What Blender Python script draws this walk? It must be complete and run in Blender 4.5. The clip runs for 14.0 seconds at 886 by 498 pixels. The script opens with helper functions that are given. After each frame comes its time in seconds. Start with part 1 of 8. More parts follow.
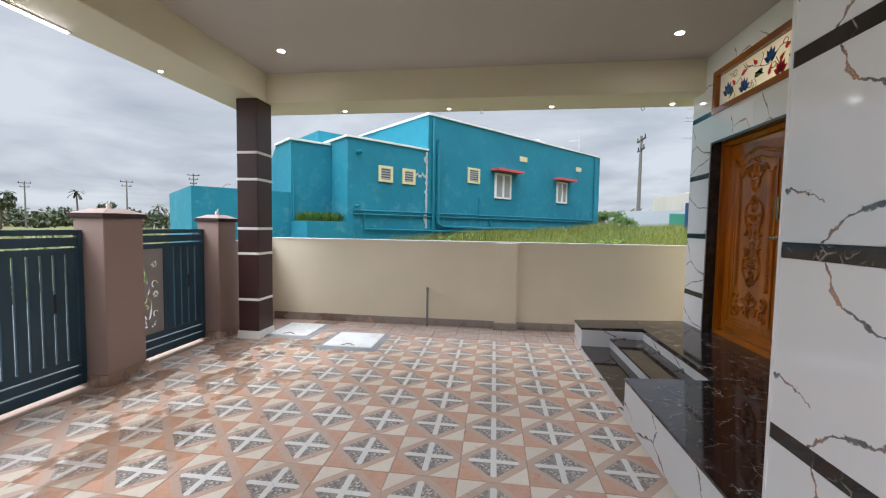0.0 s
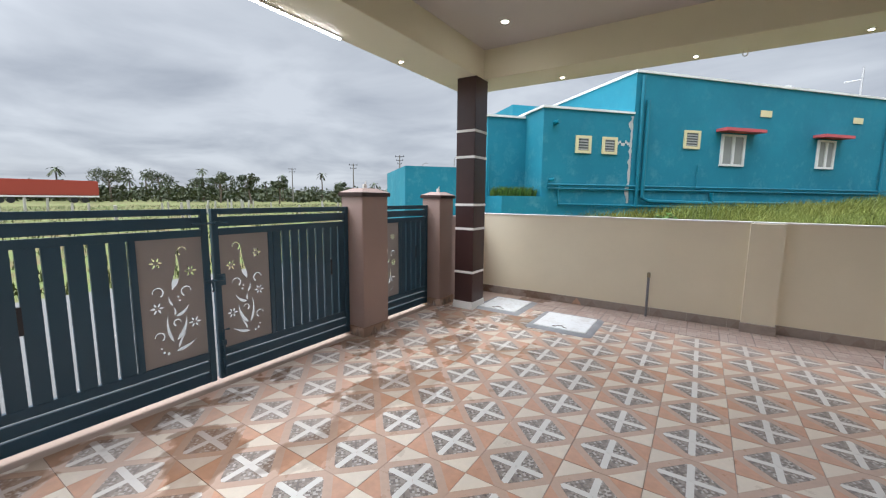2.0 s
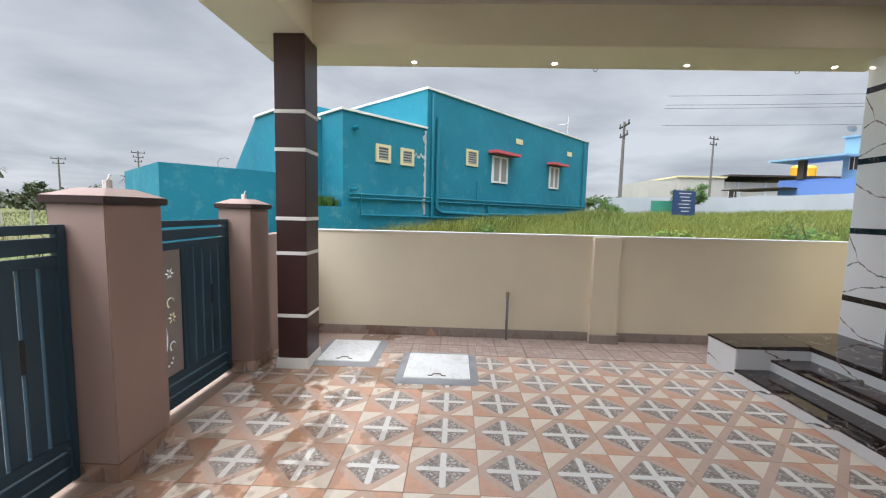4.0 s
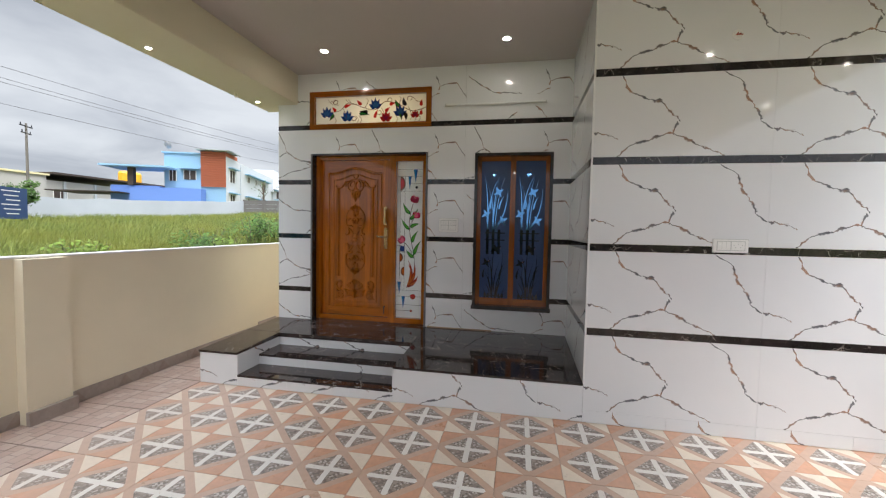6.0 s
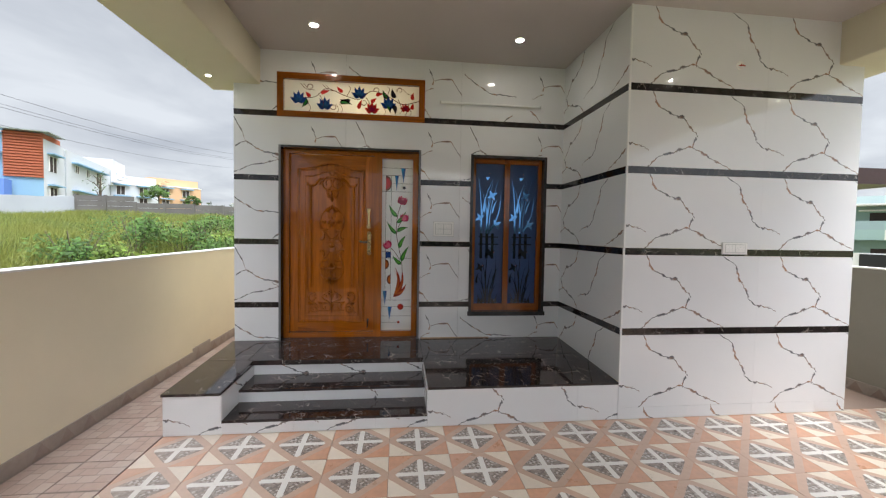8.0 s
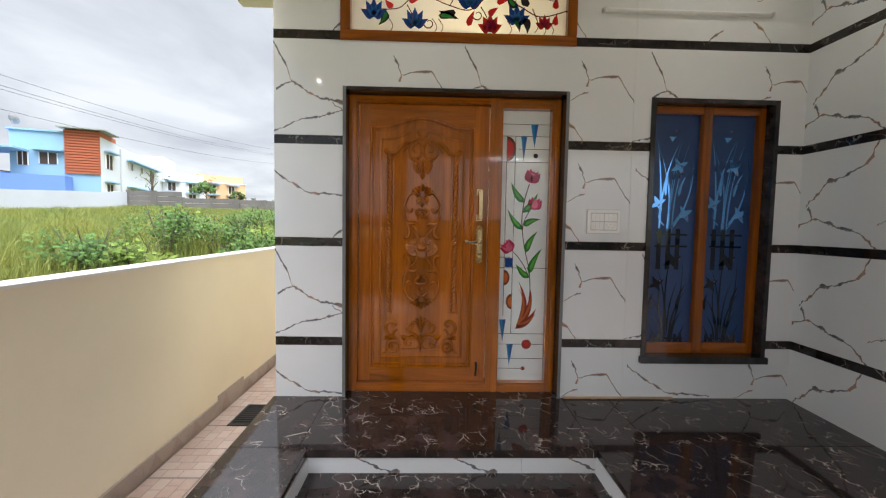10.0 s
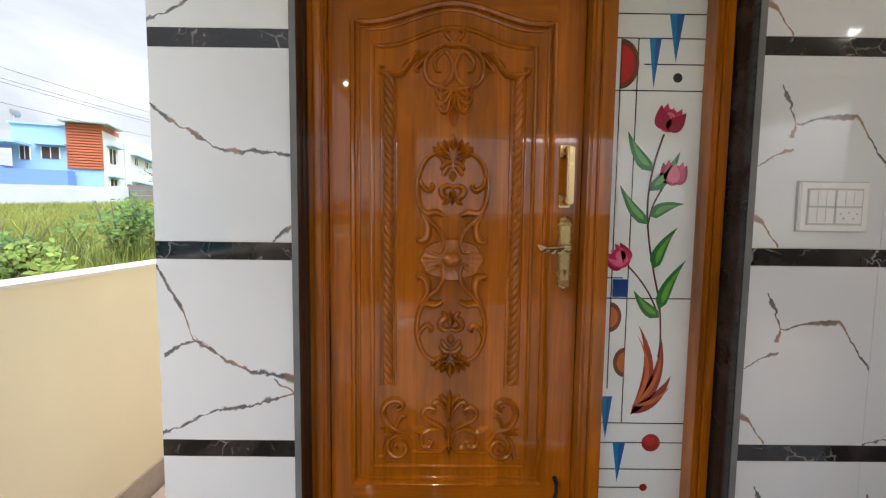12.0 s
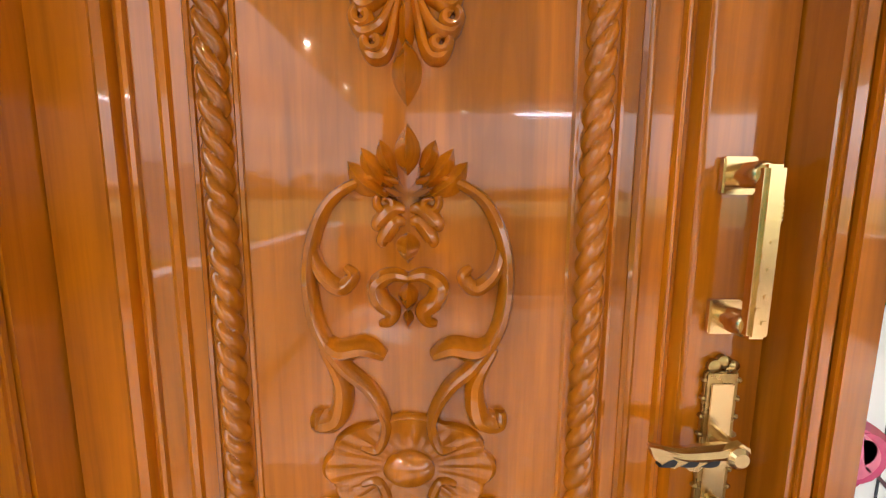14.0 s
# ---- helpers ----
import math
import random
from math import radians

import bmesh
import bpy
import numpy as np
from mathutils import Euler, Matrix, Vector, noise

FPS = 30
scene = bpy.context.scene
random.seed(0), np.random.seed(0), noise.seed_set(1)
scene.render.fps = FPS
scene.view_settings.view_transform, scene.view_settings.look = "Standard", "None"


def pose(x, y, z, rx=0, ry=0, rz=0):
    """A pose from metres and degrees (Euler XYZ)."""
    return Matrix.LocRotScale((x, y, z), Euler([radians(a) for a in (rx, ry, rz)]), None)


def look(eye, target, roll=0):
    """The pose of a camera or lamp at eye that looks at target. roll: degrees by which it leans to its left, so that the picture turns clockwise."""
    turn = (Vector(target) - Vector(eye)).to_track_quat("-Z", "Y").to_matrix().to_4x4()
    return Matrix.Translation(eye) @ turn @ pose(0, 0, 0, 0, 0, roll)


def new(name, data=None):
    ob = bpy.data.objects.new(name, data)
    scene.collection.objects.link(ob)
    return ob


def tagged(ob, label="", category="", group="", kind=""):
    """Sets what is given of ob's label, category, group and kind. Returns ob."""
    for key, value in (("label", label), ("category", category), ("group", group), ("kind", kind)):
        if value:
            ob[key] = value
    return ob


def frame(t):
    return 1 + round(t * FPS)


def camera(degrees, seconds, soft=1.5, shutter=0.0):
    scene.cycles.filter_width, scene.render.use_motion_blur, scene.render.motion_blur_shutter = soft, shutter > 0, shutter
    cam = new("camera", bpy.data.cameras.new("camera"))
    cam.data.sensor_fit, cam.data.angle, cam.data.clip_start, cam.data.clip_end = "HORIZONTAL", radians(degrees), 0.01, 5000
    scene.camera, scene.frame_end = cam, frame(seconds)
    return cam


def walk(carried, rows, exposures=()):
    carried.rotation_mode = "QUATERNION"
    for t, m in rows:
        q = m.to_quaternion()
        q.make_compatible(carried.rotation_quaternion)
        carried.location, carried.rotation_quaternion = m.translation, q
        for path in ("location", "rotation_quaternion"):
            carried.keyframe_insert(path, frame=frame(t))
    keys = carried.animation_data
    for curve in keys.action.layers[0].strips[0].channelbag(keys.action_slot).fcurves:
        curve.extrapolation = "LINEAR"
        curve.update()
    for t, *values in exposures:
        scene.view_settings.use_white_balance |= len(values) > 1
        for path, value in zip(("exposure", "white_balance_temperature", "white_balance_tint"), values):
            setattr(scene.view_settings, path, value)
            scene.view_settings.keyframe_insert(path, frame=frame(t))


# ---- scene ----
cam = camera(96.6, 14.0, soft=1.2)
PATH = [
    (0, (0.02, 0.121, 1.435), (-0.237, 2.102, 1.321), 0.9),
    (0.5, (-0.029, 0.021, 1.423), (-0.568, 1.938, 1.236), 0.7),
    (1, (-0.095, -0.042, 1.438), (-0.797, 1.815, 1.193), 0.7),
    (1.5, (-0.186, 0.012, 1.416), (-1.101, 1.772, 1.163), 0.8),
    (2, (-0.416, 0.188, 1.453), (-1.5, 1.849, 1.198), 0.6),
    (2.2, (-0.523, 0.305, 1.445), (-1.65, 1.939, 1.205), 0.5),
    (4.3, (-1.664, 1.282, 1.476), (-1.323, 3.244, 1.295), 1.4),
    (4.5, (-1.741, 1.36, 1.483), (-1.106, 3.25, 1.319), 1.4),
    (5, (-1.866, 1.601, 1.456), (-0.545, 3.097, 1.321), 1.4),
    (5.5, (-2.012, 1.886, 1.475), (-0.239, 2.803, 1.355), 1.1),
    (6, (-2.144, 2.188, 1.488), (-0.182, 2.563, 1.387), 1.1),
    (6.5, (-2.192, 2.46, 1.484), (-0.194, 2.489, 1.395), 1.1),
    (7, (-2.194, 2.793, 1.504), (-0.201, 2.64, 1.418), 1.0),
    (7.5, (-2.16, 3.144, 1.514), (-0.173, 2.931, 1.437), 1.0),
    (8, (-1.939, 3.454, 1.499), (0.047, 3.227, 1.414), 1.0),
    (8.5, (-1.601, 3.758, 1.495), (0.387, 3.55, 1.405), 0.9),
    (8.7, (-1.452, 3.839, 1.495), (0.538, 3.663, 1.4), 1.0),
    (11, (0.595, 4.177, 1.478), (2.591, 4.153, 1.359), 0.7),
    (11.5, (0.917, 4.227, 1.484), (2.913, 4.215, 1.36), 0.7),
    (12, (1.023, 4.201, 1.476), (3.018, 4.19, 1.331), 0.7),
    (12.5, (1.157, 4.184, 1.457), (3.15, 4.172, 1.288), 0.7),
    (13, (1.452, 4.183, 1.48), (3.441, 4.175, 1.271), 0.8),
    (13.5, (1.678, 4.147, 1.575), (3.667, 4.16, 1.361), 0.8),
    (14, (1.937, 4.122, 1.694), (3.919, 4.11, 1.422), 0.3),
]
EXPOSURES = [(0, 0.95, 6250, 10), (2.2, 0.88, 6250, 10), (4.5, 0.95, 6420, 10), (5.5, 1.06, 6520, 10), (8.5, 1.15, 6500, 10), (11, 1.5, 6600, 10), (13, 1.95, 6600, 10), (14, 2.7, 6650, 10)]
walk(cam, [(t, look(eye, target, roll)) for t, eye, target, roll in PATH], EXPOSURES)

# ---- world and light ----
SUN_EL, SUN_ROT = radians(56), radians(225)
world = bpy.data.worlds.new("overcast_sky")
scene.world = world
world.use_nodes = True
wn, wl = world.node_tree.nodes, world.node_tree.links
wn.clear()
w_out = wn.new("ShaderNodeOutputWorld")
w_bg = wn.new("ShaderNodeBackground")
sky = wn.new("ShaderNodeTexSky")
sky.sky_type, sky.sun_disc, sky.sun_elevation, sky.sun_rotation = "NISHITA", False, SUN_EL, SUN_ROT
w_tc = wn.new("ShaderNodeTexCoord")
w_sep = wn.new("ShaderNodeSeparateXYZ")
wl.new(w_tc.outputs["Generated"], w_sep.inputs[0])


def wmath(op, a, b=None, clamp=False):
    n = wn.new("ShaderNodeMath")
    n.operation, n.use_clamp = op, clamp
    for i, v in enumerate((a, b)):
        if v is None:
            continue
        if isinstance(v, (int, float)):
            n.inputs[i].default_value = v
        else:
            wl.new(v, n.inputs[i])
    return n.outputs[0]


up = wmath("MAXIMUM", w_sep.outputs[2], 0.0)
den = wmath("ADD", up, 0.16)
w_comb = wn.new("ShaderNodeCombineXYZ")
wl.new(wmath("DIVIDE", w_sep.outputs[0], den), w_comb.inputs[0])
wl.new(wmath("DIVIDE", w_sep.outputs[1], den), w_comb.inputs[1])
w_noise = wn.new("ShaderNodeTexNoise")
w_noise.inputs["Scale"].default_value = 1.1
w_noise.inputs["Detail"].default_value = 6
w_noise.inputs["Roughness"].default_value = 0.52
w_noise.inputs["Distortion"].default_value = 0.35
wl.new(w_comb.outputs[0], w_noise.inputs["Vector"])
w_ramp = wn.new("ShaderNodeValToRGB")
w_ramp.color_ramp.elements[0].position, w_ramp.color_ramp.elements[0].color = 0.3, (0.225, 0.243, 0.275, 1)
w_ramp.color_ramp.elements[1].position, w_ramp.color_ramp.elements[1].color = 0.62, (0.375, 0.394, 0.42, 1)
wl.new(w_noise.outputs[0], w_ramp.inputs[0])
# overcast: the zenith is several times as bright as the horizon
rise = wn.new("ShaderNodeMapRange")
rise.inputs["From Min"].default_value, rise.inputs["From Max"].default_value = 0.42, 1.0
rise.inputs["To Min"].default_value, rise.inputs["To Max"].default_value = 1.0, 7.0
rise.interpolation_type = "SMOOTHSTEP"
wl.new(w_sep.outputs[2], rise.inputs["Value"])
# and the cloud glows softly round the hidden sun
w_dot = wn.new("ShaderNodeVectorMath")
w_dot.operation = "DOT_PRODUCT"
wl.new(w_tc.outputs["Generated"], w_dot.inputs[0])
w_dot.inputs[1].default_value = (math.sin(SUN_ROT) * math.cos(SUN_EL), math.cos(SUN_ROT) * math.cos(SUN_EL), math.sin(SUN_EL))
glow = wn.new("ShaderNodeMapRange")
glow.inputs["From Min"].default_value, glow.inputs["From Max"].default_value = 0.5, 1.0
glow.inputs["To Min"].default_value, glow.inputs["To Max"].default_value = 0.0, 3.1
glow.interpolation_type = "SMOOTHSTEP"
wl.new(w_dot.outputs["Value"], glow.inputs["Value"])
w_scale = wn.new("ShaderNodeVectorMath")
w_scale.operation = "SCALE"
wl.new(w_ramp.outputs[0], w_scale.inputs[0])
wl.new(wmath("ADD", rise.outputs[0], glow.outputs[0]), w_scale.inputs["Scale"])
w_sky = wn.new("ShaderNodeVectorMath")
w_sky.operation = "SCALE"
w_sky.inputs["Scale"].default_value = 0.05
wl.new(sky.outputs[0], w_sky.inputs[0])
w_mix = wn.new("ShaderNodeMix")
w_mix.data_type = "RGBA"
w_mix.inputs[0].default_value = 0.93
wl.new(w_sky.outputs[0], w_mix.inputs[6])
wl.new(w_scale.outputs[0], w_mix.inputs[7])
wl.new(w_mix.outputs[2], w_bg.inputs[0])
w_bg.inputs[1].default_value = 1.0
wl.new(w_bg.outputs[0], w_out.inputs[0])

sun_data = bpy.data.lights.new("sun", "SUN")
sun_data.energy, sun_data.angle, sun_data.color = 0.85, radians(25), (1, 0.96, 0.9)
sun = new("sun", sun_data)
sun.matrix_world = look((0, 0, 30), Vector((0, 0, 30)) - 10 * Vector((math.sin(SUN_ROT) * math.cos(SUN_EL), math.cos(SUN_ROT) * math.cos(SUN_EL), math.sin(SUN_EL))))


# ---- materials ----
class Nodes:
    """A small writer of node materials."""

    def __init__(self, name):
        self.m = bpy.data.materials.new(name)
        self.m.use_nodes = True
        self.n, self.l = self.m.node_tree.nodes, self.m.node_tree.links
        self.b = self.n["Principled BSDF"]

    def put(self, sock, v):
        if isinstance(v, (int, float)):
            sock.default_value = v
        elif isinstance(v, (tuple, list)):
            sock.default_value = (*v, 1) if len(v) == 3 and sock.type == "RGBA" else v
        else:
            self.l.new(v, sock)

    def math(self, op, a, b=None, c=None, clamp=False):
        n = self.n.new("ShaderNodeMath")
        n.operation, n.use_clamp = op, clamp
        for i, v in enumerate((a, b, c)):
            if v is not None:
                self.put(n.inputs[i], v)
        return n.outputs[0]

    def coord(self, which="Object", scale=(1, 1, 1), rot=(0, 0, 0)):
        if which == "World":
            src = self.n.new("ShaderNodeNewGeometry").outputs["Position"]
        else:
            src = self.n.new("ShaderNodeTexCoord").outputs[which]
        mp = self.n.new("ShaderNodeMapping")
        self.l.new(src, mp.inputs[0])
        mp.inputs["Scale"].default_value = scale
        mp.inputs["Rotation"].default_value = rot
        return mp.outputs[0]

    def noise(self, vec, scale, detail=4, rough=0.55, distort=0.0):
        n = self.n.new("ShaderNodeTexNoise")
        self.put(n.inputs["Vector"], vec)
        for k, v in (("Scale", scale), ("Detail", detail), ("Roughness", rough), ("Distortion", distort)):
            n.inputs[k].default_value = v
        return n.outputs[0]

    def ramp(self, fac, stops, mode="LINEAR"):
        n = self.n.new("ShaderNodeValToRGB")
        self.put(n.inputs[0], fac)
        e = n.color_ramp.elements
        n.color_ramp.interpolation = mode
        while len(e) < len(stops):
            e.new(0.5)
        for el, (p, c) in zip(e, stops):
            el.position = p
            el.color = (c, c, c, 1) if isinstance(c, (int, float)) else (*c, 1)
        return n.outputs[0]

    def mix(self, fac, a, b, blend="MIX"):
        n = self.n.new("ShaderNodeMix")
        n.data_type, n.blend_type = "RGBA", blend
        self.put(n.inputs[0], fac)
        self.put(n.inputs[6], a)
        self.put(n.inputs[7], b)
        return n.outputs[2]

    def bump(self, height, strength=0.2, dist=0.01):
        n = self.n.new("ShaderNodeBump")
        n.inputs["Strength"].default_value, n.inputs["Distance"].default_value = strength, dist
        self.put(n.inputs["Height"], height)
        self.l.new(n.outputs[0], self.b.inputs["Normal"])

    def sep(self, vec):
        n = self.n.new("ShaderNodeSeparateXYZ")
        self.put(n.inputs[0], vec)
        return n.outputs

    def random(self):
        return self.n.new("ShaderNodeObjectInfo").outputs["Random"]

    def done(self, colour=None, rough=None, metal=None, **more):
        for k, v in (("Base Color", colour), ("Roughness", rough), ("Metallic", metal), *more.items()):
            if v is not None:
                self.put(self.b.inputs[k.replace("_", " ")], v)
        return self.m


def scaled(c, k):
    return tuple(min(1.0, v * k) for v in c)


def paint(name, c, rough=0.6, var=0.1, grain=60, bump=0.05, stain=1.5, metal=0.0, spec=0.4):
    """A painted or plastered surface with broad stains and fine grain."""
    k = Nodes(name)
    p = k.coord("World")
    big = k.noise(p, stain, 5, 0.6)
    fine = k.noise(p, grain, 3)
    col = k.mix(k.ramp(big, [(0.3, 0.0), (0.7, 1.0)]), scaled(c, 1 - var), scaled(c, 1 + var * 0.5))
    col = k.mix(k.math("MULTIPLY", fine, var), col, scaled(c, 0.75))
    k.bump(k.math("ADD", fine, k.math("MULTIPLY", big, 0.4)), bump, 0.004)
    r = k.math("MULTIPLY_ADD", big, 0.2, rough - 0.1)
    return k.done(col, r, metal, Specular_IOR_Level=spec)


def flat(name, c, rough=0.5, metal=0.0, var=0.06, scale=30):
    k = Nodes(name)
    p = k.coord("World")
    n = k.noise(p, scale, 3)
    col = k.mix(n, scaled(c, 1 - var), scaled(c, 1 + var))
    return k.done(col, k.math("MULTIPLY_ADD", n, 0.12, rough - 0.06), metal)


def vein(k, u, v, pts, wide, wob, u0, u1, flip=False):
    """A mask for one crack-like vein that runs through pts (u, v in metres of a 1.2 x 0.6 tile)."""
    if flip:
        stops = sorted((b / 0.6, a / 1.2) for a, b in pts)
        line = k.math("MULTIPLY", k.ramp(k.math("DIVIDE", v, 0.6), stops), 1.2)
        d = k.math("SUBTRACT", k.math("ADD", u, wob), line)
        along = v
    else:
        stops = sorted((a / 1.2, b / 0.6) for a, b in pts)
        line = k.math("MULTIPLY", k.ramp(k.math("DIVIDE", u, 1.2), stops), 0.6)
        d = k.math("SUBTRACT", k.math("ADD", v, wob), line)
        along = u
    d = k.math("ABSOLUTE", d)
    n = k.n.new("ShaderNodeMapRange")
    n.interpolation_type = "SMOOTHSTEP"
    k.put(n.inputs["Value"], d)
    k.put(n.inputs["From Min"], k.math("MULTIPLY", wide, 0.35))
    k.put(n.inputs["From Max"], wide)
    n.inputs["To Min"].default_value, n.inputs["To Max"].default_value = 1.0, 0.0
    inside = k.math("MULTIPLY", k.math("GREATER_THAN", along, u0), k.math("LESS_THAN", along, u1))
    return k.math("MULTIPLY", n.outputs[0], inside)


PRINT_ROOM = ([([(0.2, 0.58), (0.27, 0.46), (0.47, 0.39), (0.6, 0.26)], 1.0, False), ([(0.17, 0.0), (0.3, 0.1), (0.56, 0.165), (0.8, 0.05), (0.9, 0.0)], 1.0, False), ([(0.0, 0.19), (0.18, 0.13)], 0.75, False),
               ([(0.86, 0.6), (0.97, 0.53), (1.03, 0.4), (1.12, 0.24), (1.2, 0.18)], 1.0, True), ([(0.555, 0.15), (0.58, 0.25)], 1.0, True), ([(0.25, 0.47), (0.2, 0.6)], 0.75, True)], 1.0)
RIGHT_VEINS = [([(0.9, 0.39), (1.0, 0.411), (1.09, 0.42), (1.14, 0.344), (1.2, 0.25)], 0.8, False), ([(0.847, 0.507), (0.883, 0.44), (0.901, 0.39), (0.892, 0.345)], 0.8, True),
               ([(0.75, 0.134), (0.82, 0.076), (0.874, 0.0)], 1.0, False), ([(0.767, 0.258), (0.9, 0.306)], 0.6, False)]
PRINT_STRONG = ([([(0.1, 0.575), (0.133, 0.507), (0.18, 0.432), (0.207, 0.339), (0.318, 0.264), (0.392, 0.233), (0.503, 0.214), (0.6, 0.19)], 1.2, False), ([(0.115, 0.283), (0.17, 0.32), (0.217, 0.33)], 0.9, False),
                 ([(0.0, 0.0), (0.124, 0.028), (0.19, 0.06), (0.28, 0.102), (0.374, 0.115), (0.6, 0.17)], 0.7, False), ([(0.466, 0.209), (0.535, 0.153)], 0.8, False)] + RIGHT_VEINS, 0.45)
PRINT_FAINT = ([([(0.03, 0.47), (0.078, 0.43), (0.19, 0.361), (0.3, 0.289), (0.41, 0.279), (0.6, 0.27)], 0.8, False), ([(0.47, 0.0), (0.5, 0.03), (0.56, 0.07)], 1.0, False)] + RIGHT_VEINS, 0.45)


def marble_tile(name, prints):
    """Polished white tile with grey and rust cracks; one print, repeated on each tile that bears it."""
    k = Nodes(name)
    p = k.coord("Object")
    u, v, _ = k.sep(p)
    veins, shake = prints
    w1 = k.noise(p, 9, 4, 0.6)
    w2 = k.noise(p, 34, 3, 0.6)
    wob = k.math("ADD", k.math("MULTIPLY_ADD", w1, 0.1 * shake, -0.05 * shake), k.math("MULTIPLY_ADD", w2, 0.026, -0.013))
    wn1 = k.noise(p, 16, 3, 0.6)
    wide = k.math("MULTIPLY_ADD", k.ramp(wn1, [(0.42, 0.0), (0.68, 1.0)]), 0.013, 0.0048)
    m = None
    for pts, size, upright in veins:
        along = sorted(q[1] if upright else q[0] for q in pts)
        one = vein(k, u, v, pts, k.math("MULTIPLY", wide, size), wob, along[0], along[-1], upright)
        m = one if m is None else k.math("MAXIMUM", m, one)
    tint = k.noise(p, 6.5, 2)
    vcol = k.mix(k.ramp(tint, [(0.5, 0.0), (0.62, 1.0)]), (0.055, 0.058, 0.07), (0.36, 0.17, 0.08))
    vcol = k.mix(k.ramp(w2, [(0.4, 0.0), (0.7, 0.4)]), vcol, (0.3, 0.3, 0.32))
    cloud = k.noise(p, 2.2, 4)
    base = k.mix(cloud, (0.74, 0.75, 0.77), (0.82, 0.82, 0.83))
    halo = k.math("MULTIPLY", k.math("POWER", m, 0.4), 0.15)
    base = k.mix(halo, base, (0.6, 0.6, 0.63))
    col = k.mix(k.math("MULTIPLY", m, 0.92), base, vcol)
    k.bump(k.noise(p, 1.6, 2), 0.012, 0.02)
    return k.done(col, k.math("MULTIPLY_ADD", cloud, 0.05, 0.035), 0.0, Specular_IOR_Level=0.55)


def black_marble(name, base, rough, amount, scale=3.0):
    """Polished near-black stone with broken pale streaks and cloudy brown patches."""
    k = Nodes(name)
    p = k.coord("World")
    warp = k.noise(p, scale * 1.2, 4)
    pv = k.n.new("ShaderNodeVectorMath")
    pv.operation = "MULTIPLY_ADD"
    k.l.new(p, pv.inputs[0])
    pv.inputs[1].default_value = (1, 1, 1)
    cx = k.n.new("ShaderNodeCombineXYZ")
    for i in range(3):
        k.l.new(k.math("MULTIPLY", warp, 0.35), cx.inputs[i])
    k.l.new(cx.outputs[0], pv.inputs[2])
    vo = k.n.new("ShaderNodeTexVoronoi")
    vo.feature = "DISTANCE_TO_EDGE"
    vo.inputs["Scale"].default_value = scale * 2.2
    k.l.new(pv.outputs[0], vo.inputs["Vector"])
    gate = k.ramp(k.noise(p, scale * 2.0, 3), [(0.5, 0.0), (0.62, 1.0)])
    line = k.math("MULTIPLY", k.ramp(vo.outputs["Distance"], [(0.0, 1.0), (0.03, 0.0)]), gate)
    cloud = k.ramp(k.noise(p, scale * 1.4, 6, 0.65), [(0.45, 0.0), (0.75, 1.0)])
    col = k.mix(cloud, base, scaled((base[0] * 1.2, base[1], base[2]), 2.6))
    col = k.mix(k.math("MULTIPLY", line, amount), col, (0.45, 0.4, 0.36))
    fleck = k.ramp(k.noise(p, 45, 4, 0.7), [(0.66, 0.0), (0.76, 1.0)])
    col = k.mix(k.math("MULTIPLY", fleck, 0.35 * amount), col, (0.3, 0.24, 0.22))
    return k.done(col, rough, 0.0, Specular_IOR_Level=0.5)


def wood(name, c, rough=0.25, axis=2, dark=0.55):
    """Varnished timber: long grain along an axis, with broad bands and fine pores."""
    k = Nodes(name)
    sc = [9.0, 9.0, 9.0]
    sc[axis] = 0.7
    p = k.coord("World", tuple(sc))
    a = k.noise(p, 1.4, 5, 0.6, 0.8)
    sc2 = [70.0, 70.0, 70.0]
    sc2[axis] = 2.5
    b = k.noise(k.coord("World", tuple(sc2)), 1.5, 3)
    col = k.mix(k.ramp(a, [(0.3, 0.0), (0.72, 1.0)]), scaled(c, dark * 0.85), scaled(c, 1.2))
    col = k.mix(k.math("MULTIPLY", k.ramp(b, [(0.48, 0.0), (0.66, 1.0)]), 0.28), col, scaled(c, 0.4))
    knots = k.noise(k.coord("World", (3, 3, 1.2)), 1.3, 3)
    col = k.mix(k.math("MULTIPLY", k.ramp(knots, [(0.54, 0.0), (0.7, 1.0)]), 0.35), col, scaled(c, 0.45))
    k.bump(b, 0.02, 0.001)
    k.b.inputs["Specular IOR Level"].default_value = 0.15
    k.b.inputs["Coat Weight"].default_value = 1.0
    k.b.inputs["Coat Roughness"].default_value = 0.045
    return k.done(col, k.math("MULTIPLY_ADD", a, 0.08, rough - 0.03), 0.0)


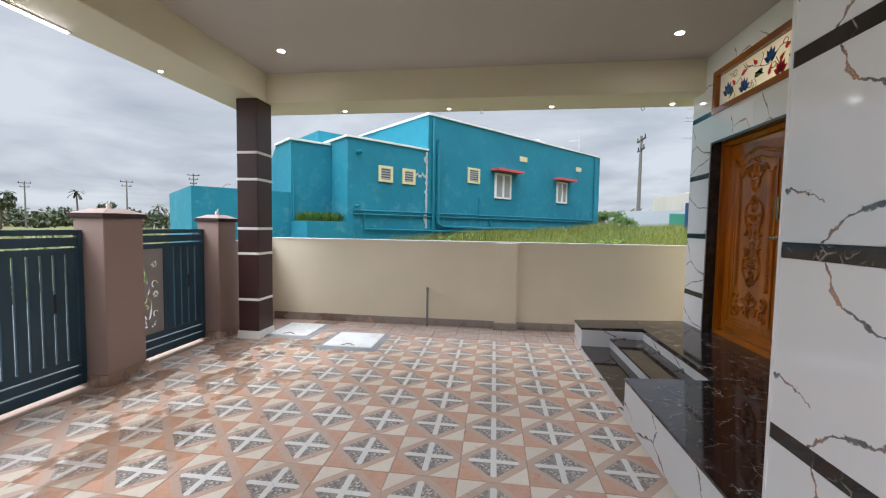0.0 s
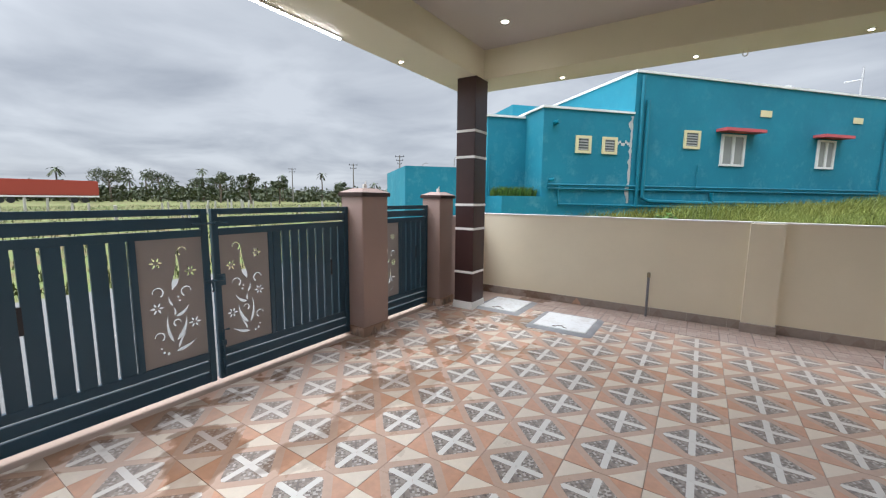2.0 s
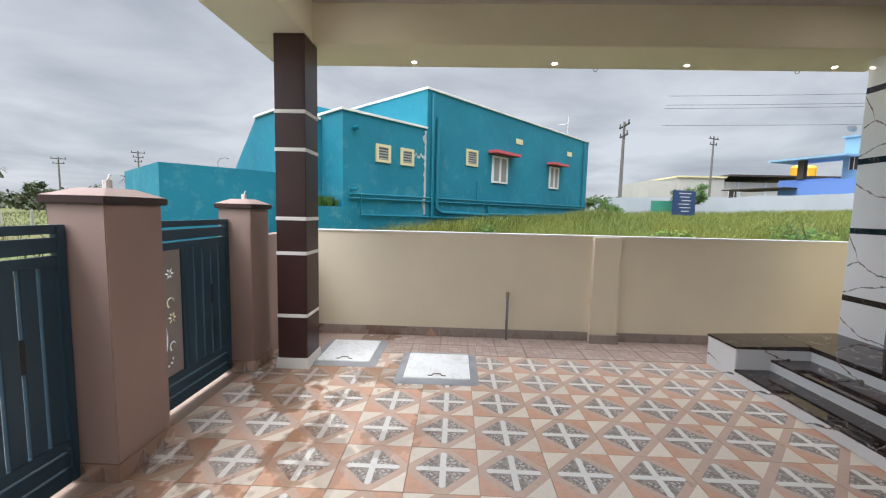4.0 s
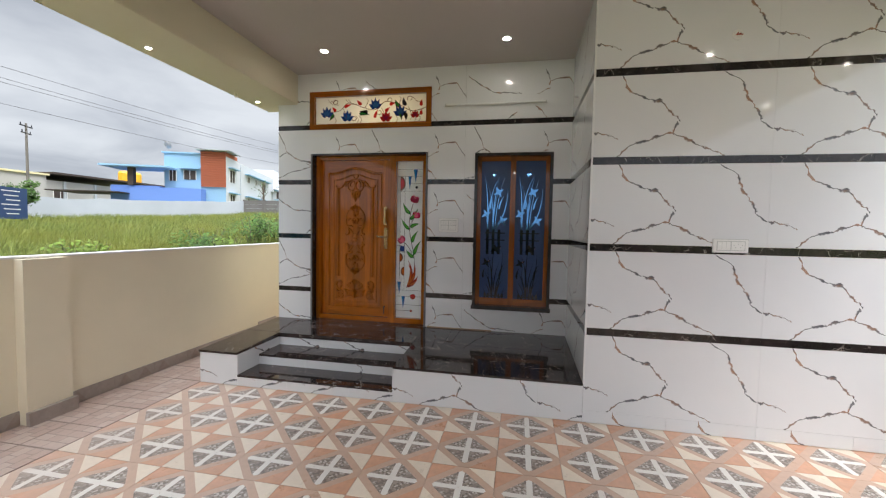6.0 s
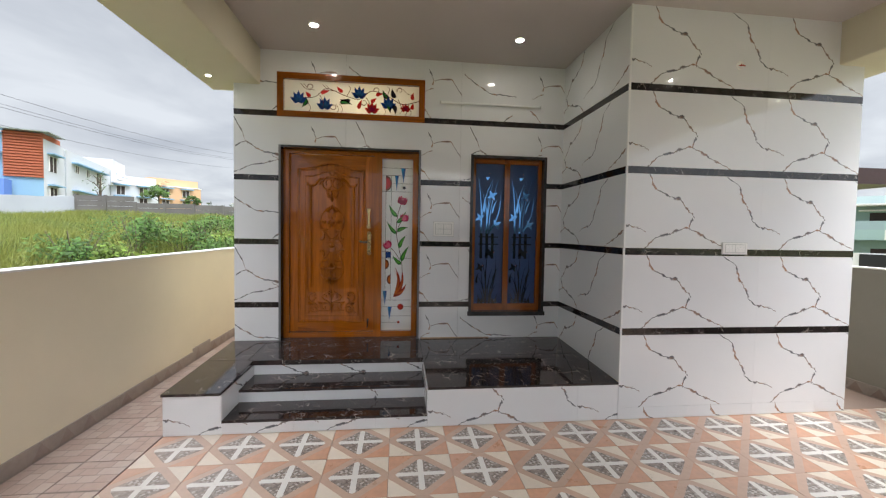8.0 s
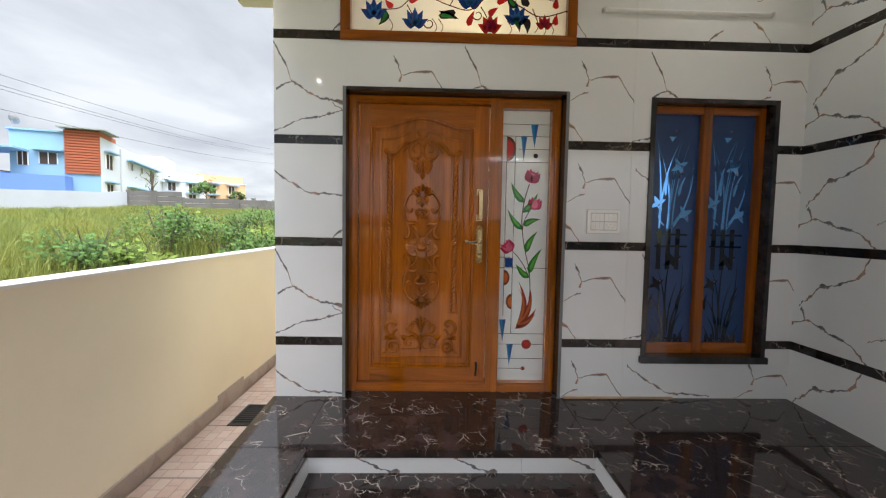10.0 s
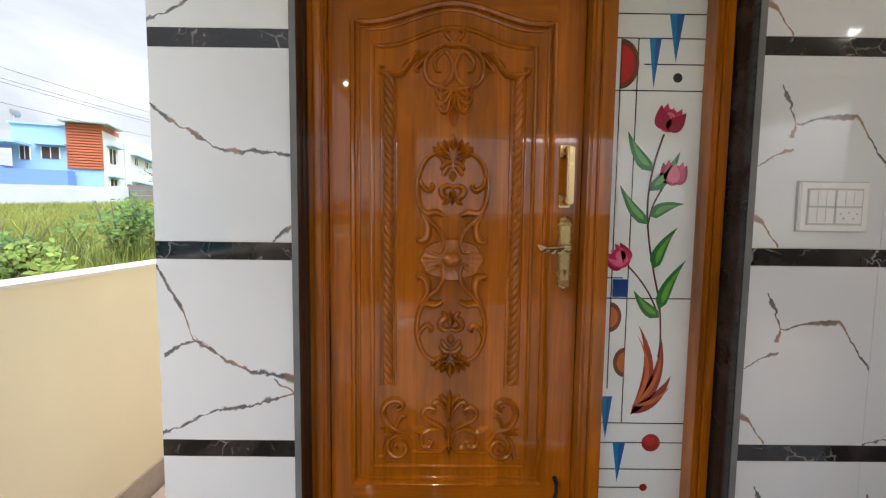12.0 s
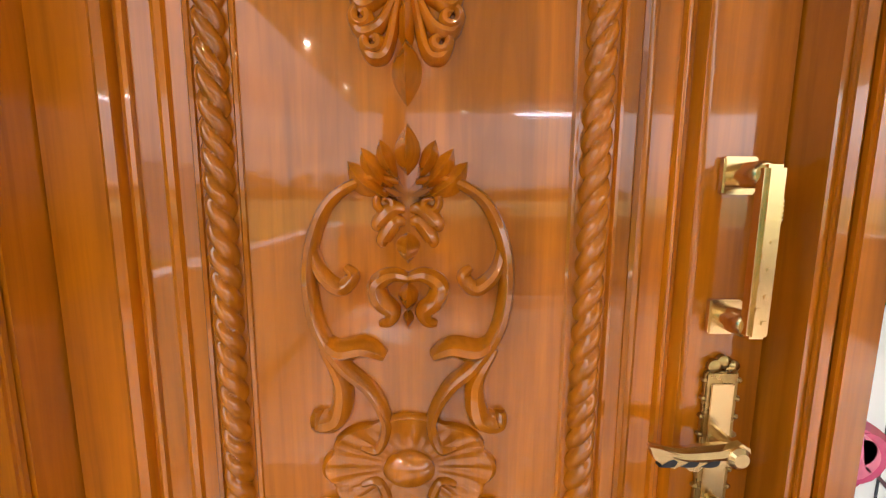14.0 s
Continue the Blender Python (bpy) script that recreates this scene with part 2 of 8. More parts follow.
def floor_glaze(name, c, var=0.18, mosaic=False):
    """Glazed floor tile print with dust, cement haze near the wall and wet, dirty patches near the gate."""
    k = Nodes(name)
    w = k.coord("World")
    o = k.coord("Object")
    if mosaic:
        mp = k.n.new("ShaderNodeVectorMath")
        mp.operation = "SNAP"
        k.l.new(k.coord("Object", (1, 1, 1), (0, 0, radians(45))), mp.inputs[0])
        mp.inputs[1].default_value = (0.0125, 0.0125, 10)
        wh = k.n.new("ShaderNodeTexWhiteNoise")
        wh.noise_dimensions = "2D"
        k.l.new(mp.outputs[0], wh.inputs["Vector"])
        col = k.ramp(wh.outputs[0], [(0.0, (0.15, 0.12, 0.1)), (0.3, (0.24, 0.19, 0.16)), (0.5, (0.34, 0.29, 0.25)), (0.7, (0.28, 0.23, 0.19)), (0.86, (0.55, 0.51, 0.47))], "CONSTANT")
    else:
        g = k.noise(o, 22, 4, 0.6)
        col = k.mix(g, scaled(c, 1 - var), scaled(c, 1 + var * 0.7))
    tile = k.math("MULTIPLY_ADD", k.random(), 0.16, 0.92)
    sc = k.n.new("ShaderNodeVectorMath")
    sc.operation = "SCALE"
    k.l.new(col, sc.inputs[0])
    k.l.new(tile, sc.inputs["Scale"])
    col = sc.outputs[0]
    x, y, _ = k.sep(w)
    big = k.noise(w, 1.3, 5, 0.65)
    fine = k.noise(w, 9, 5, 0.7)
    # cement haze along the boundary wall and round the manholes
    hz = k.n.new("ShaderNodeMapRange")
    k.put(hz.inputs["Value"], k.math("MULTIPLY_ADD", big, 1.6, y))
    hz.inputs["From Min"].default_value, hz.inputs["From Max"].default_value = 4.9, 6.1
    hz.inputs["To Max"].default_value = 0.55
    hx = k.n.new("ShaderNodeMapRange")
    k.put(hx.inputs["Value"], k.math("MULTIPLY_ADD", big, 2.0, x))
    hx.inputs["From Min"].default_value, hx.inputs["From Max"].default_value = -0.9, -2.2
    hx.inputs["To Max"].default_value = 0.42
    cover = k.math("MULTIPLY", k.math("MAXIMUM", hz.outputs[0], hx.outputs[0]), k.ramp(fine, [(0.25, 0.35), (0.7, 1.0)]))
    col = k.mix(cover, col, (0.5, 0.41, 0.36))
    dust = k.ramp(k.noise(w, 0.9, 6, 0.7), [(0.35, 0.04), (0.7, 0.3)])
    col = k.mix(dust, col, (0.6, 0.52, 0.48))
    # wet dirty runs near the gate
    wx = k.n.new("ShaderNodeMapRange")
    k.put(wx.inputs["Value"], k.math("MULTIPLY_ADD", k.noise(w, 2.1, 4, 0.6), 1.6, k.math("MULTIPLY", x, 1.0)))
    wx.inputs["From Min"].default_value, wx.inputs["From Max"].default_value = -0.8, -1.8
    spots = k.ramp(k.noise(k.coord("World", (1.0, 0.75, 1)), 1.9, 4, 0.55), [(0.5, 0.0), (0.54, 1.0)])
    wet = k.math("MULTIPLY", wx.outputs[0], spots)
    col = k.mix(k.math("MULTIPLY", wet, 0.58), col, (0.17, 0.075, 0.03))
    rough = k.math("SUBTRACT", k.math("MULTIPLY_ADD", fine, 0.2, k.math("MULTIPLY_ADD", cover, 0.3, 0.2)), k.math("MULTIPLY", wet, 0.28), clamp=True)
    k.bump(fine, 0.03, 0.003)
    return k.done(col, k.math("MAXIMUM", rough, 0.05), 0.0, Specular_IOR_Level=0.45)


CREAM = paint("cream_wall_paint", (0.84, 0.755, 0.58), 0.7, 0.06, 90, 0.06, 0.9)
BEAM = paint("cream_beam_paint", (0.7, 0.64, 0.5), 0.6, 0.05, 80, 0.05, 0.8)
# Ceiling off-white is darkened, so the porch shade sits in its colour.
CEIL = paint("shade_darkened_ceiling_paint", (0.5, 0.46, 0.435), 0.65, 0.04, 60, 0.03, 0.7)
GREYWALL = paint("grey_cement_paint", (0.25, 0.235, 0.2), 0.75, 0.14, 70, 0.1, 1.1)
MARBLE = marble_tile("white_veined_tile", PRINT_ROOM)
MARBLE_STRONG = marble_tile("white_tile_dark_veins", PRINT_STRONG)
MARBLE_FAINT = marble_tile("white_tile_faint_veins", PRINT_FAINT)
BAND = black_marble("black_band_stone", (0.014, 0.012, 0.012), 0.08, 0.7, 4.0)
GRANITE = black_marble("dark_brown_granite", (0.024, 0.018, 0.017), 0.06, 1.0, 4.2)
JAMB = black_marble("black_granite_jamb", (0.02, 0.019, 0.019), 0.14, 0.12, 6.0)
TRIMW = flat("white_edge_trim", (0.8, 0.8, 0.8), 0.3)
TEAK = wood("varnished_teak", (0.53, 0.148, 0.004), 0.18)
TEAK_H = wood("varnished_teak_crosswise", (0.53, 0.148, 0.0043), 0.18, 1)
TEAK_D = wood("dark_stained_teak", (0.33, 0.085, 0.004), 0.2)
TEAK_DH = wood("dark_stained_teak_crosswise", (0.33, 0.085, 0.0043), 0.2, 1)
F_BROWN = floor_glaze("floor_tan_band", (0.6, 0.4, 0.29))
F_ORANGE = floor_glaze("floor_terracotta", (0.66, 0.34, 0.2), 0.25)
F_CREAM = floor_glaze("floor_cream", (0.84, 0.74, 0.61), 0.12)
F_WHITE = floor_glaze("floor_white_cross", (0.84, 0.82, 0.78), 0.08)
F_MOSAIC = floor_glaze("floor_mosaic", (0.2, 0.16, 0.13), 0.1, True)
GROUT = paint("tan_grout", (0.42, 0.31, 0.25), 0.85, 0.15, 50, 0.1)
MAROON = paint("dark_maroon_paint", (0.05, 0.022, 0.02), 0.4, 0.2, 25, 0.25, 2.0)
WHITEP = paint("white_paint", (0.8, 0.78, 0.75), 0.55, 0.08, 60, 0.05)
MAUVE = paint("mauve_pillar_paint", (0.37, 0.26, 0.225), 0.55, 0.08, 60, 0.05, 1.2)


# ---- mesh helpers ----
def box(bm, x0, x1, y0, y1, z0, z1, bevel=0.0, mi=0):
    vs = [bm.verts.new((x, y, z)) for z in (z0, z1) for y in (y0, y1) for x in (x0, x1)]
    fs = [bm.faces.new([vs[i] for i in f]) for f in ((0, 2, 3, 1), (4, 5, 7, 6), (0, 1, 5, 4), (2, 6, 7, 3), (0, 4, 6, 2), (1, 3, 7, 5))]
    for f in fs:
        f.material_index = mi
    if bevel:
        bmesh.ops.bevel(bm, geom=list({e for f in fs for e in f.edges}), offset=bevel, segments=2, affect="EDGES")
    return fs


def prism(bm, pts, z0, z1, mi=0):
    """An upright prism over the outline pts (x, y), anticlockwise."""
    lo = [bm.verts.new((x, y, z0)) for x, y in pts]
    hi = [bm.verts.new((x, y, z1)) for x, y in pts]
    fs = [bm.faces.new(hi), bm.faces.new(lo[::-1])]
    n = len(pts)
    fs += [bm.faces.new((lo[i], lo[(i + 1) % n], hi[(i + 1) % n], hi[i])) for i in range(n)]
    for f in fs:
        f.material_index = mi
    return fs


def mesh_of(bm, name, mats, smooth=False):
    me = bpy.data.meshes.new(name)
    bmesh.ops.recalc_face_normals(bm, faces=bm.faces)
    bm.to_mesh(me)
    bm.free()
    for m in mats if isinstance(mats, (list, tuple)) else [mats]:
        me.materials.append(m)
    if smooth:
        for f in me.polygons:
            f.use_smooth = True
        try:
            me.set_sharp_from_angle(angle=radians(40))
        except AttributeError:
            pass
    return me


def part(name, bm, mats, parent=None, label="", smooth=False, m=None):
    ob = new(name, mesh_of(bm, name, mats, smooth))
    if parent is not None:
        ob.parent = parent
    if m is not None:
        ob.matrix_basis = m
    if label:
        ob["label"] = label
    return ob


def boxes(name, mats, parent, *bs, bevel=0.0, label="", m=None):
    bm = bmesh.new()
    for b in bs:
        box(bm, *b, bevel=bevel)
    return part(name, bm, mats, parent, label, m=m)


def thing(name, label, category, loc=(0, 0, 0), rot=0, group="", kind=""):
    ob = new(name)
    ob.empty_display_size = 0.1
    ob.matrix_basis = pose(*loc, 0, 0, rot)
    return tagged(ob, label, category, group, kind)


def setting(name, bm, mats, label, category="", smooth=False):
    return tagged(part(name, bm, mats, None, "", smooth), label, category or name.split("_")[0], "", "structure")


def piece(name, me, parent, m):
    ob = new(name, me)
    ob.parent = parent
    ob.matrix_basis = m
    return ob


def tube(bm, pts, r, sides=8, close=True, mi=0):
    """A round bar through pts; r is one radius or one for each point."""
    pts = [Vector(p) for p in pts]
    rs = r if isinstance(r, (list, tuple)) else [r] * len(pts)
    rings = []
    ref = None
    for i, p in enumerate(pts):
        d = (pts[min(i + 1, len(pts) - 1)] - pts[max(i - 1, 0)]).normalized()
        if ref is None:
            ref = d.orthogonal().normalized()
        ref = (ref - d * ref.dot(d)).normalized() if (ref - d * ref.dot(d)).length > 1e-5 else d.orthogonal().normalized()
        s = d.cross(ref)
        rings.append([bm.verts.new(p + rs[i] * (math.cos(a) * ref + math.sin(a) * s)) for a in (2 * math.pi * j / sides for j in range(sides))])
    for a, b in zip(rings, rings[1:]):
        for j in range(sides):
            f = bm.faces.new((a[j], a[(j + 1) % sides], b[(j + 1) % sides], b[j]))
            f.material_index = mi
    if close:
        bm.faces.new(rings[0][::-1]).material_index = mi
        bm.faces.new(rings[-1]).material_index = mi


def lathe(bm, profile, at=(0, 0, 0), sides=16, m=None):
    """Turns a profile of (radius, height) round the z axis."""
    rings = []
    for r, h in profile:
        ring = []
        for j in range(sides):
            a = 2 * math.pi * j / sides
            v = Vector((r * math.cos(a), r * math.sin(a), h))
            ring.append(bm.verts.new((m @ v if m is not None else v) + Vector(at)))
        rings.append(ring)
    for a, b in zip(rings, rings[1:]):
        for j in range(sides):
            bm.faces.new((a[j], a[(j + 1) % sides], b[(j + 1) % sides], b[j]))
    bm.faces.new(rings[0][::-1])
    bm.faces.new(rings[-1])


def cut(rect, holes):
    """The rectangle less the holes, as rectangles (a0, a1, b0, b1)."""
    rects = [rect]
    for h in holes:
        out = []
        for a0, a1, b0, b1 in rects:
            c0, c1, d0, d1 = max(a0, h[0]), min(a1, h[1]), max(b0, h[2]), min(b1, h[3])
            if c0 >= c1 or d0 >= d1:
                out.append((a0, a1, b0, b1))
                continue
            out += [r for r in ((a0, c0, b0, b1), (c1, a1, b0, b1), (c0, c1, b0, d0), (c0, c1, d1, b1)) if r[1] - r[0] > 1e-4 and r[3] - r[2] > 1e-4]
        rects = out
    return rects


# ---- plan ----
WALL_X, FRONT_X = 2.27, 1.025          # recessed entrance wall, projecting room wall
ROOM_Y0, ROOM_Y1, HOUSE_Y1 = -0.43, 1.663, 5.102
CEIL_Z, BEAM_Z, PLINTH_Z = 3.3, 2.95, 0.31
NORTH_Y, SOUTH_Y, GATE_X = 5.74, -1.09, -3.49
DOOR = (3.223, 4.668, PLINTH_Z, 2.358)
WINDOW = (1.843, 2.687, 0.602, 2.335)
TRANSOM = (3.192, 4.684, 2.642, 3.085)
BANDS = [0.722 + 0.65 * i for i in range(4)]
BH = 0.028

# wall cores, behind the tiles
TILE_T = 0.012
bm = bmesh.new()
for a0, a1, b0, b1 in cut((ROOM_Y1, HOUSE_Y1, 0.0, CEIL_Z), [(DOOR[0], DOOR[1], 0.28, DOOR[3]), WINDOW, TRANSOM]):
    box(bm, WALL_X + TILE_T, WALL_X + 0.23, a0, a1, b0, b1)
wall_entrance = setting("wall_entrance", bm, CREAM, "white veined tile wall with black bands round the entrance", "wall")
bm = bmesh.new()
box(bm, FRONT_X + TILE_T, FRONT_X + 0.2, ROOM_Y0 + TILE_T, ROOM_Y1 - TILE_T, 0, CEIL_Z)
box(bm, FRONT_X + 0.2, WALL_X + 0.23, ROOM_Y1 - 0.2, ROOM_Y1 - TILE_T, 0, CEIL_Z)
wall_room = setting("wall_room", bm, CREAM, "white veined tile wall of the projecting room with black bands", "wall")
bm = bmesh.new()
box(bm, FRONT_X + 0.2, 13.0, ROOM_Y0 + TILE_T, ROOM_Y0 + 0.2, 0, CEIL_Z)
box(bm, WALL_X + 0.23, 13.0, HOUSE_Y1 - 0.2, HOUSE_Y1 - 0.004, 0, CEIL_Z)
box(bm, 12.8, 13.0, ROOM_Y0 + 0.2, HOUSE_Y1 - 0.2, 0, CEIL_Z)
box(bm, 4.6, 4.75, ROOM_Y1, HOUSE_Y1 - 0.2, 0, CEIL_Z)
box(bm, WALL_X + 0.23, 12.8, ROOM_Y0 + 0.2, HOUSE_Y1 - 0.2, 0.0, PLINTH_Z - 0.01)
setting("wall_side", bm, CREAM, "cream plastered side walls of the house", "wall")

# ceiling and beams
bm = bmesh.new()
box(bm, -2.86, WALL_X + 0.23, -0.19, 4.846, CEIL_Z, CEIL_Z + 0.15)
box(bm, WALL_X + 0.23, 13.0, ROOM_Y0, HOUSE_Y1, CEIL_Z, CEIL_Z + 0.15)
setting("ceiling", bm, CEIL, "off-white plastered porch ceiling, coloured darker for its shade, with recessed lamps", "ceiling")
bm = bmesh.new()
box(bm, -3.45, 2.52, 4.846, 5.405, BEAM_Z, CEIL_Z + 0.5, 0.006)
setting("beam_north", bm, BEAM, "cream painted beam with small downlights", "beam")
bm = bmesh.new()
box(bm, -3.45, -2.86, -0.19, 4.846, BEAM_Z, CEIL_Z + 0.5, 0.006)
setting("beam_west", bm, BEAM, "cream painted beam over the gate side", "beam")
bm = bmesh.new()
box(bm, -3.45, FRONT_X + 0.25, -0.72, -0.19, BEAM_Z, CEIL_Z + 0.5, 0.006)
setting("beam_south", bm, BEAM, "cream painted beam at the side of the porch", "beam")

# boundary walls
bm = bmesh.new()
box(bm, -3.58, 16.0, NORTH_Y, NORTH_Y + 0.12, -0.2, 1.215)
box(bm, 0.045, 0.345, NORTH_Y - 0.085, NORTH_Y, -0.02, 1.212)
wall_north = setting("wall_north", bm, CREAM, "low cream plastered boundary wall with a flat coping", "wall")
boxes("coping", WHITEP, wall_north, (-3.585, 16.0, NORTH_Y - 0.012, NORTH_Y + 0.135, 1.215, 1.228), label="thin white painted coping")
bm = bmesh.new()
box(bm, -3.58, 16.0, SOUTH_Y - 0.12, SOUTH_Y, -0.2, 1.215)
wall_south = setting("wall_south", bm, GREYWALL, "low grey-beige plastered boundary wall", "wall")
boxes("coping", WHITEP, wall_south, (-3.585, 16.0, SOUTH_Y - 0.135, SOUTH_Y + 0.012, 1.215, 1.228))

# ---- plinth and steps ----
bm = bmesh.new()
PX, PY0, PY1 = 1.035, ROOM_Y1, 5.106
SY0, SY1 = 3.212, 4.712
T = 0.02
# riser-clad body: left block, right block and the back below the landing
for b in ((PX, WALL_X, PY0 + 0.001, SY0, 0, PLINTH_Z - T), (PX, WALL_X, SY1, PY1, 0, PLINTH_Z - T), (1.69, WALL_X, SY0, SY1, 0, PLINTH_Z - T),
          (PX, 1.345, SY0 + 0.002, SY1 - 0.002, 0, 0.085), (1.345, 1.69, SY0 + 0.002, SY1 - 0.002, 0, 0.185)):
    box(bm, *b)
plinth = tagged(part("entrance_steps", bm, flat("riser_core", (0.7, 0.7, 0.7), 0.5)), "white veined tile steps with polished dark granite treads at the door", "steps")
for b in ((PX - 0.012, 1.72, PY0 + 0.002, SY0 - 0.002, PLINTH_Z - T, PLINTH_Z), (PX - 0.012, 1.7, SY1 + 0.002, PY1 + 0.012, PLINTH_Z - T, PLINTH_Z),
          (1.722, WALL_X + 0.1, PY0 + 0.002, 2.9, PLINTH_Z - T, PLINTH_Z), (1.676, WALL_X + 0.1, SY0 + 0.001, SY1 + 0.05, PLINTH_Z - T, PLINTH_Z),
          (1.722, WALL_X + 0.1, 2.902, SY0 - 0.001, PLINTH_Z - T, PLINTH_Z), (1.702, WALL_X, SY1 + 0.052, PY1 + 0.012, PLINTH_Z - T, PLINTH_Z),
          (PX - 0.01, 1.343, SY0 + 0.001, SY1 - 0.001, 0.085, 0.105), (1.335, 1.688, SY0 + 0.001, SY1 - 0.001, 0.185, 0.205)):
    slab = boxes("granite_slab", GRANITE, plinth, b, bevel=0.002, label="polished dark brown granite")
    if b[5] == PLINTH_Z:
        # the landing falls towards its front edge
        for v in slab.data.vertices:
            if v.co.z > PLINTH_Z - 0.5 * T:
                v.co.z += 0.034 * (v.co.x - PX)


def clad(name, parent, rects, m, rows, thick=TILE_T, mat=None, gap=0.0015):
    """Tiles of one print over rects (u0, u1, v0, v1), cut at the given columns and rows; m places the wall's u, v, out axes."""
    for (c0, c1) in rows[0]:
        for (r0, r1, rbase) in rows[1]:
            got = []
            for u0, u1, v0, v1 in rects:
                a0, a1, b0, b1 = max(u0, c0 + gap / 2), min(u1, c1 - gap / 2), max(v0, r0 + gap / 2), min(v1, r1 - gap / 2)
                if a1 - a0 > 0.004 and b1 - b0 > 0.004:
                    got.append((a0 - c0, a1 - c0, b0 - rbase, b1 - rbase, -thick, 0.0))
            if got:
                b = bmesh.new()
                for g in got:
                    box(b, *g)
                part(name, b, mat or MARBLE, parent, m=m @ Matrix.Translation((c0, rbase, 0)))


def axes(o, u, n):
    """A frame at o with its first axis along u, its second up and its third along n."""
    u, n = Vector(u), Vector(n)
    return Matrix.Translation(o) @ Matrix((u, (0, 0, 1), n)).transposed().to_4x4()


tile_rows = [(0.02, BANDS[0] - BH, BANDS[0] - 0.65 + BH)] + [(BANDS[i] + BH, BANDS[i + 1] - BH if i < 3 else CEIL_Z, BANDS[i] + BH) for i in range(4)]
band_rows = [(b - BH, b + BH, b - BH) for b in BANDS]
# entrance wall: u runs from the house's outer end towards the room
m_ent = axes((WALL_X, HOUSE_Y1, 0), (0, -1, 0), (-1, 0, 0))
W = HOUSE_Y1 - ROOM_Y1
holes = [(HOUSE_Y1 - DOOR[1], HOUSE_Y1 - DOOR[0], 0, DOOR[3]), (HOUSE_Y1 - WINDOW[1], HOUSE_Y1 - WINDOW[0], WINDOW[2], WINDOW[3]), (HOUSE_Y1 - TRANSOM[1], HOUSE_Y1 - TRANSOM[0], TRANSOM[2], TRANSOM[3])]
rects = cut((0, W, PLINTH_Z + 0.003, CEIL_Z), holes)
cols = [(-0.1, 1.1), (1.1, 2.3), (2.3, 3.5)]
for row, tile_row in enumerate(tile_rows):
    clad("wall_tile", wall_entrance, rects, m_ent, (cols, [tile_row]), TILE_T, MARBLE_STRONG if row % 2 else MARBLE_FAINT)
clad("band_tile", wall_entrance, rects, m_ent, ([(0.6 * i - 0.16, 0.6 * i + 0.44) for i in range(7)], band_rows), TILE_T, BAND)
# projecting room, front and flank
m_front = axes((FRONT_X, ROOM_Y1, 0), (0, -1, 0), (-1, 0, 0))
WR = ROOM_Y1 - ROOM_Y0
cols_r = [(0.0, 1.2), (1.2, 2.4)]
clad("wall_tile", wall_room, [(0.0, WR, 0.1, CEIL_Z)], m_front, (cols_r, tile_rows))
clad("wall_tile", wall_room, [(0.0, WR, 0.004, 0.098)], m_front, ([(0, 0.6), (0.6, 1.2), (1.2, 1.8), (1.8, 2.4)], [(0, 0.1, -0.45)]))
clad("band_tile", wall_room, [(0.0, WR, 0, CEIL_Z)], m_front, ([(0.6 * i, 0.6 * i + 0.6) for i in range(4)], band_rows), TILE_T, BAND)
m_flank = axes((FRONT_X, ROOM_Y1, 0), (1, 0, 0), (0, 1, 0))
WF = WALL_X - FRONT_X
clad("wall_tile", wall_room, [(TILE_T, WF, PLINTH_Z + 0.003, CEIL_Z)], m_flank, ([(-0.6, 0.6), (0.6, 1.8)], tile_rows))
clad("band_tile", wall_room, [(TILE_T, WF, 0.3, CEIL_Z)], m_flank, ([(0.6 * i, 0.6 * i + 0.6) for i in range(3)], band_rows), TILE_T, BAND)
m_south = axes((FRONT_X, ROOM_Y0, 0), (1, 0, 0), (0, -1, 0))
clad("wall_tile", wall_room, [(TILE_T, 0.6, 0.004, CEIL_Z)], m_south, ([(0, 1.2)], tile_rows))
clad("band_tile", wall_room, [(TILE_T, 0.6, 0.3, CEIL_Z)], m_south, ([(0, 0.6)], band_rows), TILE_T, BAND)
boxes("corner_trim", TRIMW, wall_room, (FRONT_X - 0.004, FRONT_X + 0.009, ROOM_Y1 - 0.009, ROOM_Y1 + 0.004, PLINTH_Z + 0.001, CEIL_Z), label="thin white corner trim")
# risers and flanks of the steps
m_pl = axes((PX, PY1, 0), (0, -1, 0), (-1, 0, 0))
for u0, u1, v0, v1, dx in ((0, PY1 - SY1, 0.004, PLINTH_Z - T, 0), (PY1 - SY0, PY1 - PY0, 0.004, PLINTH_Z - T, 0), (PY1 - SY1, PY1 - SY0, 0.004, 0.085, 0), (PY1 - SY1, PY1 - SY0, 0.105, 0.185, 0.31), (PY1 - SY1, PY1 - SY0, 0.205, PLINTH_Z - T, 0.655)):
    clad("riser_tile", plinth, [(u0, u1, v0, v1)], Matrix.Translation((dx - 0.006, 0, 0)) @ m_pl, ([(0.0, 0.394), (0.394, 0.9), (0.9, 1.5), (1.5, 1.894), (1.894, 3.1), (3.1, 3.5)], [(0, 0.4, -0.06 - dx * 0.2)]), 0.008)
for y, s in ((SY0, 1), (SY1, -1), (PY1, 1)):
    clad("riser_tile", plinth, [(0, 1.23 if y == PY1 else 0.65, 0.004, PLINTH_Z - T)], axes((PX, y + 0.005 * s, 0), (1, 0, 0), (0, s, 0)), ([(0, 1.2), (1.2, 2.4)], [(0, 0.4, -0.2)]), 0.006)

# ---- floor ----
P = 0.403
bm = bmesh.new()
box(bm, -3.62, 16.0, SOUTH_Y, NORTH_Y, -0.2, -0.012)
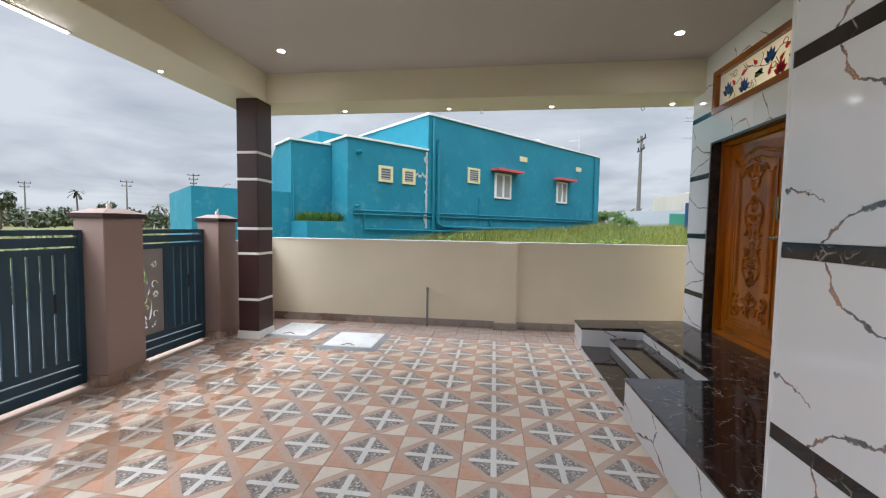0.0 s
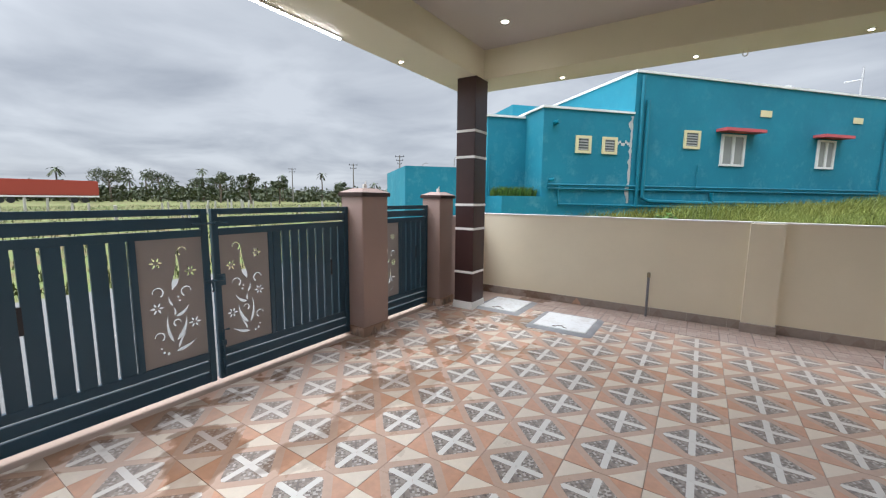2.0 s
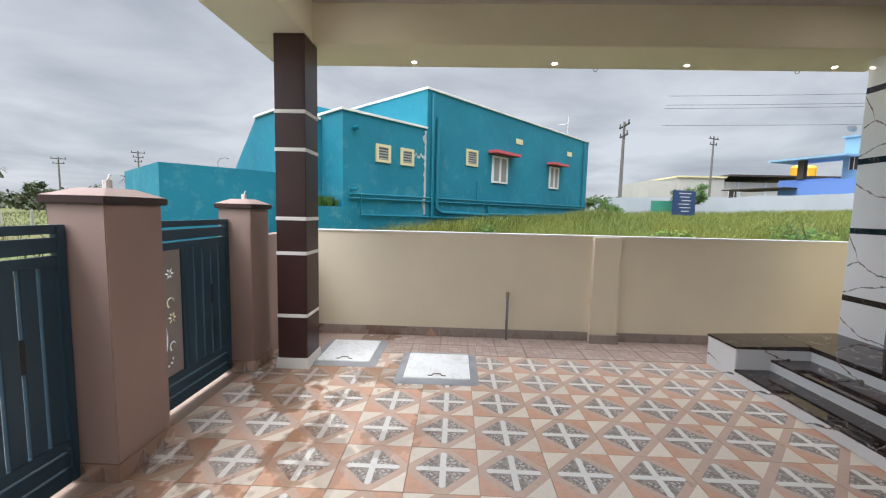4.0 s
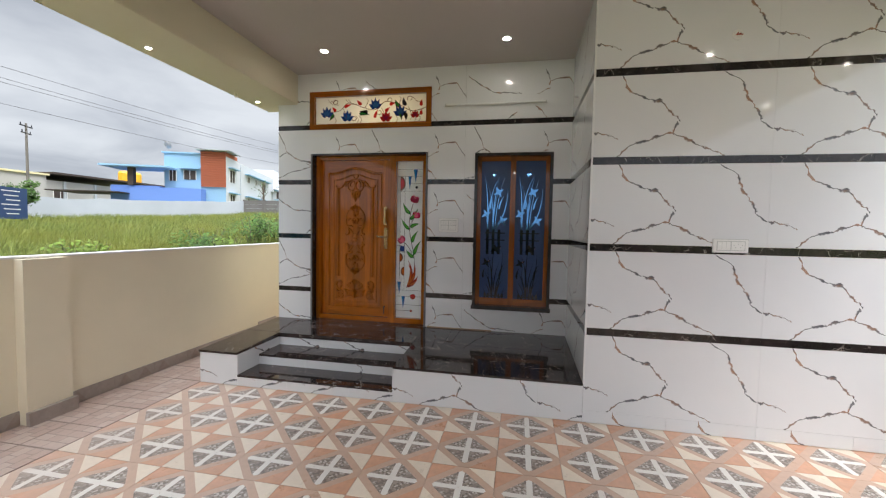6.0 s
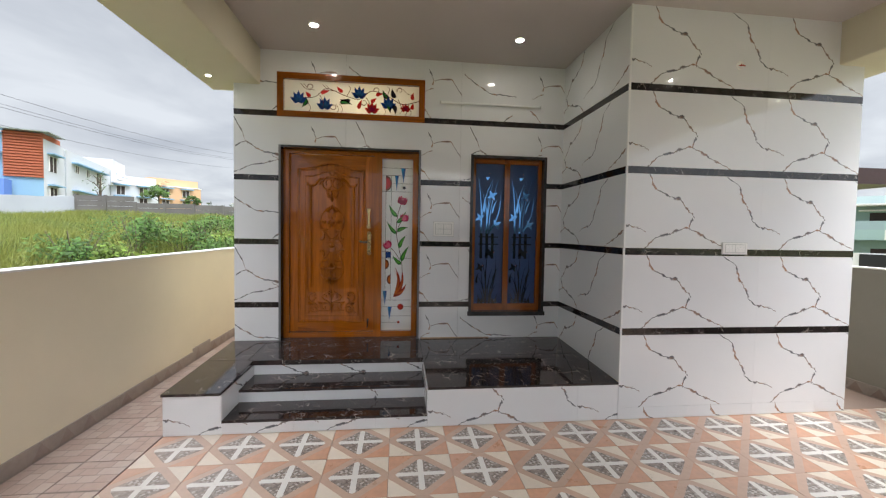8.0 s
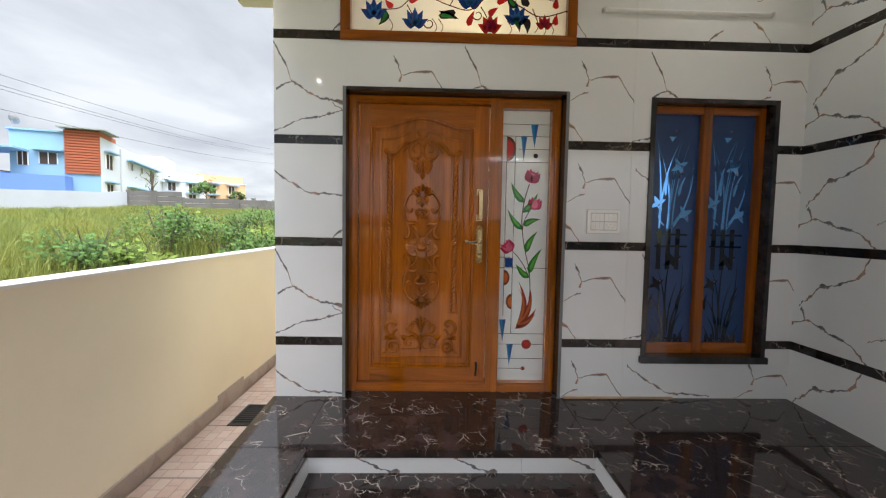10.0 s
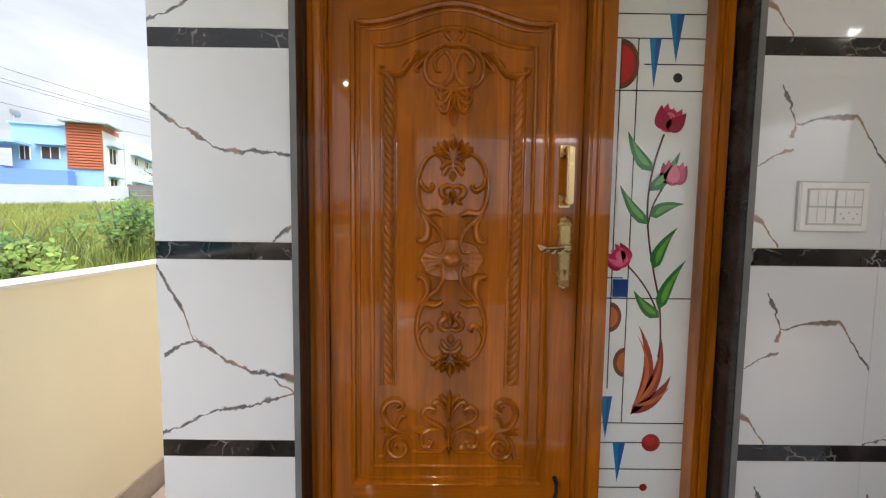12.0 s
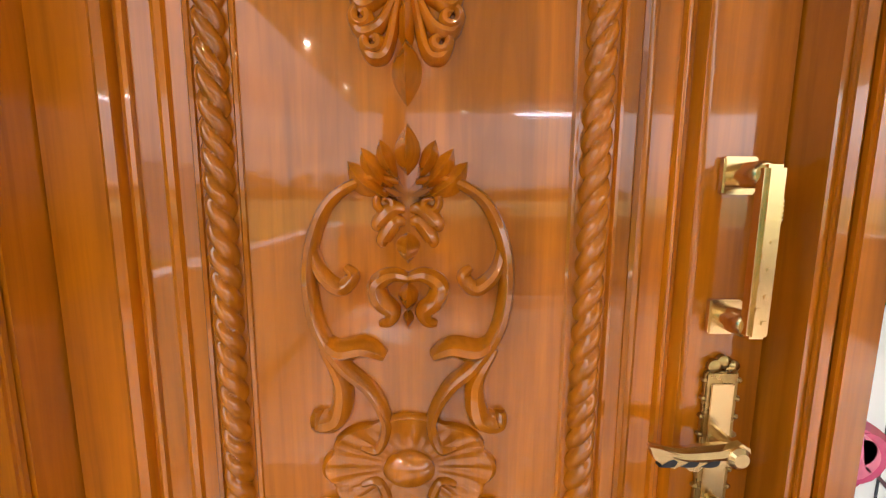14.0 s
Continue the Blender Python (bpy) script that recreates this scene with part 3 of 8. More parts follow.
floor = setting("floor", bm, GROUT, "patterned terracotta, cream and mosaic floor tiles with white crosses", "floor")


def floor_tile():
    b = bmesh.new()
    h = P / 2 - 0.0012
    box(b, -h, h, -h, h, -0.012, -0.0012, mi=0)
    d, g, wd, ln = 0.168, 0.018, 0.018, 0.157
    for sx in (-1, 1):
        for sy in (-1, 1):
            tri = [(sx * g, sy * g), (sx * (d - g), sy * g), (sx * g, sy * (d - g))]
            prism(b, tri if sx * sy > 0 else tri[::-1], -0.006, -0.0003, 4)
            e, q = h - 0.001, 0.236 - h
            tri = [(sx * e, sy * e), (sx * q, sy * e), (sx * e, sy * q)]
            prism(b, tri if sx * sy > 0 else tri[::-1], -0.006, -0.0003, 1 if sx * sy > 0 else 2)
    for i in range(4):
        c, s = (1, 0, -1, 0)[i], (0, 1, 0, -1)[i]
        arm = [(0.001, 0.0), (wd, -wd), (ln - 0.012, -wd), (ln, 0), (ln - 0.012, wd), (wd, wd)]
        prism(b, [(x * c - y * s, x * s + y * c) for x, y in arm], -0.006, 0.0, 3)
    return mesh_of(b, "floor_tile", [F_BROWN, F_ORANGE, F_CREAM, F_WHITE, F_MOSAIC])


def strip_tile(n, mat_a, mat_b):
    """A side tile whose print is a block-paving bond."""
    b = bmesh.new()
    h = 0.15 - 0.0012
    box(b, -h, h, -h, h, -0.012, -0.0012, mi=0)
    r = random.Random(n)
    for i in range(4):
        x0 = -h + 0.002
        w = 0.0735
        y0 = -h + 0.001 + i * 0.0742
        off = 0.035 if i % 2 else 0.0
        cuts = [x0] + [x0 + 0.098 * j + off for j in range(1, 4)] + [h - 0.002]
        for a, c in zip(cuts, cuts[1:]):
            if min(c, h) - a > 0.01:
                prism(b, [(a, y0), (min(c, h) - 0.006, y0), (min(c, h) - 0.006, y0 + w - 0.006), (a, y0 + w - 0.006)], -0.006, -0.0003 - 0.0004 * r.random(), 1 if r.random() < 0.6 else 2)
    return mesh_of(b, "paving_tile", [PAVE_JOINT, mat_a, mat_b])


me = floor_tile()
EDGE_Y = 5.108
n_tiles = 0
for j in range(-10, 6):
    for i in range(-10, 1):
        x, y = 0.852 + P * i, 3.295 + P * j
        if x - P / 2 < -3.4 or y + P / 2 > EDGE_Y + 0.05 or y - P / 2 < SOUTH_Y:
            continue
        if x + P / 2 > FRONT_X + 0.3 and y > ROOM_Y0 - 0.1:
            continue
        piece("floor_tile", me, floor, pose(x, y, 0.001 * random.Random(i * 31 + j).uniform(-1, 1), random.Random(i + j * 7).uniform(-0.12, 0.12), random.Random(i * 3 + j).uniform(-0.12, 0.12), 0))
PAVE_JOINT = floor_glaze("dark_paving_joint", (0.15, 0.1, 0.08), 0.4)
P_ROSE, P_BUFF = floor_glaze("rose_paving_print", (0.44, 0.28, 0.22), 0.35), floor_glaze("buff_paving_print", (0.53, 0.4, 0.34), 0.25)
ms = [strip_tile(i, P_ROSE, P_BUFF) for i in range(3)]
for i in range(-11, 40):
    for j in range(2):
        x, y = 0.9 + 0.302 * i, EDGE_Y + 0.16 + 0.302 * j
        if x < -3.3 or (-10.6 < 0 and x > 9):
            continue
        piece("paving_tile", ms[(i * 2 + j) % 3], floor, pose(x, y, -0.001, 0, 0, 90 * ((i + j) % 2)))
SKIRT = floor_glaze("weathered_skirting", (0.24, 0.2, 0.17), 0.4)
SKIRT_D = floor_glaze("dark_skirting_print", (0.16, 0.1, 0.075), 0.4)
# skirting of cut floor tiles along the boundary walls
for y, s, x0, x1 in ((NORTH_Y, -1, -3.3, 9.0), (SOUTH_Y, 1, -3.3, 1.2)):
    k = 0
    x = x0
    wall = wall_north if s < 0 else wall_south
    while x < x1:
        ln = 0.403
        out = 0.057 if s < 0 and (0.02 < x + 0.2 < 0.32) else 0.0
        z1 = 0.1 if x < 2.2 or k % 3 else 0.14
        b = bmesh.new()
        ya, yb = sorted((y, y + s * 0.012))
        box(b, x + 0.001, x + ln - 0.001, ya, yb, -0.01, z1, mi=0)
        r = random.Random(k * 5 + int(y))
        pts = [(x + 0.03, 0.0), (x + 0.17, 0.0), (x + 0.1, z1 - 0.006)]
        for t0, mi in ((0.0, 1), (0.2, r.choice((2, 3)))):
            yo = y + s * 0.0128
            vs = [b.verts.new((px + t0, yo, pz)) for px, pz in pts]
            b.faces.new(vs if s < 0 else vs[::-1]).material_index = mi
        part("skirting_tile", b, [SKIRT, SKIRT_D, SKIRT_D if k % 3 else F_ORANGE, SKIRT], wall)
        x += ln
        k += 1
boxes("skirting_tile", SKIRT, wall_north, (0.034, 0.356, NORTH_Y - 0.125, NORTH_Y - 0.086, -0.01, 0.1), bevel=0.002)

# ---- ground outside ----
def land(x, y):
    """Height of the land round the plot."""
    def sm(a, b, v):
        t = min(1, max(0, (v - a) / (b - a)))
        return t * t * (3 - 2 * t)
    north = sm(5.75, 6.4, y)
    h = -0.08 - (0.75 * sm(-1.3, -9, y) + 1.0 * sm(-9, -26, y)) * sm(-6, 4, x) if y < 0 else -0.08
    h += north * sm(-9, 1, x) * (0.62 + 0.014 * max(0, min(y, 60) - 6)) + sm(4, 70, x) * 2.9 * sm(5.75, 12, y)
    h += north * sm(2, 7, x) * 0.28
    h += north * 0.07 * noise.noise(Vector((x * 0.35, y * 0.35, 0))) + north * sm(-3, 3, x) * 0.1 * noise.noise(Vector((x * 1.1, y * 1.1, 3)))
    return h


def graded(lo, hi, a, b, fine, steps):
    mid = list(np.arange(a, b + 1e-6, fine))
    left = [a - (a - lo) * (i / steps) ** 3 for i in range(steps, 0, -1)]
    right = [b + (hi - b) * (i / steps) ** 3 for i in range(1, steps + 1)]
    return left + mid + right


SOIL = Nodes("soil_and_grass_ground")
_p = SOIL.coord("World")
_g = SOIL.noise(_p, 0.7, 6, 0.6)
_f = SOIL.noise(_p, 14, 4, 0.7)
_c = SOIL.mix(SOIL.ramp(_g, [(0.38, 0.0), (0.56, 1.0)]), (0.13, 0.06, 0.035), (0.1, 0.14, 0.03))
_c = SOIL.mix(SOIL.math("MULTIPLY", _f, 0.6), _c, (0.17, 0.19, 0.06))
SOIL.bump(_f, 0.6, 0.05)
SOIL = SOIL.done(_c, 0.95)
xs, ys = graded(-900, 900, -8, 14, 0.5, 26), graded(-900, 900, 5.7, 16, 0.35, 26)
bm = bmesh.new()
grid = [[bm.verts.new((x, y, land(x, y))) for y in ys] for x in xs]
for a, b in zip(grid, grid[1:]):
    for j in range(len(ys) - 1):
        bm.faces.new((a[j], b[j], b[j + 1], a[j + 1]))
setting("ground", bm, SOIL, "grassy open land with patches of red soil", "ground", True)

# ---- drawing helpers for carved and painted work ----
def leaf_pts(base, tip, width, bend=0.0, n=7, fat=0.5):
    """The outline of a leaf from base to tip, bowed sideways by bend."""
    b, t = Vector(base), Vector(tip)
    d = t - b
    s = Vector((-d.y, d.x)).normalized()
    left, right = [], []
    for i in range(n + 1):
        u = i / n
        mid = b + d * u + s * bend * 4 * u * (1 - u)
        w = width * math.sin(math.pi * u ** fat) if 0 < u < 1 else 0
        left.append(mid + s * w / 2)
        right.append(mid - s * w / 2)
    return [tuple(p) for p in right] + [tuple(p) for p in left[::-1]][1:-1]


def disc_pts(c, r, n=20, ry=None, a0=0.0, a1=2 * math.pi):
    full = abs(a1 - a0 - 2 * math.pi) < 1e-6
    m = n if full else n + 1
    return [(c[0] + r * math.cos(a0 + (a1 - a0) * i / n), c[1] + (ry or r) * math.sin(a0 + (a1 - a0) * i / n)) for i in range(m)]


def spiral(c, r0, r1, a0, a1, n=18):
    return [(c[0] + (r0 + (r1 - r0) * i / n) * math.cos(a0 + (a1 - a0) * i / n), c[1] + (r0 + (r1 - r0) * i / n) * math.sin(a0 + (a1 - a0) * i / n)) for i in range(n + 1)]


def curve(pts, n=6):
    """A smooth line through 2D points."""
    out = []
    q = [pts[0]] + list(pts) + [pts[-1]]
    for i in range(1, len(q) - 2):
        p0, p1, p2, p3 = (Vector(p) for p in q[i - 1:i + 3])
        for j in range(n):
            t = j / n
            out.append(tuple(0.5 * ((2 * p1) + (p2 - p0) * t + (2 * p0 - 5 * p1 + 4 * p2 - p3) * t * t + (3 * p1 - p0 - 3 * p2 + p3) * t ** 3)))
    return out + [tuple(pts[-1])]


def ribbon_pts(line, w0, w1=None):
    """The outline of a line of 2D points with a width that tapers from w0 to w1."""
    w1 = w0 if w1 is None else w1
    left, right = [], []
    for i, p in enumerate(line):
        a, b = Vector(line[max(i - 1, 0)]), Vector(line[min(i + 1, len(line) - 1)])
        d = (b - a).normalized()
        s = Vector((-d.y, d.x)) * (w0 + (w1 - w0) * i / (len(line) - 1)) / 2
        left.append(tuple(Vector(p) + s))
        right.append(tuple(Vector(p) - s))
    return right + left[::-1]


class Panel:
    """Work on an upright plane that faces -x: s runs along -y from y0, z is up, x is the face."""

    def __init__(self, x, y0=0.0, fit=None):
        self.x, self.y0, self.fit = x, y0, fit

    def at(self, s, z, out=0.0):
        return (self.x - out, self.y0 - s, self.fit(z) if self.fit else z)

    def paint(self, bm, pts, out=0.001, mi=0):
        vs = [bm.verts.new(self.at(s, z, out)) for s, z in pts]
        bm.faces.new(vs).material_index = mi
        lo = [bm.verts.new(self.at(s, z, 0.0)) for s, z in pts]
        n = len(vs)
        for i in range(n):
            bm.faces.new((vs[i], vs[(i + 1) % n], lo[(i + 1) % n], lo[i])).material_index = mi

    def bar(self, bm, line, r, flat_by=0.7, sides=8):
        """A carved half-round moulding along the line; r may taper."""
        start = len(bm.verts)
        tube(bm, [self.at(s, z, 0.0) for s, z in line], r, sides)
        bm.verts.ensure_lookup_table()
        for v in bm.verts[start:]:
            v.co.x = self.x + (v.co.x - self.x) * flat_by

    def leaf(self, bm, base, tip, width, bend=0.0, height=0.012, n=7, fat=0.8):
        """A carved leaf with a raised ridge."""
        out = leaf_pts(base, tip, width, bend, n, fat)
        rim = [bm.verts.new(self.at(s, z, 0.0)) for s, z in out]
        b, t = Vector(base), Vector(tip)
        d = t - b
        sd = Vector((-d.y, d.x)).normalized()
        ridge = []
        for i in range(n + 1):
            u = i / n
            p = b + d * u + sd * bend * 4 * u * (1 - u)
            ridge.append(bm.verts.new(self.at(p.x, p.y, 1.7 * height * math.sin(math.pi * min(1, u * 0.85 + 0.1)))))
        right, left = rim[:n + 1], [rim[0]] + rim[n + 1:][::-1] + [rim[n]]
        for side in (right, left):
            for i in range(n):
                vs = []
                for v in (side[i], side[i + 1], ridge[i + 1], ridge[i]):
                    if v not in vs:
                        vs.append(v)
                if len(vs) > 2:
                    try:
                        bm.faces.new(vs if side is right else vs[::-1])
                    except ValueError:
                        pass


# ---- entrance door ----
def DOOR_Z(z):
    """Heights on the leaf below the top carving are drawn a little too tall."""
    return z if z > 1.796 else 1.796 + 0.981 * (z - 1.796)


def GLASS_Z(z):
    return 1.274 + 0.98 * (z - 1.27)


DX = 2.415
door = thing("door_entrance", "varnished teak door with carved scrolls, closed, in a black granite surround", "door", kind="structure")
d0, d1, dz0, dz1 = DOOR
JT = 0.022
boxes("granite_surround", JAMB, door, (WALL_X - 0.012, 2.375, d0, d0 + JT, PLINTH_Z, dz1), (WALL_X - 0.012, 2.375, d1 - JT, d1, PLINTH_Z, dz1), (WALL_X - 0.012, 2.375, d0 + JT, d1 - JT, dz1 - JT, dz1), bevel=0.0015, label="polished black granite surround")
SAWN = paint("sawn_granite_edge", (0.2, 0.2, 0.2), 0.8, 0.25, 120, 0.2, 6.0)
boxes("sawn_edge", SAWN, door, (WALL_X - 0.0145, WALL_X - 0.012, d0 + 0.001, d0 + JT - 0.001, PLINTH_Z + 0.03, dz1 - 0.001), label="unpolished grey edge of the granite")
boxes("sawn_edge", SAWN, door, (WALL_X - 0.0145, WALL_X - 0.012, d1 - JT + 0.001, d1 - 0.001, PLINTH_Z + 0.03, dz1 - 0.001))
fy0, fy1, fz1 = d0 + JT, d1 - JT, dz1 - JT


def moulded_bar(bm, y0, y1, z0, z1, x0, x1, axis):
    """A frame member with a stepped, rounded front."""
    box(bm, x0 + 0.012, x1, y0, y1, z0, z1)
    if axis == "z":
        w = y1 - y0
        box(bm, x0, x0 + 0.014, y0 + 0.1 * w, y0 + 0.62 * w, z0, z1, 0.004)
        box(bm, x0 + 0.005, x0 + 0.014, y0 + 0.68 * w, y0 + 0.9 * w, z0, z1, 0.003)
    else:
        w = z1 - z0
        box(bm, x0, x0 + 0.014, y0, y1, z0 + 0.38 * w, z0 + 0.9 * w, 0.004)
        box(bm, x0 + 0.005, x0 + 0.014, y0, y1, z0 + 0.1 * w, z0 + 0.32 * w, 0.003)


LEAF_Y0, LEAF_Y1, LEAF_Z0, LEAF_Z1 = 3.712, 4.594, 0.404, 2.3
GY0, GY1, GZ0, GZ1 = 3.303, 3.63, 0.412, 2.274
for name, y0, y1 in (("jamb", LEAF_Y1, fy1), ("mullion", GY1, LEAF_Y0), ("jamb", fy0, GY0)):
    bm = bmesh.new()
    moulded_bar(bm, y0, y1, PLINTH_Z + 0.002, fz1, 2.348, 2.47, "z")
    part(name, bm, TEAK, door)
for name, y0, y1, z0, z1 in (("head", LEAF_Y0, LEAF_Y1, LEAF_Z1, fz1), ("head", GY0, GY1, GZ1, fz1), ("sill", LEAF_Y0, LEAF_Y1, PLINTH_Z + 0.002, LEAF_Z0), ("sill", GY0, GY1, PLINTH_Z + 0.002, GZ0)):
    bm = bmesh.new()
    moulded_bar(bm, y0, y1, z0, z1, 2.35, 2.47, "y")
    part(name, bm, TEAK_H, door)
leaf = boxes("door_leaf", TEAK, door, (DX + 0.012, DX + 0.05, LEAF_Y0 + 0.003, LEAF_Y1 - 0.003, LEAF_Z0 + 0.003, LEAF_Z1 - 0.003), label="carved teak leaf")
AX = 4.162
pan = Panel(DX + 0.012, AX, DOOR_Z)
# stiles and rails round the arched field
bm = bmesh.new()
S0, S1, ZB = -0.352, 0.348, 0.478


def arch(s0, s1, zs, zc, n=24):
    pts = []
    for i in range(n + 1):
        u = i / n
        e = abs(2 * u - 1)
        rise = (0.5 + 0.5 * math.cos(math.pi * min(1, e / 0.86)))
        pts.append((s0 + (s1 - s0) * u, zs + (zc - zs) * rise))
    return pts


top = arch(S0, S1, 2.148, 2.212)
LOW = 1.796 - (1.796 - LEAF_Z0 - 0.003) / 0.981
outer = [(AX - LEAF_Y1 + 0.003, LOW), (AX - LEAF_Y0 - 0.003, LOW), (AX - LEAF_Y0 - 0.003, LEAF_Z1 - 0.003), (AX - LEAF_Y1 + 0.003, LEAF_Z1 - 0.003)]
pan.paint(bm, [outer[0], (S0, outer[0][1]), (S0, outer[3][1]), outer[3]], 0.014)
part("stile", bm, TEAK, leaf)
bm = bmesh.new()
pan.paint(bm, [(S1, outer[1][1]), outer[1], outer[2], (S1, outer[2][1])], 0.014)
part("stile", bm, TEAK, leaf)
bm = bmesh.new()
pan.paint(bm, [(S0, outer[0][1]), (S1, outer[0][1]), (S1, ZB), (S0, ZB)], 0.0138)
part("bottom_rail", bm, TEAK_H, leaf)
bm = bmesh.new()
for (a0, b0), (a1, b1) in zip(top, top[1:]):
    pan.paint(bm, [(a0, b0), (a1, b1), (a1, outer[2][1]), (a0, outer[2][1])], 0.0138)
part("top_rail", bm, TEAK_H, leaf)
bm = bmesh.new()
loop = [(S0, ZB), (S1, ZB), (S1, 2.148)] + top[::-1][1:-1] + [(S0, 2.148), (S0, ZB)]
pan.bar(bm, loop, 0.012, 1.5)
inner = [(S0 + 0.022, ZB + 0.022), (S1 - 0.022, ZB + 0.022), (S1 - 0.022, 2.13)] + arch(S0 + 0.022, S1 - 0.022, 2.126, 2.192)[::-1][1:-1] + [(S0 + 0.022, 2.13), (S0 + 0.022, ZB + 0.022)]
pan.bar(bm, inner, 0.006, 1.2)
part("panel_moulding", bm, TEAK, leaf, smooth=True)
# raised centre field
fs0, fs1, fzb = -0.282, 0.28, 0.548
ftop = arch(fs0, fs1, 2.068, 2.132)
bm = bmesh.new()
pan.paint(bm, [(fs0, fzb), (fs1, fzb), (fs1, 2.068)] + ftop[::-1][1:-1] + [(fs0, 2.068)], 0.008)
part("centre_panel", bm, TEAK, leaf)
fld = Panel(DX + 0.004, AX, DOOR_Z)
bm = bmesh.new()
fld.bar(bm, [(fs0, fzb), (fs1, fzb), (fs1, 2.068)] + ftop[::-1][1:-1] + [(fs0, 2.068), (fs0, fzb)], 0.0085, 0.9)
part("field_moulding", bm, TEAK, leaf, smooth=True)


def mirrored(fn):
    for s in (-1, 1):
        fn(s)


def rope(s):
    bm = bmesh.new()
    n, sides, z0, z1, r = 420, 14, 0.868, 1.972, 0.0185
    rings = []
    for i in range(n + 1):
        z = z0 + (z1 - z0) * i / n
        ring = []
        for j in range(sides + 1):
            a = math.pi * j / sides
            lobe = abs(math.cos((a * s * 1.35 + z * 105.0)))
            rr = r * (0.55 + 0.45 * lobe ** 0.5)
            ring.append(bm.verts.new(fld.at(s * 0.2245 + rr * math.cos(a), z, 0.001 + rr * 1.1 * math.sin(a))))
        rings.append(ring)
    for a, b in zip(rings, rings[1:]):
        for j in range(sides):
            bm.faces.new((a[j], a[j + 1], b[j + 1], b[j]))
    part("rope_moulding", bm, TEAK, leaf, "carved twisted rope moulding", smooth=True)
    bm = bmesh.new()
    for o in (-0.026, 0.026):
        fld.bar(bm, [(s * 0.2245 + o, z0 - 0.01), (s * 0.2245 + o, z1 + 0.01)], 0.0045, 1.0, 6)
    part("bead", bm, TEAK, leaf, smooth=True)


mirrored(rope)


def taper(n, a, b, peak=None):
    out = []
    for i in range(n):
        u = i / (n - 1)
        out.append((a + (b - a) * u) if peak is None else (a + (b - a) * u + peak * math.sin(math.pi * u)))
    return out


def scroll(bm, line, a=0.006, b=0.006, peak=0.006, high=1.75):
    fld.bar(bm, line, taper(len(line), a * 1.1, b * 1.1, peak * 1.35), high, 10)


# top carving
bm = bmesh.new()
def top_half(s):
    scroll(bm, curve([(0.0, 2.07), (s * 0.05, 2.067), (s * 0.092, 2.03), (s * 0.1, 1.985), (s * 0.08, 1.945), (s * 0.04, 1.94), (s * 0.012, 1.965), (s * 0.004, 2.0), (s * 0.018, 2.04), (s * 0.04, 2.047), (s * 0.066, 2.018), (s * 0.062, 1.988), (s * 0.044, 1.986)]), 0.0075, 0.005, 0.002)
    scroll(bm, curve([(s * 0.09, 2.05), (s * 0.132, 2.036), (s * 0.16, 2.0), (s * 0.18, 1.978), (s * 0.212, 1.972), (s * 0.25, 1.98), (s * 0.256, 1.998), (s * 0.238, 2.0)]), 0.007, 0.005, 0.004)
    fld.leaf(bm, (s * 0.095, 2.05), (s * 0.15, 2.0), 0.034, 0.014 * s, 0.013)
    fld.leaf(bm, (s * 0.13, 2.035), (s * 0.175, 1.962), 0.028, 0.012 * s, 0.013)
    scroll(bm, curve([(s * 0.1, 2.03), (s * 0.118, 2.008), (s * 0.132, 1.99), (s * 0.12, 1.984)]), 0.005, 0.004, 0.003)
    scroll(bm, curve([(s * 0.004, 2.07), (s * 0.015, 2.092), (s * 0.03, 2.106), (s * 0.03, 2.122), (s * 0.016, 2.118)]), 0.0055, 0.004, 0.002)
    for a, z in ((0.05, 1.921), (0.05, 1.893), (0.038, 1.866)):
        scroll(bm, spiral((s * a, z), 0.013, 0.004, radians(90), radians(90 - s * 400), 14), 0.005, 0.005, 0.002)
        scroll(bm, curve([(s * (a + 0.012), z - 0.004), (s * a, z - 0.017), (s * a * 0.55, z - 0.006), (s * 0.006, 1.93)]), 0.0045, 0.004, 0.003)
mirrored(top_half)
scroll(bm, curve([(-0.085, 1.945), (-0.045, 1.93), (0.0, 1.925), (0.045, 1.93), (0.085, 1.945)]), 0.006, 0.006, 0.002)
fld.leaf(bm, (0, 1.925), (0, 1.845), 0.022, 0, 0.014, 9)
fld.leaf(bm, (0, 1.872), (0, 1.796), 0.036, 0, 0.02, 9, 1.0)
for a in (-0.012, 0.0, 0.012):
    lathe(bm, [(0.008, 0.0), (0.008, 0.006), (0.004, 0.01)], fld.at(a, 2.078, 0.002), 10, Matrix.Rotation(radians(-90), 3, "Y"))
part("top_carving", bm, TEAK, leaf, "carved scrolled cartouche", smooth=True)
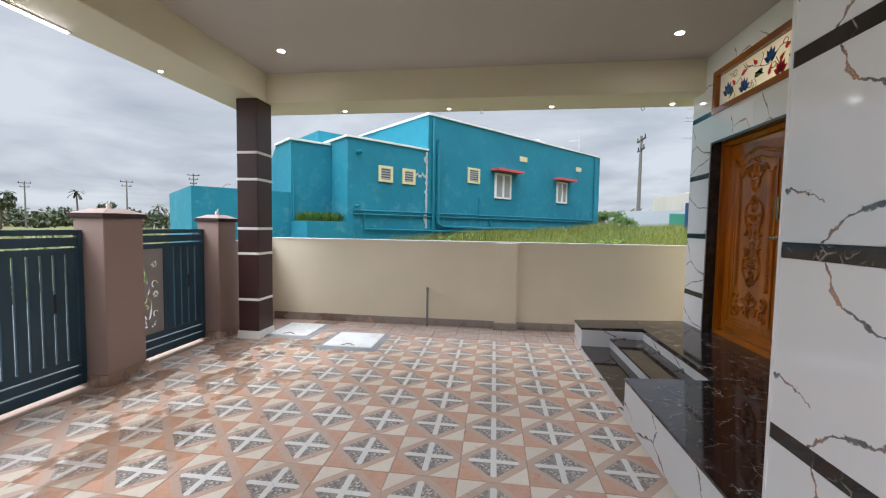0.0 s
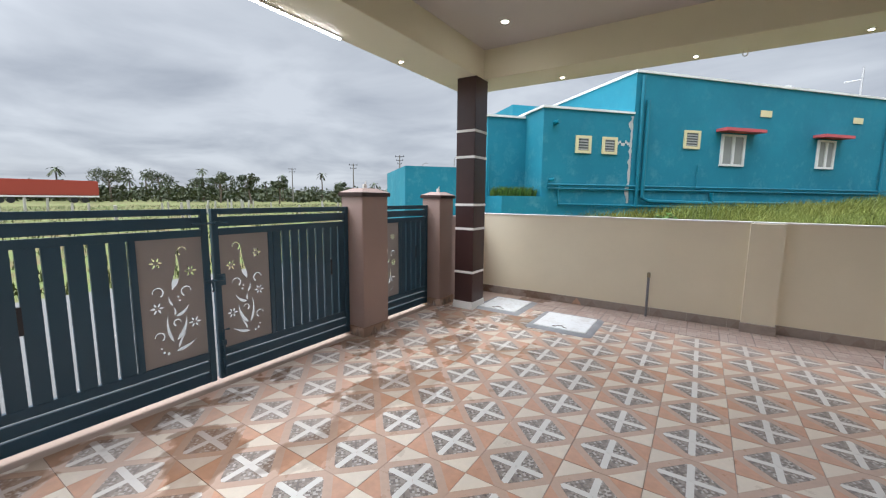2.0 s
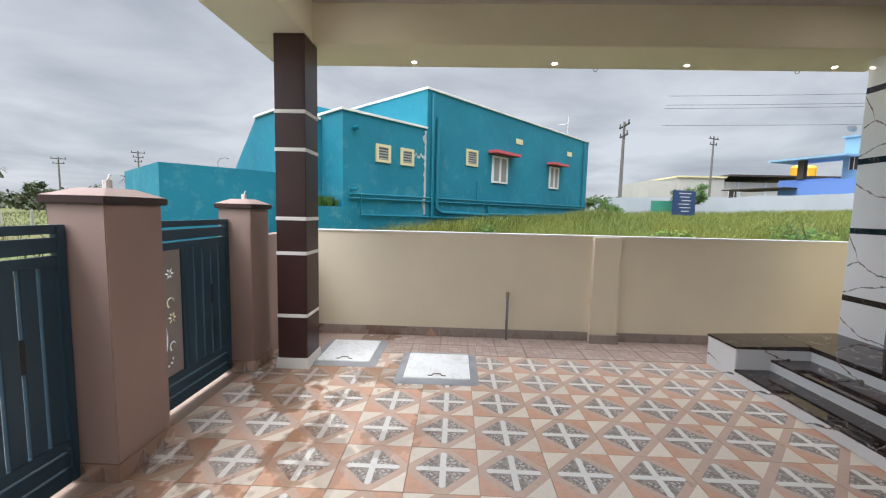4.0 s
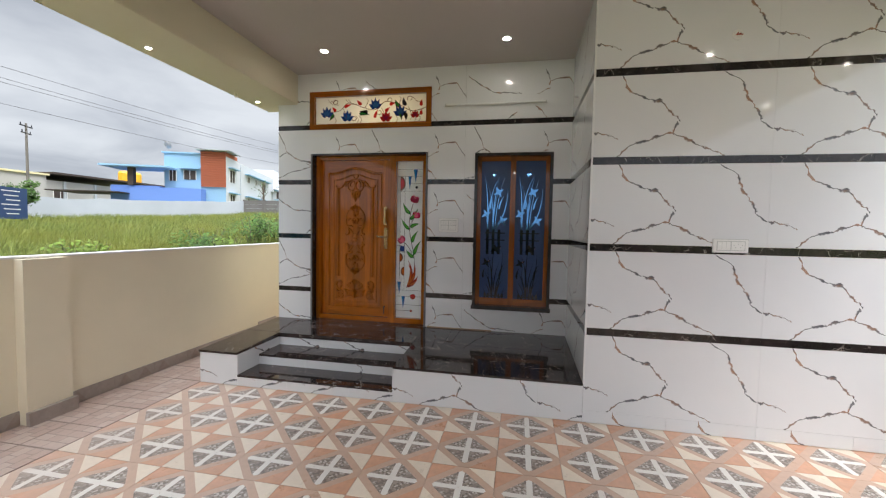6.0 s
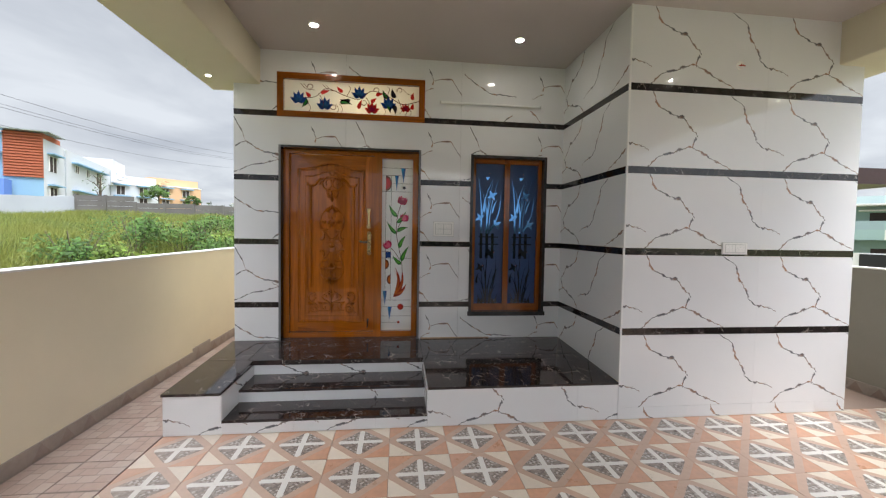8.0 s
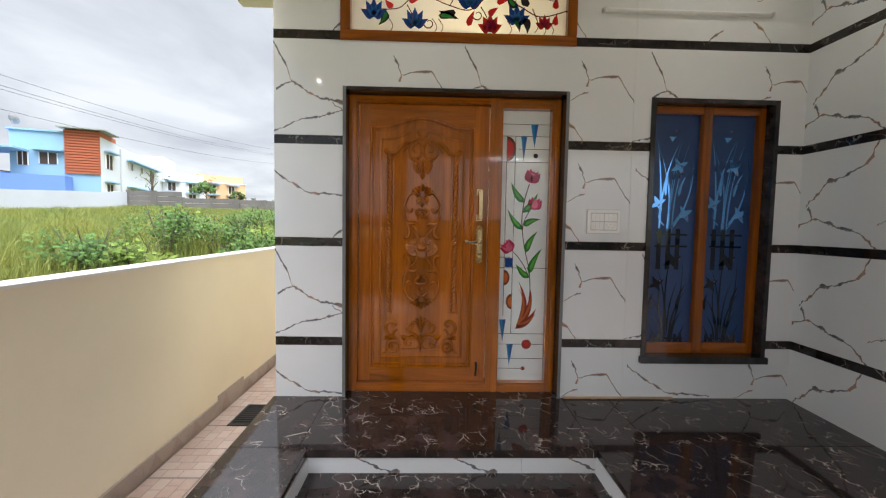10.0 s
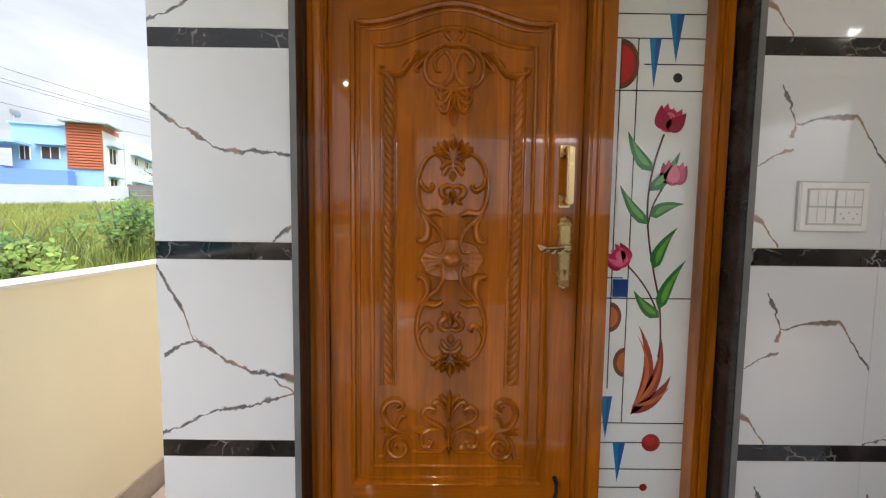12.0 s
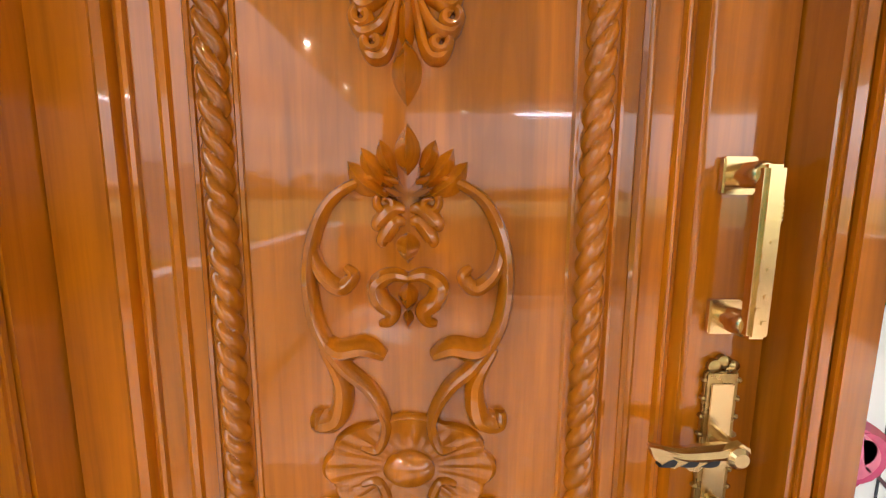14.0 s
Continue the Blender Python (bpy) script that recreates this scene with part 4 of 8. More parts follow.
# upper and lower middle carvings: a palmette, two loops and an urn
def middle(z0, f, name):
    bm = bmesh.new()
    Z = lambda z: z0 + f * z
    def half(s):
        scroll(bm, curve([(s * 0.01, Z(0.128)), (s * 0.05, Z(0.13)), (s * 0.096, Z(0.1)), (s * 0.121, Z(0.03)), (s * 0.115, Z(-0.05)), (s * 0.085, Z(-0.105)), (s * 0.05, Z(-0.14)), (s * 0.03, Z(-0.185)), (s * 0.04, Z(-0.225)), (s * 0.062, Z(-0.222))]), 0.004, 0.005, 0.0045)
        scroll(bm, curve([(s * 0.118, Z(0.07)), (s * 0.11, Z(0.02)), (s * 0.085, Z(-0.005)), (s * 0.068, Z(0.01)), (s * 0.078, Z(0.022))]), 0.004, 0.004, 0.005)
        scroll(bm, curve([(s * 0.118, Z(-0.06)), (s * 0.09, Z(-0.085)), (s * 0.055, Z(-0.082)), (s * 0.03, Z(-0.095))]), 0.005, 0.007, 0.006)
        scroll(bm, curve([(s * 0.11, Z(-0.085)), (s * 0.085, Z(-0.13)), (s * 0.09, Z(-0.175)), (s * 0.115, Z(-0.185)), (s * 0.118, Z(-0.17))]), 0.005, 0.006, 0.007)
        for zb, tx, tz, w, bd in ((0.108, 0.072, 0.152, 0.03, -0.012), (0.112, 0.055, 0.168, 0.026, -0.008), (0.12, 0.033, 0.178, 0.022, -0.004), (0.104, 0.058, 0.134, 0.018, -0.006)):
            fld.leaf(bm, (s * 0.004, Z(zb)), (s * tx, Z(tz)), w, bd * s * f, 0.012, 9, 1.7)
        scroll(bm, spiral((s * 0.026, Z(0.102)), 0.014, 0.004, radians(90), radians(90 - s * f * 420), 16), 0.004, 0.003, 0.002)
        for zb, tx, tz, w in ((0.094, 0.036, 0.076, 0.022), (0.078, 0.03, 0.056, 0.02)):
            scroll(bm, curve([(s * 0.003, Z(zb)), (s * tx * 0.5, Z(zb)), (s * tx, Z(tz)), (s * (tx - 0.004), Z(tz - 0.006))]), 0.004, 0.003, w * 0.24, 1.2)
        scroll(bm, curve([(0.0, Z(0.008)), (s * 0.02, Z(0.012)), (s * 0.038, Z(0.0)), (s * 0.034, Z(-0.02)), (s * 0.02, Z(-0.034)), (s * 0.024, Z(-0.048)), (s * 0.036, Z(-0.052))]), 0.006, 0.004, 0.006)
    mirrored(half)
    fld.leaf(bm, (0, Z(0.135)), (0, Z(0.197)), 0.032, 0, 0.02, 8, 0.9)
    fld.leaf(bm, (0, Z(0.066)), (0, Z(0.026)), 0.03, 0, 0.018)
    fld.leaf(bm, (0, Z(0.002)), (0, Z(-0.038)), 0.026, 0, 0.02)
    fld.leaf(bm, (0, Z(-0.032)), (0, Z(-0.06)), 0.014, 0, 0.012)
    part(name, bm, TEAK, leaf, "carved palmette with looped scrolls", smooth=True)
middle(1.58, 1, "upper_carving")
middle(1.082, -1, "lower_carving")
# flower
bm = bmesh.new()
NP = 96
rings = []
for f, o in ((1.0, 0.0), (0.985, 0.007), (0.94, 0.0105), (0.8, 0.009), (0.6, 0.0065), (0.34, 0.005)):
    ring = []
    for i in range(NP):
        th_ = 2 * math.pi * i / NP
        lobe = abs(math.cos(4 * th_ + 0.2 * math.sin(2 * th_)))
        rr = 0.88 + 0.12 * lobe ** 0.5
        groove = -0.004 * (1 - lobe) ** 6 * (0.5 < f < 0.97) - 0.0022 * max(0.0, math.cos(24 * th_)) ** 4 * (0.55 < f < 0.85)
        ring.append(bm.verts.new(fld.at(0.116 * f * rr * math.cos(th_), 1.328 + 0.078 * f * rr * math.sin(th_), o + groove)))
    rings.append(ring)
for ra, rb in zip(rings, rings[1:]):
    for i in range(NP):
        bm.faces.new((ra[i], ra[(i + 1) % NP], rb[(i + 1) % NP], rb[i]))
bm.faces.new(rings[-1])
lathe(bm, [(0.034, 0.0), (0.034, 0.008), (0.026, 0.016), (0.012, 0.021), (0.003, 0.022)], fld.at(0, 1.328, 0.002), 18, Matrix.Rotation(radians(-90), 3, "Y") @ Matrix.Diagonal((0.75, 1, 1)))
part("flower_carving", bm, TEAK, leaf, "carved open flower", smooth=True)
# bottom carving
bm = bmesh.new()
low = Panel(DX + 0.004, AX)
def low_scroll(line, a=0.006, b=0.005, peak=0.004):
    low.bar(bm, curve(line), taper(len(curve(line)), a, b, peak * 1.2), 1.75, 10)
def low_half(s):
    low_scroll([(s * 0.006, 0.69), (s * 0.033, 0.725), (s * 0.08, 0.748), (s * 0.098, 0.775), (s * 0.08, 0.797), (s * 0.055, 0.788), (s * 0.06, 0.768)])
    low_scroll([(s * 0.03, 0.627), (s * 0.006, 0.662), (s * 0.022, 0.705), (s * 0.066, 0.715), (s * 0.102, 0.692), (s * 0.1, 0.656), (s * 0.076, 0.648), (s * 0.064, 0.666), (s * 0.076, 0.674)])
    low_scroll([(s * 0.002, 0.744), (s * 0.016, 0.79), (s * 0.042, 0.818), (s * 0.06, 0.81), (s * 0.05, 0.796)], 0.005, 0.004, 0.004)
    low_scroll([(s * 0.002, 0.77), (s * 0.012, 0.815), (s * 0.03, 0.838), (s * 0.034, 0.83)], 0.004, 0.004, 0.004)
    low.leaf(bm, (s * 0.085, 0.708), (s * 0.143, 0.727), 0.036, -0.008 * s, 0.014)
    low.leaf(bm, (s * 0.003, 0.66), (s * 0.04, 0.735), 0.024, 0.006 * s, 0.012)
    low_scroll([(s * 0.024, 0.627), (s * 0.136, 0.627)], 0.006, 0.006, 0)
    low_scroll([(s * 0.138, 0.655), (s * 0.17, 0.7), (s * 0.218, 0.727), (s * 0.243, 0.775), (s * 0.224, 0.815), (s * 0.19, 0.823), (s * 0.17, 0.802), (s * 0.19, 0.785), (s * 0.2, 0.8)], 0.006, 0.005, 0.006)
    low.bar(bm, spiral((s * 0.184, 0.644), 0.05, 0.008, radians(60), radians(60 - s * 560), 30), taper(31, 0.008, 0.005, 0.003), 1.75, 10)
    low_scroll([(s * 0.26, 0.604), (s * 0.238, 0.612), (s * 0.232, 0.66), (s * 0.21, 0.695)], 0.005, 0.004, 0.003)
    for tx, tz, w in ((0.258, 0.716, 0.02), (0.256, 0.694, 0.018), (0.244, 0.738, 0.018)):
        low.leaf(bm, (s * 0.195, 0.698), (s * tx, tz), w, 0.004 * s, 0.013)
    low_scroll([(s * 0.2, 0.71), (s * 0.186, 0.745), (s * 0.172, 0.765), (s * 0.158, 0.758)], 0.005, 0.004, 0.004)
mirrored(low_half)
low.leaf(bm, (0, 0.74), (0, 0.868), 0.03, 0, 0.016, 9)
low.leaf(bm, (0, 0.735), (0, 0.6), 0.03, 0, 0.016, 9)
part("bottom_carving", bm, TEAK, leaf, "carved fan of leaves between scrolls", smooth=True)

BRASS = flat("polished_brass", (0.66, 0.47, 0.23), 0.24, 1.0, 0.1, 60)
ABRASS = flat("antique_brass", (0.4, 0.27, 0.1), 0.28, 1.0, 0.35, 50)
DARKM = flat("dark_metal", (0.05, 0.05, 0.055), 0.4, 0.8)
hw = Panel(DX - 0.002, 0.0)
# pull handle
pull = part("pull_handle", bmesh.new(), BRASS, leaf, "polished brass pull handle")
bm = bmesh.new()
for z in (1.718, 1.547):
    hy = 3.792
    box(bm, DX - 0.012, DX - 0.0018, hy - 0.04, hy, z - 0.022, z + 0.022, 0.002)
    lathe(bm, [(0.015, 0), (0.015, 0.03), (0.012, 0.034)], (DX - 0.012, hy - 0.022, z), 14, Matrix.Rotation(radians(-90), 3, "Y"))
part("mount", bm, BRASS, pull, smooth=True)
bm = bmesh.new()
box(bm, DX - 0.058, DX - 0.04, 3.755, 3.779, 1.535, 1.728, 0.004)
for i in range(5):
    box(bm, DX - 0.0595, DX - 0.057, 3.758, 3.776, 1.668 + i * 0.005, 1.6705 + i * 0.005)
for i in range(7):
    box(bm, DX - 0.0592, DX - 0.057, 3.762 + 0.008 * (i % 2), 3.767 + 0.008 * (i % 2), 1.553 + i * 0.015, 1.557 + i * 0.015)
part("grip", bm, BRASS, pull)
# lever lock
lock = part("lever_lock", bmesh.new(), ABRASS, leaf, "ornate antique brass lever lock")
LY = 3.766
bm = bmesh.new()
box(bm, DX - 0.01, DX - 0.0018, LY - 0.021, LY + 0.021, 1.255, 1.475, 0.002)
for z, f in ((1.475, 1), (1.255, -1)):
    for s, h in ((0, 0.022), (-0.011, 0.012), (0.011, 0.012)):
        lathe(bm, [(0.009, 0.0), (0.009, 0.006), (0.004, 0.009)], (DX - 0.004, LY + s, z + f * h * 0.6), 10, Matrix.Rotation(radians(-90), 3, "Y"))
for i in range(9):
    for s in (-1, 1):
        lathe(bm, [(0.0035, 0.0), (0.0035, 0.006), (0.001, 0.008)], (DX - 0.004, LY + s * 0.0215, 1.268 + i * 0.0245), 8, Matrix.Rotation(radians(-90), 3, "Y"))
part("back_plate", bm, ABRASS, lock, smooth=True)
boxes("face_plate", BRASS, lock, (DX - 0.0125, DX - 0.0098, LY - 0.0145, LY + 0.0145, 1.27, 1.46), bevel=0.001)
bm = bmesh.new()
lathe(bm, [(0.013, 0), (0.013, 0.03), (0.01, 0.034)], (DX - 0.012, LY, 1.385), 14, Matrix.Rotation(radians(-90), 3, "Y"))
wing = [(0.014, 0.012), (0.004, 0.018), (-0.012, 0.012), (-0.035, 0.004), (-0.065, 0.002), (-0.095, 0.012), (-0.106, 0.014), (-0.1, -0.001), (-0.088, -0.01), (-0.074, -0.014), (-0.066, -0.009), (-0.056, -0.017), (-0.046, -0.018), (-0.04, -0.011), (-0.03, -0.02), (-0.02, -0.02), (-0.014, -0.01), (0.004, -0.014), (0.016, -0.004)]
levp = Panel(DX - 0.038, LY)
levp.paint(bm, [(a, 1.384 + b) for a, b in wing], 0.009)
levp.bar(bm, curve([(0.006, 1.39), (-0.035, 1.385), (-0.07, 1.384), (-0.1, 1.394)]), taper(19, 0.009, 0.004, 0.002), 1.4, 8)
lathe(bm, [(0.014, 0.0), (0.014, 0.012), (0.009, 0.016)], (DX - 0.038, LY, 1.385), 16, Matrix.Rotation(radians(-90), 3, "Y"))
part("lever", bm, BRASS, lock)
bm = bmesh.new()
for a in (-0.086, -0.06, -0.035):
    levp.paint(bm, leaf_pts((a + 0.014, 1.38), (a - 0.008, 1.373), 0.009, 0.001), 0.0096)
part("enamel_inlay", bm, DARKM, lock, "black enamel feathers on the lever")
bm = bmesh.new()
lathe(bm, [(0.009, 0), (0.009, 0.008), (0.007, 0.01)], (DX - 0.0125, LY, 1.3), 14, Matrix.Rotation(radians(-90), 3, "Y"))
box(bm, DX - 0.034, DX - 0.022, LY - 0.0015, LY + 0.0015, 1.287, 1.307)
part("key_cylinder", bm, ABRASS, lock, smooth=True)
# door stop hook
bm = bmesh.new()
tube(bm, [(DX - 0.004, 3.772, 0.535), (DX - 0.03, 3.772, 0.53), (DX - 0.034, 3.773, 0.5), (DX - 0.02, 3.775, 0.47), (DX - 0.03, 3.777, 0.45)], [0.009, 0.008, 0.006, 0.007, 0.009], 8)
part("door_stop", bm, DARKM, leaf, "dark metal door stop", smooth=True)

# ---- painted glass beside and above the door ----
def milky(name, tint, through_light):
    k = Nodes(name)
    n = k.noise(k.coord("World"), 3, 2)
    k.done(k.mix(n, (0.84, 0.89, 0.89), (0.9, 0.93, 0.92)), 0.06)
    tr = k.n.new("ShaderNodeBsdfTranslucent")
    tr.inputs[0].default_value = tint
    mx = k.n.new("ShaderNodeMixShader")
    mx.inputs[0].default_value = through_light
    k.l.new(k.b.outputs[0], mx.inputs[1])
    k.l.new(tr.outputs[0], mx.inputs[2])
    k.l.new(mx.outputs[0], k.n["Material Output"].inputs[0])
    return k.m


MILK = milky("milky_glass", (0.8, 0.86, 0.86, 1), 0.06)
MILK_T = milky("milky_fanlight_glass", (0.85, 0.86, 0.82, 1), 0.3)


def glasspaint(name, c):
    k = Nodes(name)
    n = k.noise(k.coord("World"), 40, 3)
    k.b.inputs["Coat Weight"].default_value = 0.1
    return k.done(k.mix(n, scaled(c, 0.7), scaled(c, 1.25)), 0.12)


GP = {n: glasspaint("glass_paint_" + n, c) for n, c in {
    "line": (0.01, 0.012, 0.02), "blue": (0.01, 0.22, 0.5), "navy": (0.01, 0.05, 0.25), "pink": (0.6, 0.03, 0.13), "rose": (0.78, 0.16, 0.27),
    "crimson": (0.35, 0.01, 0.05), "leaf": (0.02, 0.18, 0.03), "lime": (0.12, 0.42, 0.06), "flame": (0.33, 0.03, 0.01), "ember": (0.55, 0.12, 0.02),
    "umber": (0.16, 0.05, 0.02), "stem": (0.09, 0.012, 0.015), "red": (0.55, 0.02, 0.02), "amber": (0.55, 0.13, 0.02), "cobalt": (0.02, 0.11, 0.36)}.items()}
GX = 2.418
boxes("glass_pane", MILK, door, (GX, GX + 0.006, GY0 - 0.005, GY1 + 0.005, GZ0 - 0.005, GZ1 + 0.005), label="milky white pane with painted roses")
gp = Panel(GX, GY1, GLASS_Z)
GW = GY1 - GY0
LAYER = [0]


def stain(parent, name, shapes, colour, step=0.0004, panel=None):
    """Flat paint on a pane: all shapes of one colour of one motif."""
    LAYER[0] += 1
    bm = bmesh.new()
    for pts in shapes:
        (panel or gp).paint(bm, pts, 0.0006 + step * (LAYER[0] % 8))
    return part(name, bm, GP[colour], parent)


def bar_pts(s0, z0, s1, z1, w=0.0035):
    return ribbon_pts([(s0, z0), (s1, z1)], w)


stain(door, "lead_line", [bar_pts(0, z, b, z) for z, b in ((2.2, GW), (2.118, GW), (1.94, GW), (1.275, 0.08), (1.2, GW), (0.728, GW), (0.652, GW), (0.548, GW), (0.476, 0.19))] +
      [bar_pts(0.12, 2.03, GW, 2.03), bar_pts(0.04, 2.118, 0.04, 0.86), bar_pts(0.098, 2.118, 0.098, 0.728)], "line")
stain(door, "triangle", [[(0.2, 2.2), (0.25, 2.2), (0.227, 2.04)], [(0.135, 2.118), (0.175, 2.118), (0.155, 1.95)], [(0.015, 0.83), (0.06, 0.83), (0.04, 0.67)], [(0.07, 0.652), (0.115, 0.652), (0.09, 0.5)]], "blue")
stain(door, "triangle", [[(0.225, 2.2), (0.25, 2.2), (0.227, 2.04)], [(0.155, 2.118), (0.175, 2.118), (0.155, 1.95)], [(0.04, 0.83), (0.06, 0.83), (0.04, 0.67)], [(0.092, 0.652), (0.115, 0.652), (0.09, 0.5)]], "cobalt")
stain(door, "half_disc", [disc_pts((0.04, 2.03), 0.062, 16, 0.085, -math.pi / 2, math.pi / 2), disc_pts((0.04, 1.13), 0.04, 16, 0.055, -math.pi / 2, math.pi / 2), disc_pts((0.098, 0.96), 0.04, 16, 0.055, math.pi / 2, 1.5 * math.pi)], "umber")
stain(door, "half_disc", [disc_pts((0.041, 2.03), 0.045, 16, 0.065, -math.pi / 2, math.pi / 2)], "red")
stain(door, "half_disc", [disc_pts((0.041, 1.13), 0.026, 16, 0.038, -math.pi / 2, math.pi / 2), disc_pts((0.097, 0.96), 0.026, 16, 0.038, math.pi / 2, 1.5 * math.pi)], "amber")
stain(door, "square", [[(0.045, 1.205), (0.098, 1.205), (0.098, 1.27), (0.045, 1.27)]], "navy")
stain(door, "square", [[(0.055, 1.218), (0.088, 1.218), (0.088, 1.257), (0.055, 1.257)]], "cobalt")
stain(door, "dot", [disc_pts((0.238, 1.985), 0.016)], "line")
stain(door, "dot", [disc_pts((0.21, 0.652), 0.034), disc_pts((0.19, 0.476), 0.014)], "flame")
stain(door, "dot", [disc_pts((0.205, 0.66), 0.02)], "red")
stem = curve([(0.2, 1.79), (0.17, 1.68), (0.155, 1.55), (0.165, 1.42), (0.19, 1.29), (0.215, 1.18), (0.225, 1.05), (0.22, 0.98)])
stain(door, "stem", [ribbon_pts(stem, 0.006, 0.005), ribbon_pts(curve([(0.21, 1.61), (0.175, 1.54), (0.158, 1.46)]), 0.005), ribbon_pts(curve([(0.095, 1.32), (0.14, 1.27), (0.18, 1.21), (0.212, 1.14)]), 0.005)], "stem")
LEAVES = [((0.165, 1.66), (0.075, 1.8), 0.045, 0.012), ((0.162, 1.59), (0.26, 1.73), 0.045, -0.012), ((0.158, 1.47), (0.055, 1.61), 0.04, 0.01), ((0.165, 1.5), (0.285, 1.545), 0.045, 0.012),
          ((0.185, 1.31), (0.265, 1.46), 0.045, 0.012), ((0.212, 1.16), (0.3, 1.34), 0.045, 0.012), ((0.215, 1.13), (0.12, 1.23), 0.045, 0.01)]
stain(door, "leaf", [leaf_pts(*a) for a in LEAVES], "leaf")
stain(door, "leaf", [leaf_pts((Vector(a) + (Vector(b) - Vector(a)) * 0.12)[:], (Vector(a) + (Vector(b) - Vector(a)) * 0.85)[:], w * 0.45, d * 0.8) for a, b, w, d in LEAVES], "lime")
for cx, cz, r, tilt in ((0.215, 1.835, 0.05, 0.3), (0.24, 1.645, 0.046, 0.1), (0.068, 1.345, 0.046, -0.8)):
    def rp(a, d, w, ln, bend=0.0):
        b = (cx - 0.5 * r * math.sin(tilt), cz - 0.6 * r * math.cos(tilt))
        return leaf_pts(b, (b[0] + ln * math.sin(tilt + a), b[1] + ln * math.cos(tilt + a)), w, bend, 8, 0.62)
    stain(door, "rose", [rp(-0.55, 0, r * 1.1, r * 1.75, 0.008), rp(0.55, 0, r * 1.1, r * 1.75, -0.008)], "crimson")
    stain(door, "rose", [rp(-0.28, 0, r, r * 1.85, 0.006), rp(0.32, 0, r, r * 1.8, -0.006)], "pink")
    stain(door, "rose", [rp(0.0, 0, r * 0.95, r * 1.6)], "rose")
    stain(door, "rose", [disc_pts((cx, cz + 0.05 * r), r * 0.8, 18, r * 0.82)], "pink")
    stain(door, "rose", [rp(-0.45, 0, r * 0.5, r * 1.45, 0.006), rp(0.45, 0, r * 0.5, r * 1.4, -0.006), disc_pts((cx, cz + 0.25 * r), r * 0.42, 14)], "rose")
    stain(door, "rose", [ribbon_pts(spiral((cx, cz + 0.22 * r), r * 0.5, r * 0.08, 0.5, 9.5, 26), r * 0.09, r * 0.05), rp(-0.85, 0, r * 0.3, r * 1.15)], "crimson")
FL = [((0.13, 0.76), (0.145, 1.1), 0.04, -0.05), ((0.13, 0.76), (0.23, 1.05), 0.042, -0.035), ((0.135, 0.765), (0.27, 0.91), 0.04, -0.02)]
stain(door, "flame", [leaf_pts(a, b, w, d, 12, 0.7) for a, b, w, d in FL], "flame")
stain(door, "flame", [leaf_pts((a[0] + 0.004, a[1] + 0.03), (b[0] - 0.002, b[1] - 0.04), w * 0.4, d * 0.9, 12, 0.7) for a, b, w, d in FL], "ember")

transom = thing("window_transom", "teak framed fanlight with painted blue and red flowers", "window", kind="structure")
t0, t1, tz0, tz1 = TRANSOM
TF = 0.062
boxes("window_frame", TEAK_DH, transom, (WALL_X - 0.014, WALL_X + 0.09, t0, t1, tz1 - TF, tz1), (WALL_X - 0.014, WALL_X + 0.09, t0, t1, tz0, tz0 + TF), bevel=0.004)
boxes("window_frame", TEAK_D, transom, (WALL_X - 0.0135, WALL_X + 0.09, t0, t0 + TF, tz0 + TF, tz1 - TF), (WALL_X - 0.0135, WALL_X + 0.09, t1 - TF, t1, tz0 + TF, tz1 - TF), bevel=0.003)
TX = WALL_X + 0.03
boxes("glass_pane", MILK_T, transom, (TX, TX + 0.006, t0 + TF - 0.004, t1 - TF + 0.004, tz0 + TF - 0.004, tz1 - TF + 0.004), label="milky pane with painted flowers")
tp = Panel(TX, t1 - TF)
TB = tz0 + TF
tstem = curve([(1.37, TB + 0.17), (1.2, TB + 0.13), (1.05, TB + 0.2), (0.88, TB + 0.25), (0.75, TB + 0.16), (0.6, TB + 0.19), (0.42, TB + 0.25), (0.3, TB + 0.16), (0.15, TB + 0.15)])
stain(transom, "stem", [ribbon_pts(tstem, 0.007, 0.005)] + [ribbon_pts(curve([(x, TB + 0.18), (x + 0.04, TB + a), (x + 0.02, TB + b)]), 0.006, 0.004) for x, a, b in ((0.35, 0.1, 0.05), (0.62, 0.26, 0.29), (0.82, 0.11, 0.06), (1.02, 0.27, 0.3), (1.15, 0.08, 0.03))] +
      [ribbon_pts(spiral((x, TB + z), 0.034, 0.014, radians(200), radians(200 + d * 300), 14), 0.008, 0.004) for x, z, d in ((0.26, 0.26, -1), (0.49, 0.07, 1), (0.89, 0.06, 1), (0.93, 0.26, -1), (1.17, 0.27, -1), (0.8, 0.13, 1))] +
      [ribbon_pts(curve([(x, TB + 0.29), (x + 0.05, TB + 0.24), (x + 0.11, TB + 0.23)]), 0.004) for x in (0.16, 0.19, 0.38, 0.41, 1.2)] + [ribbon_pts(curve([(x, TB + 0.005), (x + 0.02, TB + 0.05), (x - 0.01, TB + 0.1)]), 0.004) for x in (0.24, 0.52, 0.56, 1.0, 1.22, 1.27)], "stem", panel=tp)
stain(transom, "leaf", [leaf_pts((x, TB + a), (x + dx, TB + b), 0.05, 0.012) for x, a, dx, b in ((0.22, 0.14, -0.05, 0.05), (0.55, 0.12, 0.13, 0.1), (1.05, 0.18, -0.06, 0.27), (1.12, 0.19, -0.03, 0.29), (1.03, 0.13, 0.04, 0.03), (1.1, 0.12, 0.02, 0.02), (0.66, 0.14, -0.11, 0.15))], "line", panel=tp)
